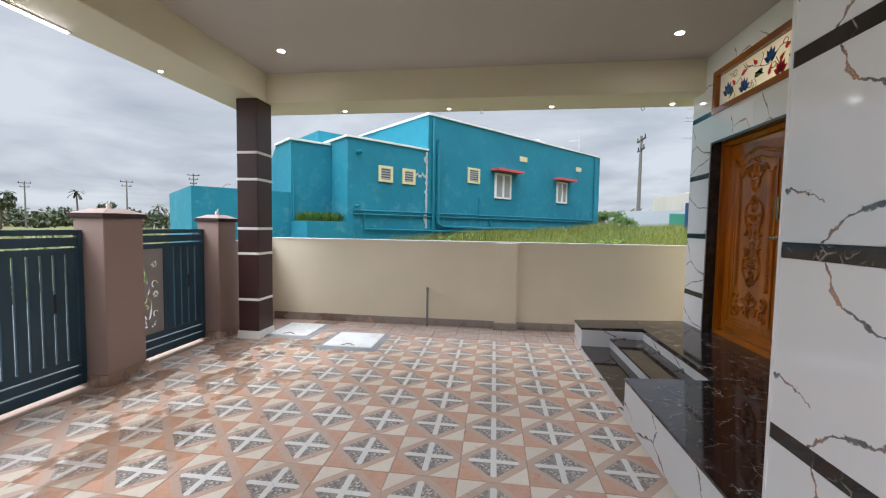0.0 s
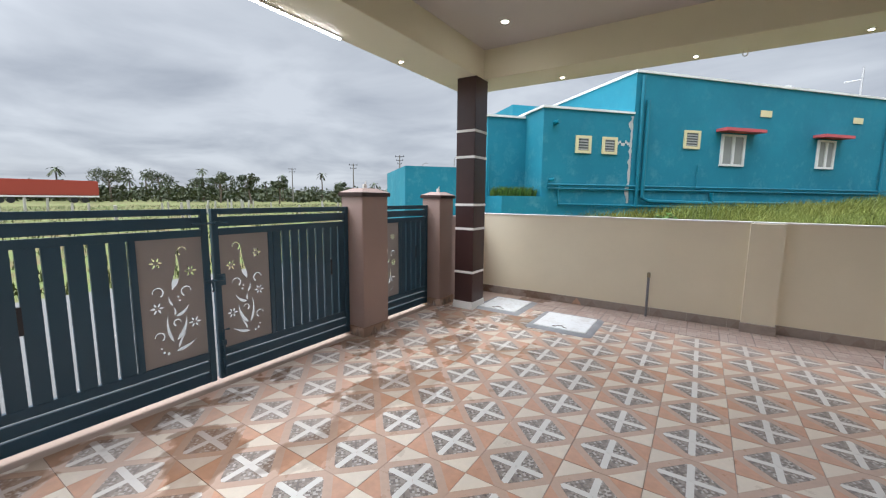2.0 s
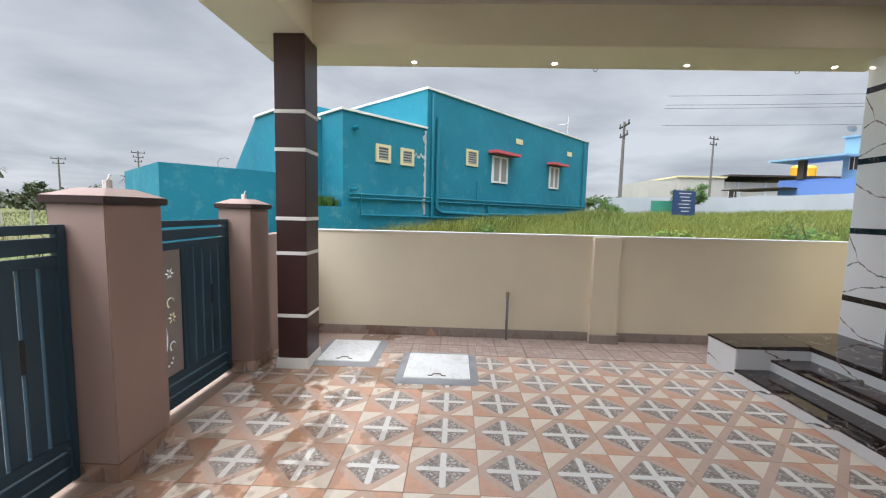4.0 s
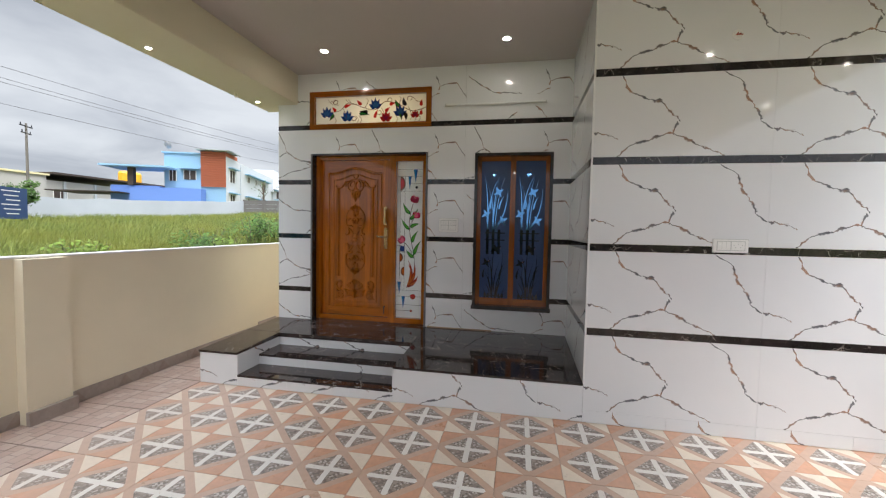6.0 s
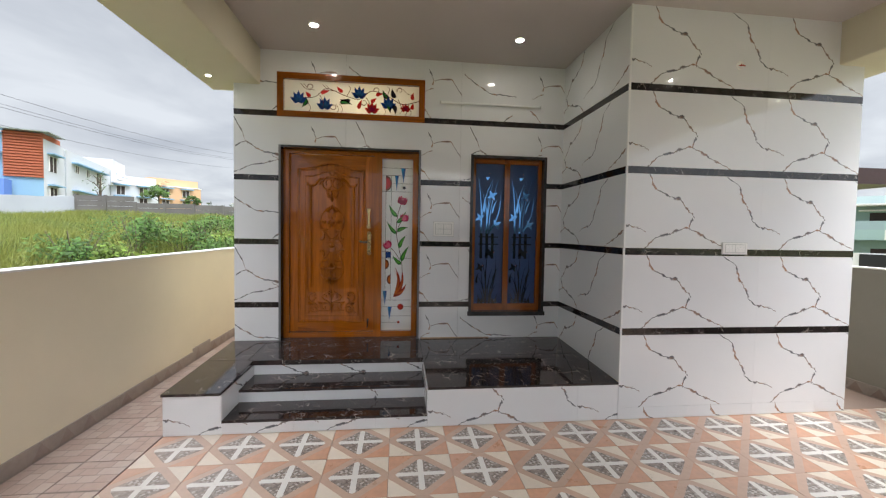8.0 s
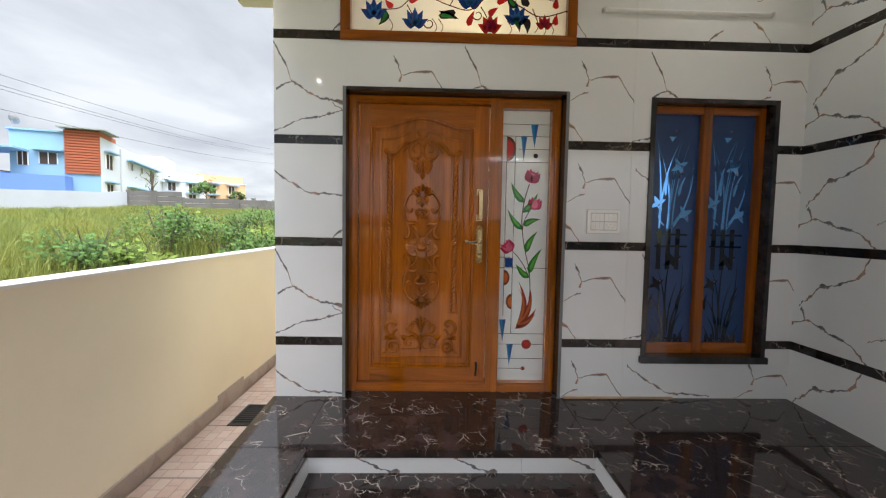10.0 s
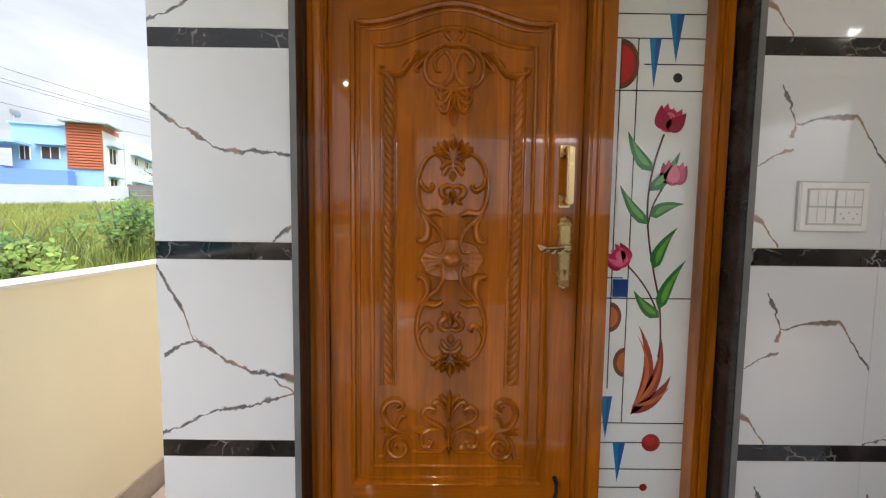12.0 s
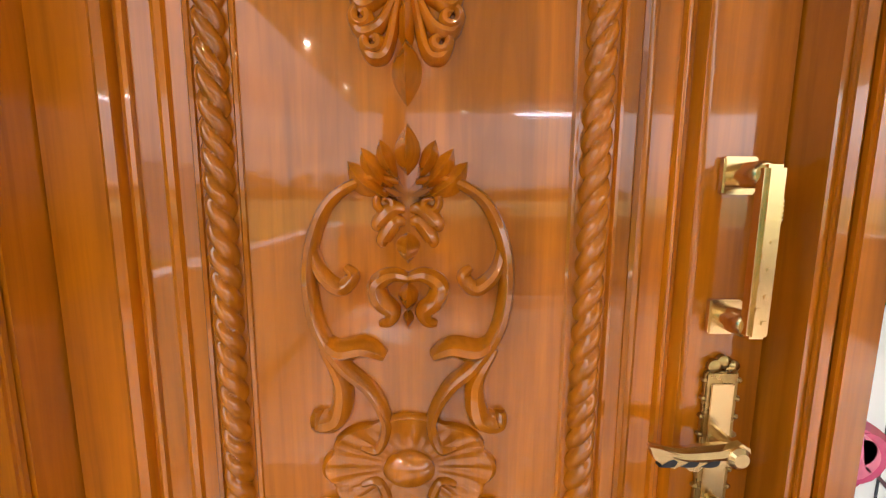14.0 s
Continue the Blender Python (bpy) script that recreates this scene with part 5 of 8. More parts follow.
stain(transom, "leaf", [leaf_pts((x, TB + a), (x + dx, TB + b), 0.024, 0.008) for x, a, dx, b in ((0.22, 0.13, -0.04, 0.06), (0.56, 0.12, 0.1, 0.1), (1.04, 0.19, -0.05, 0.26), (1.03, 0.12, 0.03, 0.05))], "leaf", panel=tp)
for x, z in ((0.14, 0.15), (0.4, 0.1), (0.75, 0.23), (1.05, 0.14)):
    stain(transom, "blue_flower", [leaf_pts((x, TB + z - 0.05), (x + 0.09 * math.sin(a), TB + z - 0.045 + 0.115 * math.cos(a)), 0.058, 0) for a in (-1.2, -0.6, 0, 0.6, 1.2)], "navy", panel=tp)
    stain(transom, "blue_flower", [leaf_pts((x, TB + z - 0.045), (x + 0.06 * math.sin(a), TB + z - 0.045 + 0.08 * math.cos(a)), 0.025, 0) for a in (-0.9, -0.3, 0.3, 0.9)], "cobalt", panel=tp)
for x, z, k in ((0.88, 0.07, 1.2), (1.23, 0.1, 0.9)):
    stain(transom, "red_flower", [leaf_pts((x, TB + z - 0.035), (x + 0.07 * k * math.sin(a), TB + z - 0.035 + 0.09 * k * math.cos(a)), 0.05 * k, 0) for a in (-1.2, -0.6, 0, 0.6, 1.2)], "red", panel=tp)
    stain(transom, "red_flower", [leaf_pts((x, TB + z - 0.03), (x + 0.045 * k * math.sin(a), TB + z - 0.03 + 0.06 * k * math.cos(a)), 0.022 * k, 0) for a in (-0.8, 0, 0.8)], "crimson", panel=tp)
stain(transom, "bud", [leaf_pts((x, TB + z), (x + dx, TB + z + dz), 0.04, 0.004) for x, z, dx, dz in ((0.26, 0.16, -0.05, 0.05), (0.36, 0.2, 0.09, 0.03), (0.58, 0.22, -0.06, 0.06), (0.74, 0.06, 0.04, 0.1), (0.87, 0.13, 0.06, 0.05), (0.92, 0.21, 0.08, 0.02), (1.3, 0.18, 0.01, 0.08), (1.3, 0.08, 0.01, 0.07))], "red", panel=tp)

# ---- window with blue etched glass ----
window = thing("window_1", "teak window with blue etched glass in a black granite surround", "window", kind="structure")
w0, w1, wz0, wz1 = WINDOW
boxes("granite_surround", JAMB, window, (WALL_X - 0.012, 2.37, w0, w0 + 0.03, wz0, wz1), (WALL_X - 0.012, 2.37, w1 - 0.03, w1, wz0, wz1), (WALL_X - 0.012, 2.37, w0 + 0.03, w1 - 0.03, wz1 - 0.03, wz1), bevel=0.0015, label="polished black granite surround")
boxes("window_sill", JAMB, window, (WALL_X - 0.03, 2.37, w0 - 0.01, w1 + 0.01, wz0 - 0.004, wz0 + 0.04), bevel=0.002, label="black granite sill")
BLUE = Nodes("frosted_blue_glass")
_n = BLUE.noise(BLUE.coord("World"), 4, 3)
BLUE = BLUE.done(BLUE.mix(_n, (0.014, 0.045, 0.15), (0.02, 0.06, 0.18)), 0.3, 0.0)
# Bright and dark copies of one etched glass; reflected light is in the colour.
ETCH_BRIGHT = flat("etched_glass_sky_bright", (0.14, 0.38, 0.75), 0.04, 0.9, 0.1)
ETCH_DARK = flat("etched_glass_darkened", (0.004, 0.01, 0.022), 0.05)
boxes("window_frame", TEAK_D, window, (2.33, 2.42, w0 + 0.03, w0 + 0.072, wz0 + 0.04, wz1 - 0.03), (2.33, 2.42, w1 - 0.072, w1 - 0.03, wz0 + 0.04, wz1 - 0.03), (2.328, 2.42, 2.235, 2.295, wz0 + 0.04, wz1 - 0.03), bevel=0.004)
boxes("window_frame", TEAK_DH, window, (2.332, 2.42, w0 + 0.072, 2.235, wz1 - 0.08, wz1 - 0.03), (2.332, 2.42, 2.295, w1 - 0.072, wz1 - 0.08, wz1 - 0.03), (2.332, 2.42, w0 + 0.072, 2.235, wz0 + 0.04, wz0 + 0.115), (2.332, 2.42, 2.295, w1 - 0.072, wz0 + 0.04, wz0 + 0.115), bevel=0.004)
for a, b in ((w0 + 0.072, 2.235), (2.295, w1 - 0.072)):
    pane = boxes("pane", BLUE, window, (2.37, 2.376, a - 0.004, b + 0.004, wz0 + 0.11, wz1 - 0.076), label="frosted blue glass with etched lilies")
    pp = Panel(2.37, b)
    wd = b - a
    bm = bmesh.new()
    zt = wz1 - 0.2
    r = random.Random(4)
    def blossom(cx, cz, k):
        for i in range(4):
            aa = i * math.pi / 2 + 0.5
            pp.paint(bm, leaf_pts((cx, cz), (cx + k * math.cos(aa), cz + k * math.sin(aa)), k * 0.5, 0, 6), 0.0012 + 0.0002 * i)
    def stems(rows):
        for x0, zb, x1, ze, bd, w in rows:
            pp.paint(bm, leaf_pts((x0 * wd, zt + zb), (x1 * wd, zt + ze), w * 0.62, bd, 10), 0.001 + 0.0003 * r.random())
    # upper spray: fine stems, three lilies, two buds
    stems(((0.22, -0.68, 0.1, -0.02, -0.02, 0.024), (0.24, -0.55, 0.62, -0.04, 0.03, 0.02), (0.42, -0.68, 0.16, -0.1, -0.035, 0.016), (0.4, -0.68, 0.58, -0.2, 0.01, 0.024), (0.44, -0.68, 0.66, -0.03, 0.03, 0.016),
           (0.5, -0.68, 0.84, -0.03, 0.03, 0.016), (0.46, -0.66, 0.9, -0.16, -0.05, 0.018), (0.48, -0.62, 0.86, -0.27, -0.04, 0.014), (0.38, -0.66, 0.36, -0.24, -0.015, 0.016), (0.34, -0.62, 0.2, -0.5, 0.02, 0.012),
           (0.34, -0.42, 0.4, -0.22, 0.012, 0.03), (0.62, -0.42, 0.8, -0.26, 0.012, 0.03), (0.5, -0.62, 0.76, -0.46, -0.015, 0.012)))
    blossom(0.6 * wd, zt - 0.22, 0.066)
    blossom(0.18 * wd, zt - 0.47, 0.062)
    blossom(0.76 * wd, zt - 0.54, 0.065)
    pp.paint(bm, [(0.36 * wd, zt - 0.02), (0.52 * wd, zt - 0.02), (0.42 * wd, zt - 0.055)], 0.001)
    part("etching", bm, ETCH_BRIGHT, pane, "etched lilies and stems in the bright copy of the glass, for sky reflection")
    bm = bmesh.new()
    # lower spray in a low fence, coloured dark for its missing sky reflection
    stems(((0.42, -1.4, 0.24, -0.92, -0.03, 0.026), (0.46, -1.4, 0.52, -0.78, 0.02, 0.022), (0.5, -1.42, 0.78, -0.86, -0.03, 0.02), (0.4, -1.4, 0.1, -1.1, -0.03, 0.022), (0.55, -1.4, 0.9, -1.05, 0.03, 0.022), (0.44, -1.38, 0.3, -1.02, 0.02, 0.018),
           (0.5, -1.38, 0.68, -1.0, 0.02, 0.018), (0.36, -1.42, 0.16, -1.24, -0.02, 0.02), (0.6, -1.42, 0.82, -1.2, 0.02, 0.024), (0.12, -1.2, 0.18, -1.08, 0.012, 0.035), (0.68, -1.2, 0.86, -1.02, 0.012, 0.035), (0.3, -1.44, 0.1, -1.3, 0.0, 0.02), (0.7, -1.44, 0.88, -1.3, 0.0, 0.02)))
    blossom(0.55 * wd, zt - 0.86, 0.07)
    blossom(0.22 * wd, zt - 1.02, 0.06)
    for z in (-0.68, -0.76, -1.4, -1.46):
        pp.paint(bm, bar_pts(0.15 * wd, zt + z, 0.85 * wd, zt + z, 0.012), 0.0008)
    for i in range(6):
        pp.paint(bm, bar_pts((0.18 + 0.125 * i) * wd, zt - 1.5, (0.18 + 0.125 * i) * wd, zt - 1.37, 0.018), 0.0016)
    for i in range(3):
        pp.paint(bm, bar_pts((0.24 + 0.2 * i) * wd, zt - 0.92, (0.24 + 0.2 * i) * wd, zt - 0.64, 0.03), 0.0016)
    part("etching", bm, ETCH_DARK, pane, "etched lilies in the darkened copy of the glass, for missing sky reflection")
    bm = bmesh.new()
    for cx, cz in ((0.5, 0.02), (0.64, -0.26), (0.2, -0.48), (0.8, -0.56), (0.3, -1.0), (0.7, -0.85)):
        lathe(bm, [(0.006, 0), (0.006, 0.003), (0.002, 0.006)], pp.at(cx * wd, zt + cz, 0.002), 8, Matrix.Rotation(radians(-90), 3, "Y"))
    part("stud", bm, flat("stud_glass", (0.6, 0.35, 0.4), 0.1, 0.6), pane)

# ---- switches and wall fittings ----
PLATE = flat("white_switch_plastic", (0.88, 0.87, 0.85), 0.25)
PLATED = flat("switch_gap", (0.56, 0.56, 0.55), 0.4)
def switchboard(x, y1, y0, z0, z1, cols, rows, label):
    th = thing("switchboard", label, "switch", (x, (y0 + y1) / 2, z0))
    wy, hz = (y1 - y0), (z1 - z0)
    boxes("plate", PLATE, th, (-0.012, -0.0005, -wy / 2, wy / 2, 0, hz), bevel=0.003)
    boxes("back_box", PLATED, th, (-0.004, -0.0003, -wy / 2 - 0.004, wy / 2 + 0.004, -0.004, hz + 0.004))
    boxes("module_frame", PLATED, th, (-0.0126, -0.0118, -wy * 0.41, wy * 0.41, hz * 0.12, hz * 0.88))
    cw, ch = wy * 0.8 / cols, hz * 0.72 / rows
    for i in range(cols):
        for j in range(rows):
            a, b = -wy * 0.4 + cw * i, hz * 0.14 + ch * j
            mod = boxes("module", PLATE, th, (-0.0155, -0.0122, a + 0.003, a + cw - 0.003, b + 0.003, b + ch - 0.003), bevel=0.001)
            if i == 0 and j == 0:
                bm = bmesh.new()
                for s, z in ((0, 0.68), (-0.18, 0.34), (0.18, 0.34), (-0.3, 0.6), (0.3, 0.6)):
                    lathe(bm, [(0.0035, 0), (0.0035, 0.0008), (0.002, 0.001)], (-0.0154, a + cw * (0.5 + s), b + ch * z), 8, Matrix.Rotation(radians(-90), 3, "Y"))
                part("socket_hole", bm, PLATED, mod)
            else:
                for q in range(1, 3):
                    boxes("rocker_gap", PLATED, mod, (-0.0161, -0.0154, a + 0.003 + (cw - 0.006) * q / 3 - 0.0007, a + 0.003 + (cw - 0.006) * q / 3 + 0.0007, b + 0.006, b + ch - 0.006))
switchboard(WALL_X - 0.0005, 3.08, 2.864, 1.457, 1.608, 2, 2, "white plastic switchboard with rockers and a socket")
switchboard(FRONT_X - 0.0005, 0.809, 0.585, 1.36, 1.452, 2, 1, "small white plastic switchboard on the black band")
outlet = thing("cable_outlet", "round white cable outlet with red wire ends", "outlet", (FRONT_X - 0.0005, 0.724, 2.885))
bm = bmesh.new()
lathe(bm, [(0.035, 0.0), (0.035, 0.006), (0.028, 0.008), (0.026, 0.003)], (0, 0, 0), 18, Matrix.Rotation(radians(-90), 3, "Y"))
part("ring", bm, PLATE, outlet, smooth=True)
bm = bmesh.new()
for i in range(3):
    tube(bm, [(-0.003, 0.01 * i - 0.01, 0), (-0.02, 0.012 * i - 0.012, -0.004), (-0.03, 0.014 * i - 0.02, -0.012 + 0.008 * i)], 0.004, 6)
part("wire", bm, flat("red_wire", (0.4, 0.05, 0.03), 0.4), outlet, smooth=True)
boxes("ledge_strip", wood("pale_wood_strip", (0.45, 0.3, 0.18), 0.5, 1), None, (WALL_X - 0.022, WALL_X - 0.002, 2.46, 3.2, PLINTH_Z + 0.043, PLINTH_Z + 0.053))
tagged(bpy.data.objects["ledge_strip"], "thin pale wooden strip lying along the wall foot", "strip")

# ---- lamps ----
LED = Nodes("warm_led")
LED.b.inputs["Emission Color"].default_value = (1, 0.94, 0.85, 1)
LED.b.inputs["Emission Strength"].default_value = 85
LED = LED.done((0.9, 0.88, 0.82), 0.4)
TUBE = Nodes("white_led_tube")
TUBE.b.inputs["Emission Color"].default_value = (0.95, 0.98, 1, 1)
TUBE.b.inputs["Emission Strength"].default_value = 8
TUBE = TUBE.done((0.9, 0.9, 0.9), 0.4)
def downlight(x, y, z, r, group, label):
    th = thing("downlight", label, "lamp", (x, y, z), 0, group)
    bm = bmesh.new()
    lathe(bm, [(r * 1.4, 0.0), (r * 1.35, -0.006), (r * 1.05, -0.009), (r, -0.004), (r, 0.0)], (0, 0, 0), 24)
    part("rim", bm, PLATE, th, smooth=True)
    bm = bmesh.new()
    lathe(bm, [(r * 0.98, -0.003), (r * 0.9, -0.0065), (0.004, -0.007)], (0, 0, 0), 24)
    part("diffuser", bm, LED, th, "glowing warm diffuser", smooth=True)
for x, y in ((1.71, 4.21), (1.71, 2.352), (-2.302, 4.22), (-0.3, 0.35)):
    downlight(x, y, CEIL_Z - 0.001, 0.034, "ceiling downlights", "round white downlight glowing warm in the ceiling")
for x, y in ((-1.987, 5.25), (-0.597, 5.25), (0.688, 5.255), (2.096, 5.26), (-3.335, 3.77)):
    downlight(x, y, BEAM_Z - 0.001, 0.021, "beam downlights", "small white downlight glowing under the beam")
for x in (-0.9, 0.2):
    downlight(x, -0.5, BEAM_Z - 0.001, 0.021, "beam downlights", "small white downlight glowing under the beam")
batten = thing("tube_light", "slim white LED tube light fixed under the beam edge", "lamp", (-3.4, 2.36, BEAM_Z))
boxes("housing", PLATE, batten, (-0.018, 0.018, -0.61, 0.61, -0.014, -0.001), bevel=0.003)
boxes("tube", TUBE, batten, (-0.01, 0.01, -0.59, 0.59, -0.028, -0.0145), bevel=0.005, label="glowing white tube")
fitting = thing("wall_batten", "slim unlit white tube light fixed high on the tiled wall", "lamp", (WALL_X, 2.485, 2.866))
boxes("housing", PLATE, fitting, (-0.022, -0.001, -0.55, 0.55, -0.011, 0.011), bevel=0.003)
boxes("tube", flat("unlit_tube", (0.85, 0.86, 0.86), 0.35), fitting, (-0.036, -0.0225, -0.53, 0.53, -0.008, 0.008), bevel=0.004, label="unlit white tube")
for end in (-0.55, 0.538):
    boxes("end_cap", PLATED, fitting, (-0.034, -0.001, end, end + 0.012, -0.012, 0.012), bevel=0.002)
def hook(x, y):
    th = thing("ceiling_hook", "small painted steel hook under the beam", "hook", (x, y, BEAM_Z), 0, "beam hooks")
    bm = bmesh.new()
    tube(bm, [(-0.02, 0, 0), (-0.02, 0, -0.04)] + [(0.02 * -math.cos(a), 0, -0.04 - 0.02 * math.sin(a)) for a in (0.4, 0.8, 1.2, 1.6, 2.0, 2.4, 2.8)] + [(0.02, 0, -0.04), (0.02, 0, 0)], 0.004, 6)
    part("rod", bm, BEAM, th, smooth=True)
for x in (-0.18, 1.78):
    hook(x, 5.3)

# interior lamp that shines through the fanlight
lamp_data = bpy.data.lights.new("hall_lamp", "POINT")
lamp_data.energy, lamp_data.color, lamp_data.shadow_soft_size = 24, (1, 0.72, 0.42), 0.06
new("hall_lamp", lamp_data).location = (2.75, 3.8, 2.6)
boxes("wall_behind_window", CREAM, None, (2.6, 2.65, ROOM_Y1, 3.0, PLINTH_Z, CEIL_Z))
tagged(bpy.data.objects["wall_behind_window"], "plain cream inner wall behind the window", "wall", "", "structure")

# ---- porch column and gate pillars ----
column = thing("porch_column", "dark maroon square column with white painted rings", "column", (-2.993, 4.793, 0))
boxes("shaft", MAROON, column, (-0.135, 0.135, -0.158, 0.158, 0.09, BEAM_Z + 0.002), bevel=0.006)
for z in (2.3, 1.975, 1.372, 1.062, 0.49):
    boxes("ring", WHITEP, column, (-0.139, 0.139, -0.162, 0.162, z - 0.016, z + 0.016), bevel=0.003, label="white painted ring")
bm = bmesh.new()
box(bm, -0.143, 0.143, -0.166, 0.166, 0, 0.095)
for v in bm.verts:
    if v.co.z < 0.01:
        v.co.x *= 1.06
        v.co.y *= 1.05
part("foot", bm, WHITEP, column, "white painted foot")


def gate_pillar(x, y, sx, sy, h):
    th = thing("gate_pillar", "mauve painted gate pillar with a maroon edged cap", "pillar", (x, y, 0), 0, "gate pillars")
    boxes("shaft", MAUVE, th, (-sx / 2, sx / 2, -sy / 2, sy / 2, 0.0, h), bevel=0.005)
    for a, b, c, d in ((-sx / 2 - 0.012, sx / 2 + 0.012, -sy / 2 - 0.012, -sy / 2), (-sx / 2 - 0.012, sx / 2 + 0.012, sy / 2, sy / 2 + 0.012), (sx / 2, sx / 2 + 0.012, -sy / 2, sy / 2)):
        boxes("skirting_tile", F_BROWN, th, (a, b, c, d, 0.0, 0.1))
    bm = bmesh.new()
    r = random.Random(2)
    for a in (-0.3, 0.05):
        for yy, s in ((-sy / 2 - 0.0128, 1),):
            vs = [bm.verts.new((px * sx, yy, pz)) for px, pz in ((a, 0.004), (a + 0.34, 0.004), (a + 0.17, 0.094))]
            bm.faces.new(vs)
        vs = [bm.verts.new((sx / 2 + 0.0128, px * sy, pz)) for px, pz in ((a, 0.004), (a + 0.34, 0.004), (a + 0.17, 0.094))]
        bm.faces.new(vs)
    part("skirting_print", bm, F_MOSAIC, th)
    boxes("cap_edge", MAROON, th, (-sx / 2 - 0.025, sx / 2 + 0.025, -sy / 2 - 0.025, sy / 2 + 0.025, h, h + 0.042), bevel=0.006, label="dark maroon cap edge")
    bm = bmesh.new()
    prism(bm, [(-sx / 2 - 0.02, -sy / 2 - 0.02), (sx / 2 + 0.02, -sy / 2 - 0.02), (sx / 2 + 0.02, sy / 2 + 0.02), (-sx / 2 - 0.02, sy / 2 + 0.02)], h + 0.042, h + 0.085)
    for v in bm.verts:
        if v.co.z > h + 0.06:
            v.co.x *= 0.45
            v.co.y *= 0.45
    part("cap", bm, MAUVE, th)
    bm = bmesh.new()
    tube(bm, [(0, 0, h + 0.08), (0, 0, h + 0.13)], 0.022, 10)
    tube(bm, [(0.0, 0.0, h + 0.12), (0.01, 0.01, h + 0.16)], 0.006, 6)
    part("conduit_stub", bm, WHITEP, th)
    return th
gate_pillar(-3.42, 3.265, 0.3, 0.38, 1.462)
gate_pillar(-3.44, 4.685, 0.28, 0.33, 1.45)
gate_pillar(-3.45, 0.12, 0.36, 0.36, 1.462)
boxes("wall_west", MAUVE, None, (-3.5, -3.36, 4.852, NORTH_Y, -0.1, 1.2), (-3.5, -3.36, SOUTH_Y, -0.06, -0.1, 1.2))
tagged(bpy.data.objects["wall_west"], "low mauve plastered wall beside the gates", "wall", "", "structure")

# ---- gates ----
TEALG = paint("blue_grey_gate_paint", (0.034, 0.08, 0.12), 0.38, 0.12, 80, 0.03, 2.0)
GPANEL = paint("taupe_gate_sheet", (0.33, 0.3, 0.285), 0.45, 0.06, 80, 0.03, 2.0)


def motif(w, h):
    """Closed outlines of the flower cut out of a gate sheet."""
    L = []
    def lf(a, b, wd, bend):
        L.append(leaf_pts((a[0] * w, a[1] * h), (b[0] * w, b[1] * h), 0.75 * wd * w, bend * w, 6))
    lf((0.5, 0.6), (0.6, 0.96), 0.14, -0.06)
    for a, b, wd, bd in (((0.5, 0.46), (0.44, 0.56), 0.05, 0.02), ((0.52, 0.37), (0.5, 0.455), 0.05, -0.02), ((0.53, 0.36), (0.78, 0.46), 0.08, -0.05), ((0.48, 0.12), (0.42, 0.41), 0.07, 0.06), ((0.52, 0.13), (0.72, 0.36), 0.09, -0.06),
                         ((0.55, 0.06), (0.72, 0.2), 0.06, 0.03), ((0.5, 0.035), (0.88, 0.11), 0.08, -0.03)):
        lf(a, b, wd, bd)
    for cx, cy, k, d in ((0.72, 0.95, 0.09, 1), (0.26, 0.6, 0.1, -1), (0.75, 0.58, 0.1, 1), (0.56, 0.3, 0.07, 1), (0.24, 0.2, 0.09, -1)):
        line = spiral((cx * w, cy * h), k * w, k * w * 0.75, radians(-60 if d < 0 else 240), radians(-60 + 250 if d < 0 else 240 - 250), 9)
        L.append(ribbon_pts(line, 0.013, 0.005))
    for cx, cy in ((0.27, 0.86), (0.84, 0.76), (0.24, 0.46), (0.86, 0.27)):
        for i in range(6):
            a = i * math.pi / 3
            c, s = math.cos(a), math.sin(a)
            L.append(leaf_pts((cx * w + 0.012 * c, cy * h + 0.012 * s), (cx * w + 0.05 * c, cy * h + 0.05 * s), 0.017, 0, 4))
    for cx, cy, r in ((0.62, 0.49, 0.009), (0.6, 0.525, 0.008), (0.3, 0.04, 0.01), (0.26, 0.08, 0.008), (0.37, 0.02, 0.011)):
        L.append(disc_pts((cx * w, (cy + 0.01) * h), r, 8))
    kept = []
    for lp in L:
        centre_d = min((math.dist(p, q) for other in kept for q in other for p in lp), default=1)
        if centre_d > 0.004 and not any(inside(p, other) for other in kept for p in lp):
            kept.append(lp)
    return kept


def inside(p, poly):
    hit = False
    for (x0, y0), (x1, y1) in zip(poly, poly[1:] + poly[:1]):
        if (y0 > p[1]) != (y1 > p[1]) and p[0] < (x1 - x0) * (p[1] - y0) / (y1 - y0) + x0:
            hit = not hit
    return hit


def cut_sheet(x, ya, yb, z0, z1, flip, parent):
    bm = bmesh.new()
    w, h = yb - ya, z1 - z0
    edges = []
    loops = [[(0, 0), (w, 0), (w, h), (0, h)]] + [[(0.06 * w + p[0] * 0.88, 0.06 * h + p[1] * 0.88) for p in lp] for lp in motif(w, h)]
    for lp in loops:
        vs = [bm.verts.new((x, (yb - p[0]) if flip else (ya + p[0]), z0 + p[1])) for p in lp]
        edges += [bm.edges.new((vs[i], vs[(i + 1) % len(vs)])) for i in range(len(vs))]
    bmesh.ops.triangle_fill(bm, use_beauty=True, use_dissolve=False, edges=edges)
    bmesh.ops.solidify(bm, geom=bm.faces[:], thickness=0.003)
    part("cut_sheet", bm, GPANEL, parent, "taupe steel sheet with cut-out flowers")


SHEET_Z0, SHEET_Z1 = 0.268, 1.156


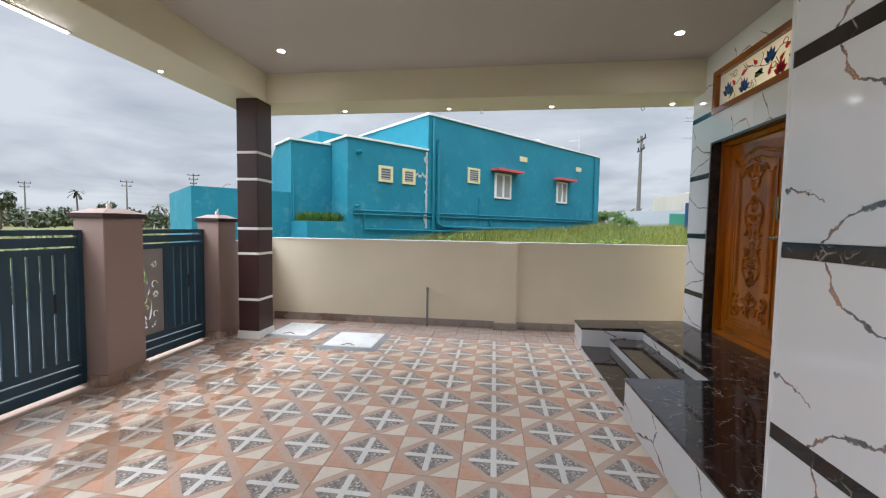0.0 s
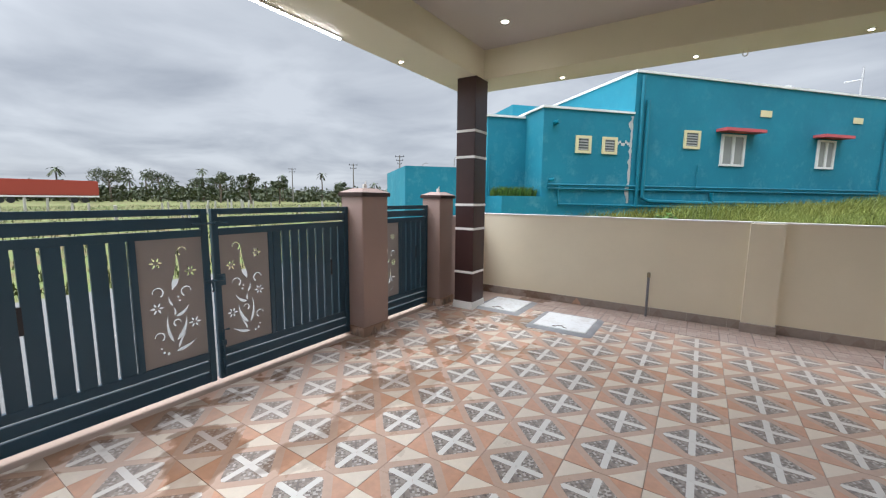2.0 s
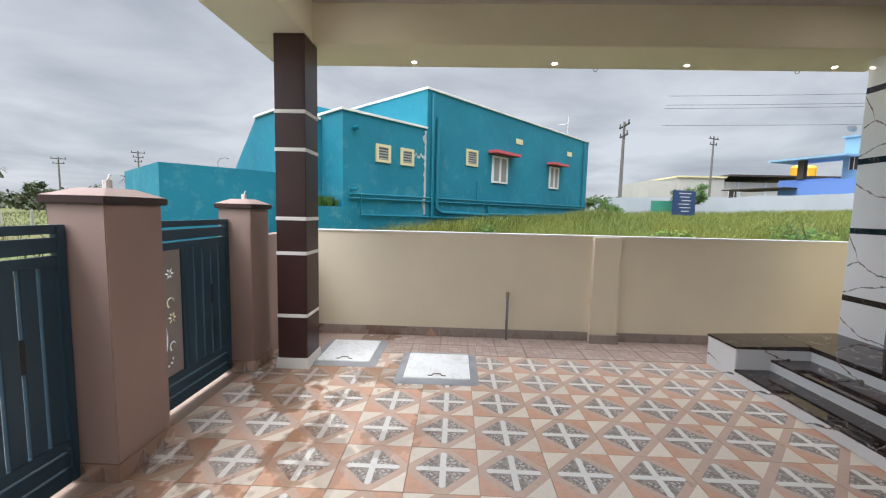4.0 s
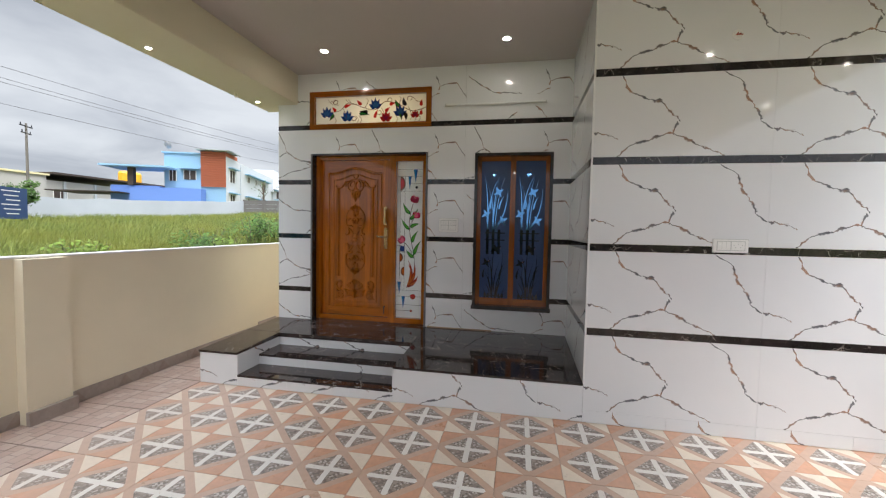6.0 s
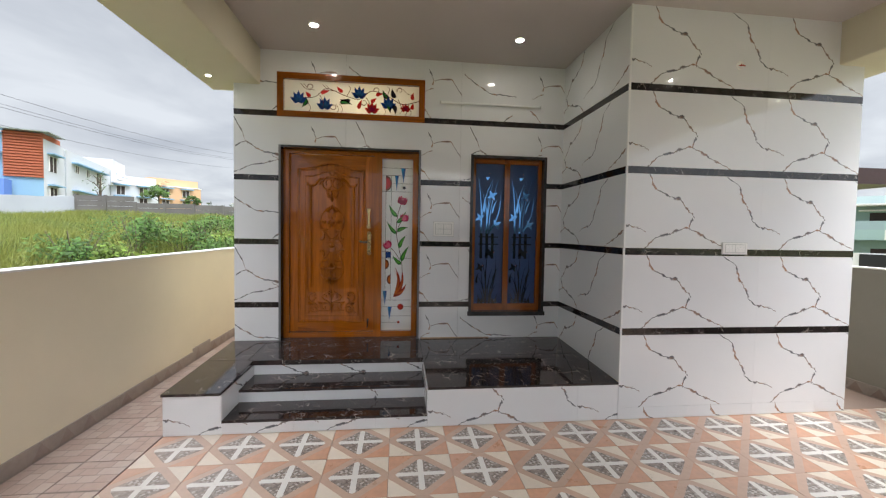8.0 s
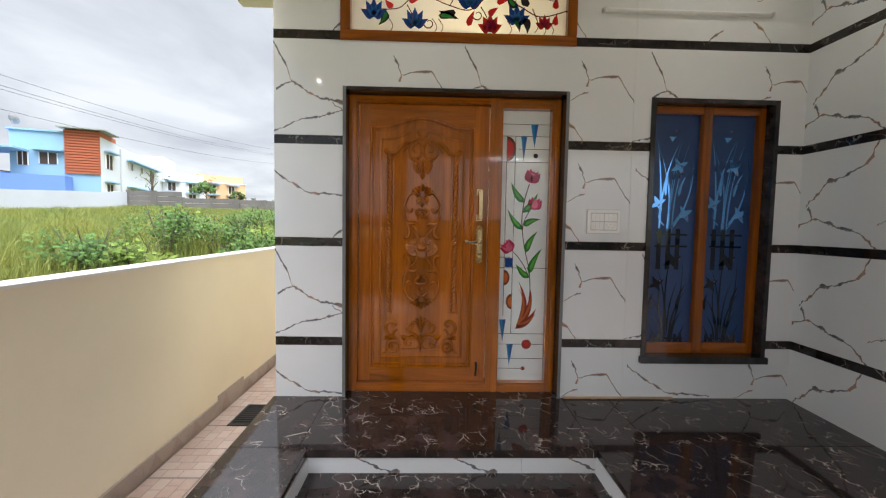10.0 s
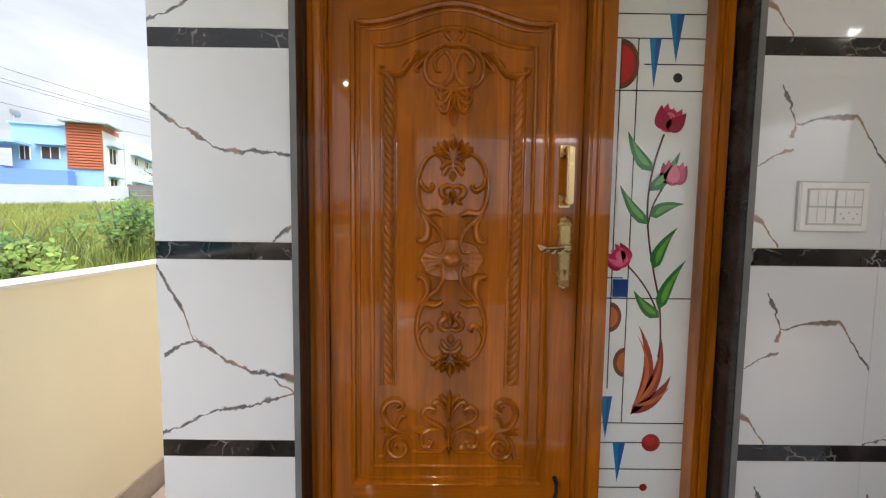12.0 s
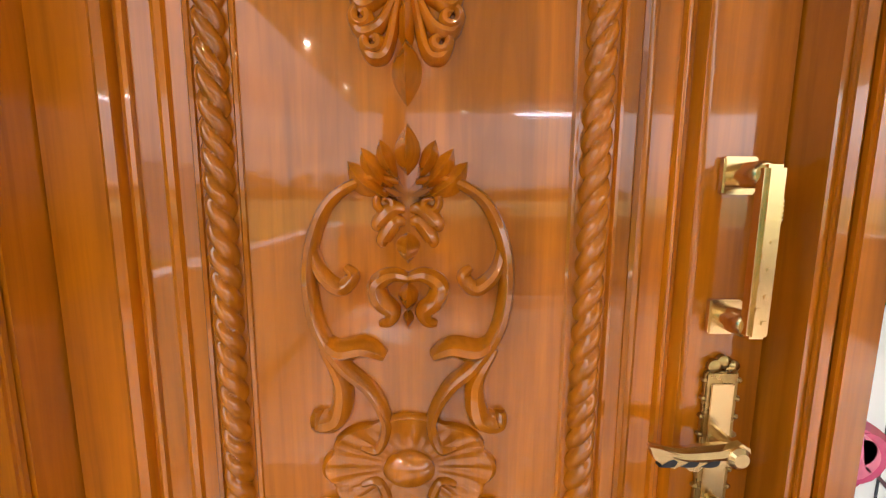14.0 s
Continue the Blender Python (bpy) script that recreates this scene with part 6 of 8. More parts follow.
def gate_leaf(name, ya, yb, panel_at_low, nslats, label, x=GATE_X, pw=0.43, drop=False):
    th = thing(name, label, "gate", (0, 0, 0), 0, "driveway gate")
    top = 1.358
    rails = [(1.314, top), (1.222, 1.296), (SHEET_Z1, 1.208), (0.208, SHEET_Z0), (0.122, 0.194), (0.028, 0.108)]
    for a in (ya, yb - 0.045):
        boxes("gate_post", TEALG, th, (x - 0.02, x + 0.02, a, a + 0.045, 0.028, top), bevel=0.003)
    for a, b in rails:
        boxes("rail", TEALG, th, (x - 0.016, x + 0.016, ya + 0.045, yb - 0.045, a, b), bevel=0.003)
    if panel_at_low:
        p0, p1, s0, s1 = ya + 0.045, ya + 0.045 + pw, ya + 0.045 + pw, yb - 0.045
    else:
        p0, p1, s0, s1 = yb - 0.045 - pw, yb - 0.045, ya + 0.045, yb - 0.045 - pw
    cut_sheet(x + 0.004, p0 + 0.002, p1 - 0.002, SHEET_Z0, SHEET_Z1, panel_at_low, th)
    boxes("stile", TEALG, th, (x - 0.016, x + 0.016, (p1, p0)[not panel_at_low] - 0.02, (p1, p0)[not panel_at_low] + 0.02, SHEET_Z0, SHEET_Z1), bevel=0.003)
    s0, s1 = (s0 + 0.02, s1) if panel_at_low else (s0, s1 - 0.02)
    wd = (s1 - s0) / nslats
    for i in range(nslats):
        boxes("slat", TEALG, th, (x - 0.012, x + 0.012, s0 + i * wd + 0.009, s0 + (i + 1) * wd - 0.009, SHEET_Z0, SHEET_Z1), bevel=0.002)
    k = s0 + (nslats - 2) * wd if panel_at_low else s0 + 3 * wd
    boxes("hinge_plate", DARKM, th, (x - 0.02, x + 0.013, k - 0.012, k + 0.012, 0.68, 0.84), bevel=0.002, label="black steel plate between the slats")
    return th
g1 = gate_leaf("driveway_gate", 1.708, 3.068, True, 9, "blue-grey slatted steel gate leaf with a cut-out flower sheet")
g2 = gate_leaf("driveway_gate", 0.32, 1.678, False, 8, "blue-grey slatted steel gate leaf with a cut-out flower sheet")
g3 = gate_leaf("side_gate", 3.462, 4.515, True, 5, "small blue-grey steel side gate with a cut-out flower sheet", GATE_X - 0.02)
g3["group"] = ""
bm = bmesh.new()
tube(bm, [(GATE_X + 0.035, 1.738, 0.06), (GATE_X + 0.035, 1.738, 0.42), (GATE_X + 0.035, 1.783, 0.42)], 0.009, 8)
box(bm, GATE_X + 0.02, GATE_X + 0.045, 1.723, 1.753, 0.15, 0.19)
box(bm, GATE_X + 0.02, GATE_X + 0.045, 1.723, 1.753, 0.3, 0.34)
part("drop_bolt", bm, TEALG, g1, "steel drop bolt")
bm = bmesh.new()
box(bm, GATE_X + 0.02, GATE_X + 0.03, 1.713, 1.783, 0.77, 0.86, 0.003)
tube(bm, [(GATE_X + 0.04, 1.623, 0.82), (GATE_X + 0.04, 1.763, 0.82)], 0.009, 8)
tube(bm, [(GATE_X + 0.04, 1.673, 0.82), (GATE_X + 0.06, 1.673, 0.76), (GATE_X + 0.05, 1.673, 0.74)], 0.008, 8)
part("slide_bolt", bm, TEALG, g1, "steel slide bolt")
bm = bmesh.new()
tube(bm, [(GATE_X + 0.03, 1.563, 1.25), (GATE_X + 0.03, 1.823, 1.25)], 0.008, 8)
box(bm, GATE_X + 0.018, GATE_X + 0.04, 1.723, 1.763, 1.235, 1.265)
part("top_bolt", bm, TEALG, g1)

# ---- manholes, pipe and drain ----
LID = Nodes("white_concrete_lid")
_p = LID.coord("World")
_a, _b = LID.noise(_p, 5, 5, 0.7), LID.noise(_p, 30, 4, 0.7)
LID.bump(_b, 0.3, 0.004)
LID = LID.done(LID.mix(LID.ramp(LID.math("MULTIPLY", _a, _b), [(0.12, 0.0), (0.26, 1.0)]), (0.68, 0.65, 0.61), (0.86, 0.86, 0.85)), 0.6)
CEMENT = paint("grey_cement", (0.36, 0.36, 0.37), 0.85, 0.2, 40, 0.3, 4)
def manhole(x0, x1, y0, y1):
    cx, cy = (x0 + x1) / 2, (y0 + y1) / 2
    th = thing("manhole", "white concrete manhole lid set in a grey cement rim", "manhole", (cx, cy, 0), 0, "manholes")
    a, b = (x1 - x0) / 2, (y1 - y0) / 2
    bm = bmesh.new()
    def ring(e, z, r):
        pts = []
        for sx, sy, t in ((1, 1, 0), (-1, 1, 90), (-1, -1, 180), (1, -1, 270)):
            for q in range(4):
                ang = radians(t + 30 * q)
                pts.append(bm.verts.new((sx * (a + e - r) + r * math.cos(ang), sy * (b + e - r) + r * math.sin(ang), z)))
        return pts
    rr = [ring(0.075, 0.0, 0.05), ring(0.05, 0.016, 0.05), ring(0.004, 0.02, 0.03), ring(0.002, 0.012, 0.03)]
    for p, q in zip(rr, rr[1:]):
        for i in range(len(p)):
            bm.faces.new((p[i], p[(i + 1) % len(p)], q[(i + 1) % len(p)], q[i]))
    bm.faces.new(rr[-1])
    part("rim", bm, CEMENT, th, "trowelled grey cement rim", smooth=True)
    bm = bmesh.new()
    box(bm, -a, a, -b, b, 0.0125, 0.026, 0.004)
    part("lid", bm, LID, th, "rough white lid")
    bm = bmesh.new()
    tube(bm, [(-0.08, -b + 0.05, 0.027), (-0.045, -b + 0.05, 0.03), (-0.03, -b + 0.08, 0.034), (0.03, -b + 0.08, 0.034), (0.045, -b + 0.05, 0.03), (0.08, -b + 0.05, 0.027)], 0.005, 6)
    part("lift_ring", bm, flat("rusty_steel", (0.25, 0.2, 0.17), 0.6, 0.6), th, smooth=True)
manhole(-1.955, -1.368, 4.465, 5.06)
manhole(-2.83, -2.322, 4.79, 5.395)
pipe = thing("water_pipe", "grey PVC water pipe standing up by the wall", "pipe", (-0.912, 5.655, 0))
bm = bmesh.new()
tube(bm, [(0, 0, 0), (0, 0, 0.54)], 0.015, 12)
part("pipe", bm, flat("grey_pvc", (0.2, 0.2, 0.21), 0.45), pipe, smooth=True)
bm = bmesh.new()
lathe(bm, [(0.02, 0.5), (0.02, 0.545), (0.017, 0.56), (0.012, 0.563)], (0, 0, 0), 12)
part("end_cap", bm, flat("brass_thread", (0.35, 0.28, 0.18), 0.4, 0.7), pipe, smooth=True)
drain = thing("drain_grate", "black slotted drain grate in the passage floor", "drain", (2.72, 5.42, 0))
boxes("frame", DARKM, drain, (-0.17, 0.17, -0.15, -0.13, 0, 0.008), (-0.17, 0.17, 0.13, 0.15, 0, 0.008), (-0.17, -0.15, -0.13, 0.13, 0, 0.008), (0.15, 0.17, -0.13, 0.13, 0, 0.008))
# Flat black sheet in place of the shade down inside the drain.
boxes("well", flat("drain_shade_black", (0.01, 0.01, 0.01), 0.8), drain, (-0.15, 0.15, -0.13, 0.13, 0, 0.002))
for i in range(9):
    boxes("bar", DARKM, drain, (-0.15 + 0.0345 * i - 0.006 + 0.01, -0.15 + 0.0345 * i + 0.012, -0.13, 0.13, 0.002, 0.007))
# sunshade over a side window
boxes("sunshade", MAROON, None, (1.12, 2.7, -1.06, ROOM_Y0 - 0.012, 1.99, 2.13))
tagged(bpy.data.objects["sunshade"], "dark maroon concrete sunshade on the side wall", "sunshade", "", "structure")

# ---- road ----
bm = bmesh.new()
box(bm, -8.2, -3.6, -60, 60, -0.2, -0.03)
setting("road", bm, paint("pale_concrete_road", (0.15, 0.148, 0.142), 0.85, 0.15, 20, 0.2, 0.8), "pale concrete lane in front of the gates", "road")

# ---- blue house to the north ----
TURQ = Nodes("weathered_turquoise_paint")
_p = TURQ.coord("World")
_a, _b, _c = TURQ.noise(_p, 0.6, 5, 0.6), TURQ.noise(_p, 2.2, 6, 0.7), TURQ.noise(_p, 18, 4, 0.7)
_col = TURQ.mix(TURQ.ramp(_a, [(0.3, 0.0), (0.7, 1.0)]), (0.004, 0.165, 0.24), (0.009, 0.215, 0.3))
_x, _y, _z = TURQ.sep(_p)
_low = TURQ.math("MULTIPLY", TURQ.ramp(TURQ.math("DIVIDE", _z, 6.0), [(0.15, 1.0), (0.7, 0.25)]), TURQ.ramp(_b, [(0.52, 0.0), (0.72, 1.0)]))
_col = TURQ.mix(TURQ.math("MULTIPLY", _low, 0.5), _col, (0.16, 0.38, 0.42))
TURQ.bump(_c, 0.15, 0.01)
TURQ = TURQ.done(_col, 0.75)
PIPEB = flat("turquoise_pipe", (0.006, 0.17, 0.24), 0.4)
CREAMF = flat("cream_window_frame", (0.7, 0.62, 0.36), 0.6)
PINK = flat("pink_sunshade", (0.55, 0.1, 0.11), 0.7)
WGLASS = flat("dark_window_glass", (0.12, 0.13, 0.13), 0.12)
O, DIR, NRM = Vector((-2.655, 15.74, 0)), Vector((0.663, 0.749, 0)), Vector((0.749, -0.663, 0))
MB = Matrix.Translation(O) @ Matrix((DIR, -NRM, (0, 0, 1))).transposed().to_4x4()   # x along the front, y to the back
house = new("blue_house")
house.matrix_basis = MB
tagged(house, "weathered turquoise house with white roof edges and red sunshades", "house")
boxes("wall", TURQ, house, (0, 13.7, 0, 8.5, 0, 5.82))
boxes("wall", TURQ, house, (-3.5, -0.002, 0.004, 6.0, 0, 4.42))
bm = bmesh.new()
ends = [[bm.verts.new((a, b, c)) for b, c in ((1.23, 0), (1.23, 4.28), (2.7, 4.28), (4.95, 2.5), (4.95, 0))] for a in (-4.96, -3.502)]
bm.faces.new(ends[0])
bm.faces.new(ends[1][::-1])
for a in range(5):
    bm.faces.new((ends[0][a], ends[1][a], ends[1][(a + 1) % 5], ends[0][(a + 1) % 5]))
bmesh.ops.recalc_face_normals(bm, faces=bm.faces[:])
part("wall", bm, TURQ, house, "turquoise stair wall with a sloping back")
boxes("ledge", TURQ, house, (-4.96, -3.35, -0.12, 1.228, 0, 1.55), label="low stained turquoise ledge")
boxes("yard_wall", TURQ, house, (-7.85, -4.962, 1.3, 1.5, 0, 2.52), label="turquoise yard wall")
boxes("yard_wall", TURQ, house, (-7.85, -7.65, 1.5, 6.0, 0, 2.52))
for b in ((-0.05, 13.78, -0.06, 8.55, 5.82, 5.9), (-3.56, 0.0, -0.05, 6.05, 4.42, 4.49), (-5.02, -3.56, 1.17, 2.72, 4.28, 4.35)):
    boxes("roof_edge", WHITEP, house, b, label="white painted roof edge")
boxes("stair_head", TURQ, house, (-3.0, -1.2, 3.5, 5.5, 4.49, 5.3))
rp_ = random.Random(12)
bm = bmesh.new()
zs = [1.35 + 0.12 * i for i in range(26)]
edge = [(-0.04 + 0.03 * rp_.random(), z) for z in zs] + [(-0.1 - 0.12 * rp_.random() ** 2, z) for z in zs[::-1]]
rows = len(zs)
for i in range(rows - 1):
    (r0, z0), (r1, z1), (l1, _), (l0, _) = edge[i], edge[i + 1], edge[-2 - i], edge[-1 - i]
    bm.faces.new([bm.verts.new((a, -0.006, b)) for a, b in ((l0, z0), (r0, z0), (r1, z1), (l1, z1))])
for i in range(7):
    a0, a1 = -0.64 + 0.08 * i, -0.56 + 0.08 * i
    c = 3.42 + 0.05 * math.sin(i * 1.9)
    bm.faces.new([bm.verts.new((a, -0.006, b)) for a, b in ((a0, c - 0.05 - 0.03 * rp_.random()), (a1, c - 0.05), (a1, c + 0.04), (a0, c + 0.03 + 0.04 * rp_.random()))])
bmesh.ops.solidify(bm, geom=bm.faces[:], thickness=0.006)
part("plaster_patch", bm, WHITEP, house, "ragged pale strip where the paint has peeled")
for s, z, w, h in ((-2.29, 3.6, 0.6, 0.58), (-1.25, 3.6, 0.6, 0.58), (2.2, 4.01, 0.74, 0.66)):
    win = boxes("vent_window", CREAMF, house, (s, s + w, -0.05, 0.0, z - h, z - h + 0.09), (s, s + w, -0.05, 0.0, z - 0.09, z), (s, s + 0.1, -0.05, 0.0, z - h + 0.09, z - 0.09), (s + w - 0.1, s + w, -0.05, 0.0, z - h + 0.09, z - 0.09), label="cream framed louvred vent window")
    boxes("recess", WGLASS, win, (s + 0.1, s + w - 0.1, -0.012, 0.002, z - h + 0.09, z - 0.09))
    for i in range(5):
        boxes("louvre", flat("grey_louvre", (0.4, 0.4, 0.38), 0.4), win, (s + 0.12, s + w - 0.12, -0.045, -0.014, z - h + 0.11 + i * 0.09, z - h + 0.15 + i * 0.09))
for s0, s1, z0, z1, a, b in ((3.95, 5.12, 2.78, 3.96, 3.68, 5.6), (9.0, 10.02, 2.82, 3.98, 8.72, 10.4)):
    win = boxes("window", WHITEP, house, (s0, s1, -0.06, 0, z0, z0 + 0.08), (s0, s1, -0.06, 0, z1 - 0.08, z1), (s0, s0 + 0.1, -0.06, 0, z0 + 0.08, z1 - 0.08), (s1 - 0.1, s1, -0.06, 0, z0 + 0.08, z1 - 0.08), ((s0 + s1) / 2 - 0.06, (s0 + s1) / 2 + 0.06, -0.06, 0, z0 + 0.08, z1 - 0.08), label="white framed window")
    boxes("pane", flat("milky_window", (0.3, 0.3, 0.28), 0.25), win, (s0 + 0.1, s1 - 0.1, -0.02, 0.003, z0 + 0.08, z1 - 0.08))
    boxes("sunshade", PINK, house, (a, b, -0.45, 0.0, z1 + 0.06, z1 + 0.17), label="red painted sunshade")
for s, z in ((5.77, 4.82), (10.93, 4.86)):
    boxes("vent_block", CREAMF, house, (s, s + 0.56, -0.03, 0, z - 0.12, z + 0.12), label="pale yellow vent block")
def bpipe(pts, r):
    bm = bmesh.new()
    tube(bm, pts, r, 8)
    part("pipe", bm, PIPEB, house, smooth=True)
for pts, r in (([(0.22, -0.1, 5.7), (0.22, -0.1, 1.25), (3.2, -0.1, 1.2)], 0.06), ([(0.45, -0.12, 4.9), (0.45, -0.12, 1.55), (0.7, -0.12, 1.42), (3.6, -0.12, 1.36), (3.6, -0.12, 1.75)], 0.07), ([(-3.3, -0.07, 1.95), (13.5, -0.07, 1.95)], 0.035), ([(-3.3, -0.07, 1.82), (13.5, -0.07, 1.82)], 0.03),
               ([(-2.9, -0.07, 1.95), (-2.9, -0.07, 1.3), (0.2, -0.07, 1.25)], 0.035), ([(3.75, -0.07, 1.4), (13.4, -0.07, 1.35)], 0.05), ([(2.9, -0.06, 2.75), (2.9, -0.06, 1.95)], 0.02), ([(13.0, -0.08, 5.75), (13.0, -0.08, 1.9)], 0.05), ([(-4.9, 1.15, 3.0), (-4.9, 1.15, 1.6)], 0.03),
               ([(-3.1, 0.0, 3.95), (-3.1, -0.3, 3.95)], 0.07), ([(-3.2, 0.0, 2.1), (-3.2, -0.35, 2.1)], 0.05)):
    bpipe(pts, r)
tank = thing("roof_water_tank", "white plastic water tank on the roof", "water tank", MB @ Vector((11.2, 3.0, 5.9)))
bm = bmesh.new()
lathe(bm, [(0.6, 0), (0.65, 0.1), (0.65, 0.75), (0.5, 0.95), (0.2, 1.02), (0.2, 1.12), (0.05, 1.14)], (0, 0, 0), 18)
part("body", bm, WHITEP, tank, smooth=True)
mast = thing("roof_antenna", "thin grey antenna mast on the roof", "antenna", MB @ Vector((12.9, 1.0, 5.9)))
bm = bmesh.new()
tube(bm, [(0, 0, 0), (0, 0, 1.6)], 0.04, 6)
tube(bm, [(-0.6, 0, 1.0), (0, 0, 1.05)], 0.025, 6)
part("mast", bm, flat("galvanised_steel", (0.5, 0.5, 0.5), 0.4, 0.6), mast)

# ---- power poles and lines ----
CONC = flat("grey_concrete_pole", (0.15, 0.135, 0.12), 0.8)
def pole(x, y, h, arms, kind="power_pole", lamp=False):
    th = thing(kind, "weathered concrete power pole with steel cross arms" if not lamp else "grey street lamp post with a curved arm", "pole", (x, y, land(x, y)), random.Random(int(x * 7 + y)).uniform(0, 90), "power poles" if not lamp else "street lamps")
    bm = bmesh.new()
    tube(bm, [(0, 0, -0.3), (0, 0, h)], [0.16 if not lamp else 0.07, 0.09 if not lamp else 0.05], 8)
    part("post", bm, CONC, th)
    for i in range(arms):
        bm = bmesh.new()
        z = h - 0.3 - 0.7 * i
        box(bm, -0.9 + 0.2 * i, 0.9 - 0.2 * i, -0.05, 0.05, z - 0.05, z + 0.05)
        for s in (-0.8 + 0.2 * i, 0.0, 0.8 - 0.2 * i):
            tube(bm, [(s, 0, z), (s, 0, z + 0.28)], 0.045, 6)
        part("cross_arm", bm, DARKM, th)
    if lamp:
        bm = bmesh.new()
        tube(bm, [(0, 0, h - 0.1), (0.3, 0, h + 0.4), (1.0, 0, h + 0.6), (1.6, 0, h + 0.5)], 0.05, 6)
        part("arm", bm, CONC, th)
    return th
pole(10.44, 30.8, 6.9, 2)
for x, y, h, a in ((-62, 60, 8.5, 2), (-52, 63, 10, 3), (-46, 70, 8, 1), (-85, 62, 8.5, 2), (-58, 88, 9, 1), (30, 52, 9, 2), (60, -70, 9, 2), (40, -44, 8, 2)):
    pole(x, y, h, a)
pole(-56, 76, 9, 0, "street_lamp", True)
pole(-41, 66, 9, 0, "street_lamp", True)
bm = bmesh.new()
for k, (z0, z1) in enumerate(((12.6, 13.4), (12.0, 12.7), (11.8, 12.5), (10.6, 11.2))):
    a, b = Vector((14, 32 + k * 0.2, z0 - 2.2)), Vector((80, 27 - k * 0.2, z1 + 2.0))
    tube(bm, [a.lerp(b, i / 20) - Vector((0, 0, 1.6 * math.sin(math.pi * i / 20))) for i in range(21)], 0.013, 4)
tagged(part("power_line", bm, flat("black_cable", (0.02, 0.02, 0.02), 0.6)), "thin black overhead power cables", "cable", "", "stuff")

# ---- boundary walls and houses to the east ----
PALE = paint("pale_blue_white_wall", (0.47, 0.5, 0.54), 0.8, 0.1, 10, 0.1, 0.3)
bm = bmesh.new()
n = 24
for i in range(n):
    x0, x1 = 8 + 26 * i / n, 8 + 26 * (i + 1) / n
    h0, h1 = land(x0, 29.8) + 1.5, land(x1, 29.8) + 1.5
    vs = [bm.verts.new(v) for v in ((x0, 30, -1), (x1, 30, -1), (x1, 30, h1), (x0, 30, h0), (x0, 30.2, -1), (x1, 30.2, -1), (x1, 30.2, h1), (x0, 30.2, h0))]
    for f in ((0, 1, 2, 3), (5, 4, 7, 6), (3, 2, 6, 7)):
        bm.faces.new([vs[k] for k in f])
setting("boundary_wall_far", bm, PALE, "long pale painted wall beyond the grass", "wall")
SLABW = paint("grey_slab_wall", (0.17, 0.16, 0.15), 0.9, 0.25, 8, 0.3, 0.6)
slabwall = thing("slab_wall", "grey precast concrete slab wall with posts", "wall", kind="structure")
for i in range(12):
    y1 = 30 - 2.3 * i
    top = land(33.8, y1 - 1) + (1.65 if i < 2 else 1.2)
    for j in range(5):
        boxes("slab", SLABW, slabwall, (34.0, 34.08, y1 - 2.2, y1 - 0.1, top - 0.42 * (j + 1) + 0.02, top - 0.42 * j))
    boxes("post", SLABW, slabwall, (33.95, 34.13, y1 - 0.1, y1 + 0.1, 0, top + 0.08))

SKYB, MIDB, WHT, ORG, DKB = (flat(n, c, 0.75) for n, c in (("sky_blue_house_paint", (0.24, 0.41, 0.58)), ("bright_blue_house_paint", (0.13, 0.24, 0.6)), ("white_house_paint", (0.55, 0.57, 0.6)), ("terracotta_cladding", (0.42, 0.12, 0.06)), ("dark_window", (0.05, 0.035, 0.03))))
def far_window(parent, x, y, z, w, h, shade=True, sm=None):
    win = boxes("window", DKB, parent, (x, x + w, y - 0.04, y + 0.02, z, z + h), label="dark brown window")
    for xa, xb in ((x - 0.06, x), (x + w, x + w + 0.06), (x + w / 2 - 0.03, x + w / 2 + 0.03)):
        boxes("frame_bar", WHITEP, win, (xa, xb, y - 0.08, y + 0.02, z, z + h))
    if shade:
        boxes("sunshade", sm or SKYB, parent, (x - 0.4, x + w + 0.6, y - 0.6, y, z + h + 0.15, z + h + 0.3))
OFFW = paint("weathered_off_white_wall", (0.47, 0.45, 0.42), 0.85, 0.12, 4, 0.1, 0.2)
blue2 = thing("two_storey_house", "two storey blue and white house with a terracotta slatted screen", "house", (40.9, 37.8, 0), -70)
boxes("wall", SKYB, blue2, (-6.9, -2.8, 0.02, 8, 0, 10.0))
boxes("wall", SKYB, blue2, (-2.8, -0.004, 0.03, 4, 0, 6.1))
boxes("wall", WHT, blue2, (-6.5, 0, 4.0, 31, 0, 9.8))
boxes("wall", WHT, blue2, (-5.5, -0.4, 24, 30.8, 9.8, 11.6), label="white stair tower")
boxes("wall", MIDB, blue2, (-9.8, -2.2, -1.6, -0.2, 0, 5.7), label="bright blue lower wing")
boxes("wall", MIDB, blue2, (-12.0, -6.92, -1.2, 6.0, 0, 5.9))
boxes("parapet", SKYB, blue2, (-7.1, -2.8, -0.15, 8.1, 10.0, 10.16))
boxes("screen_back", ORG, blue2, (-2.8, -0.003, 0.02, 4, 6.1, 10.4))
for i in range(16):
    boxes("slat", ORG, blue2, (-2.8, 0.02, -0.16, 0.02, 6.12 + i * 0.268, 6.28 + i * 0.268))
boxes("wall", WHT, blue2, (0.0, 0.012, 0.0, 4.0, 0, 9.9))
boxes("screen_roof", flat("grey_roof_sheet", (0.25, 0.28, 0.26), 0.5), blue2, (-3.1, 0.7, -0.8, 3.0, 10.42, 10.52))
boxes("canopy", SKYB, blue2, (-12.5, -5.5, -2.4, 2.0, 7.95, 8.15), label="pale blue porch canopy")
boxes("canopy_post", DKB, blue2, (-10.0, -9.4, -1.6, -1.0, 5.9, 7.95))
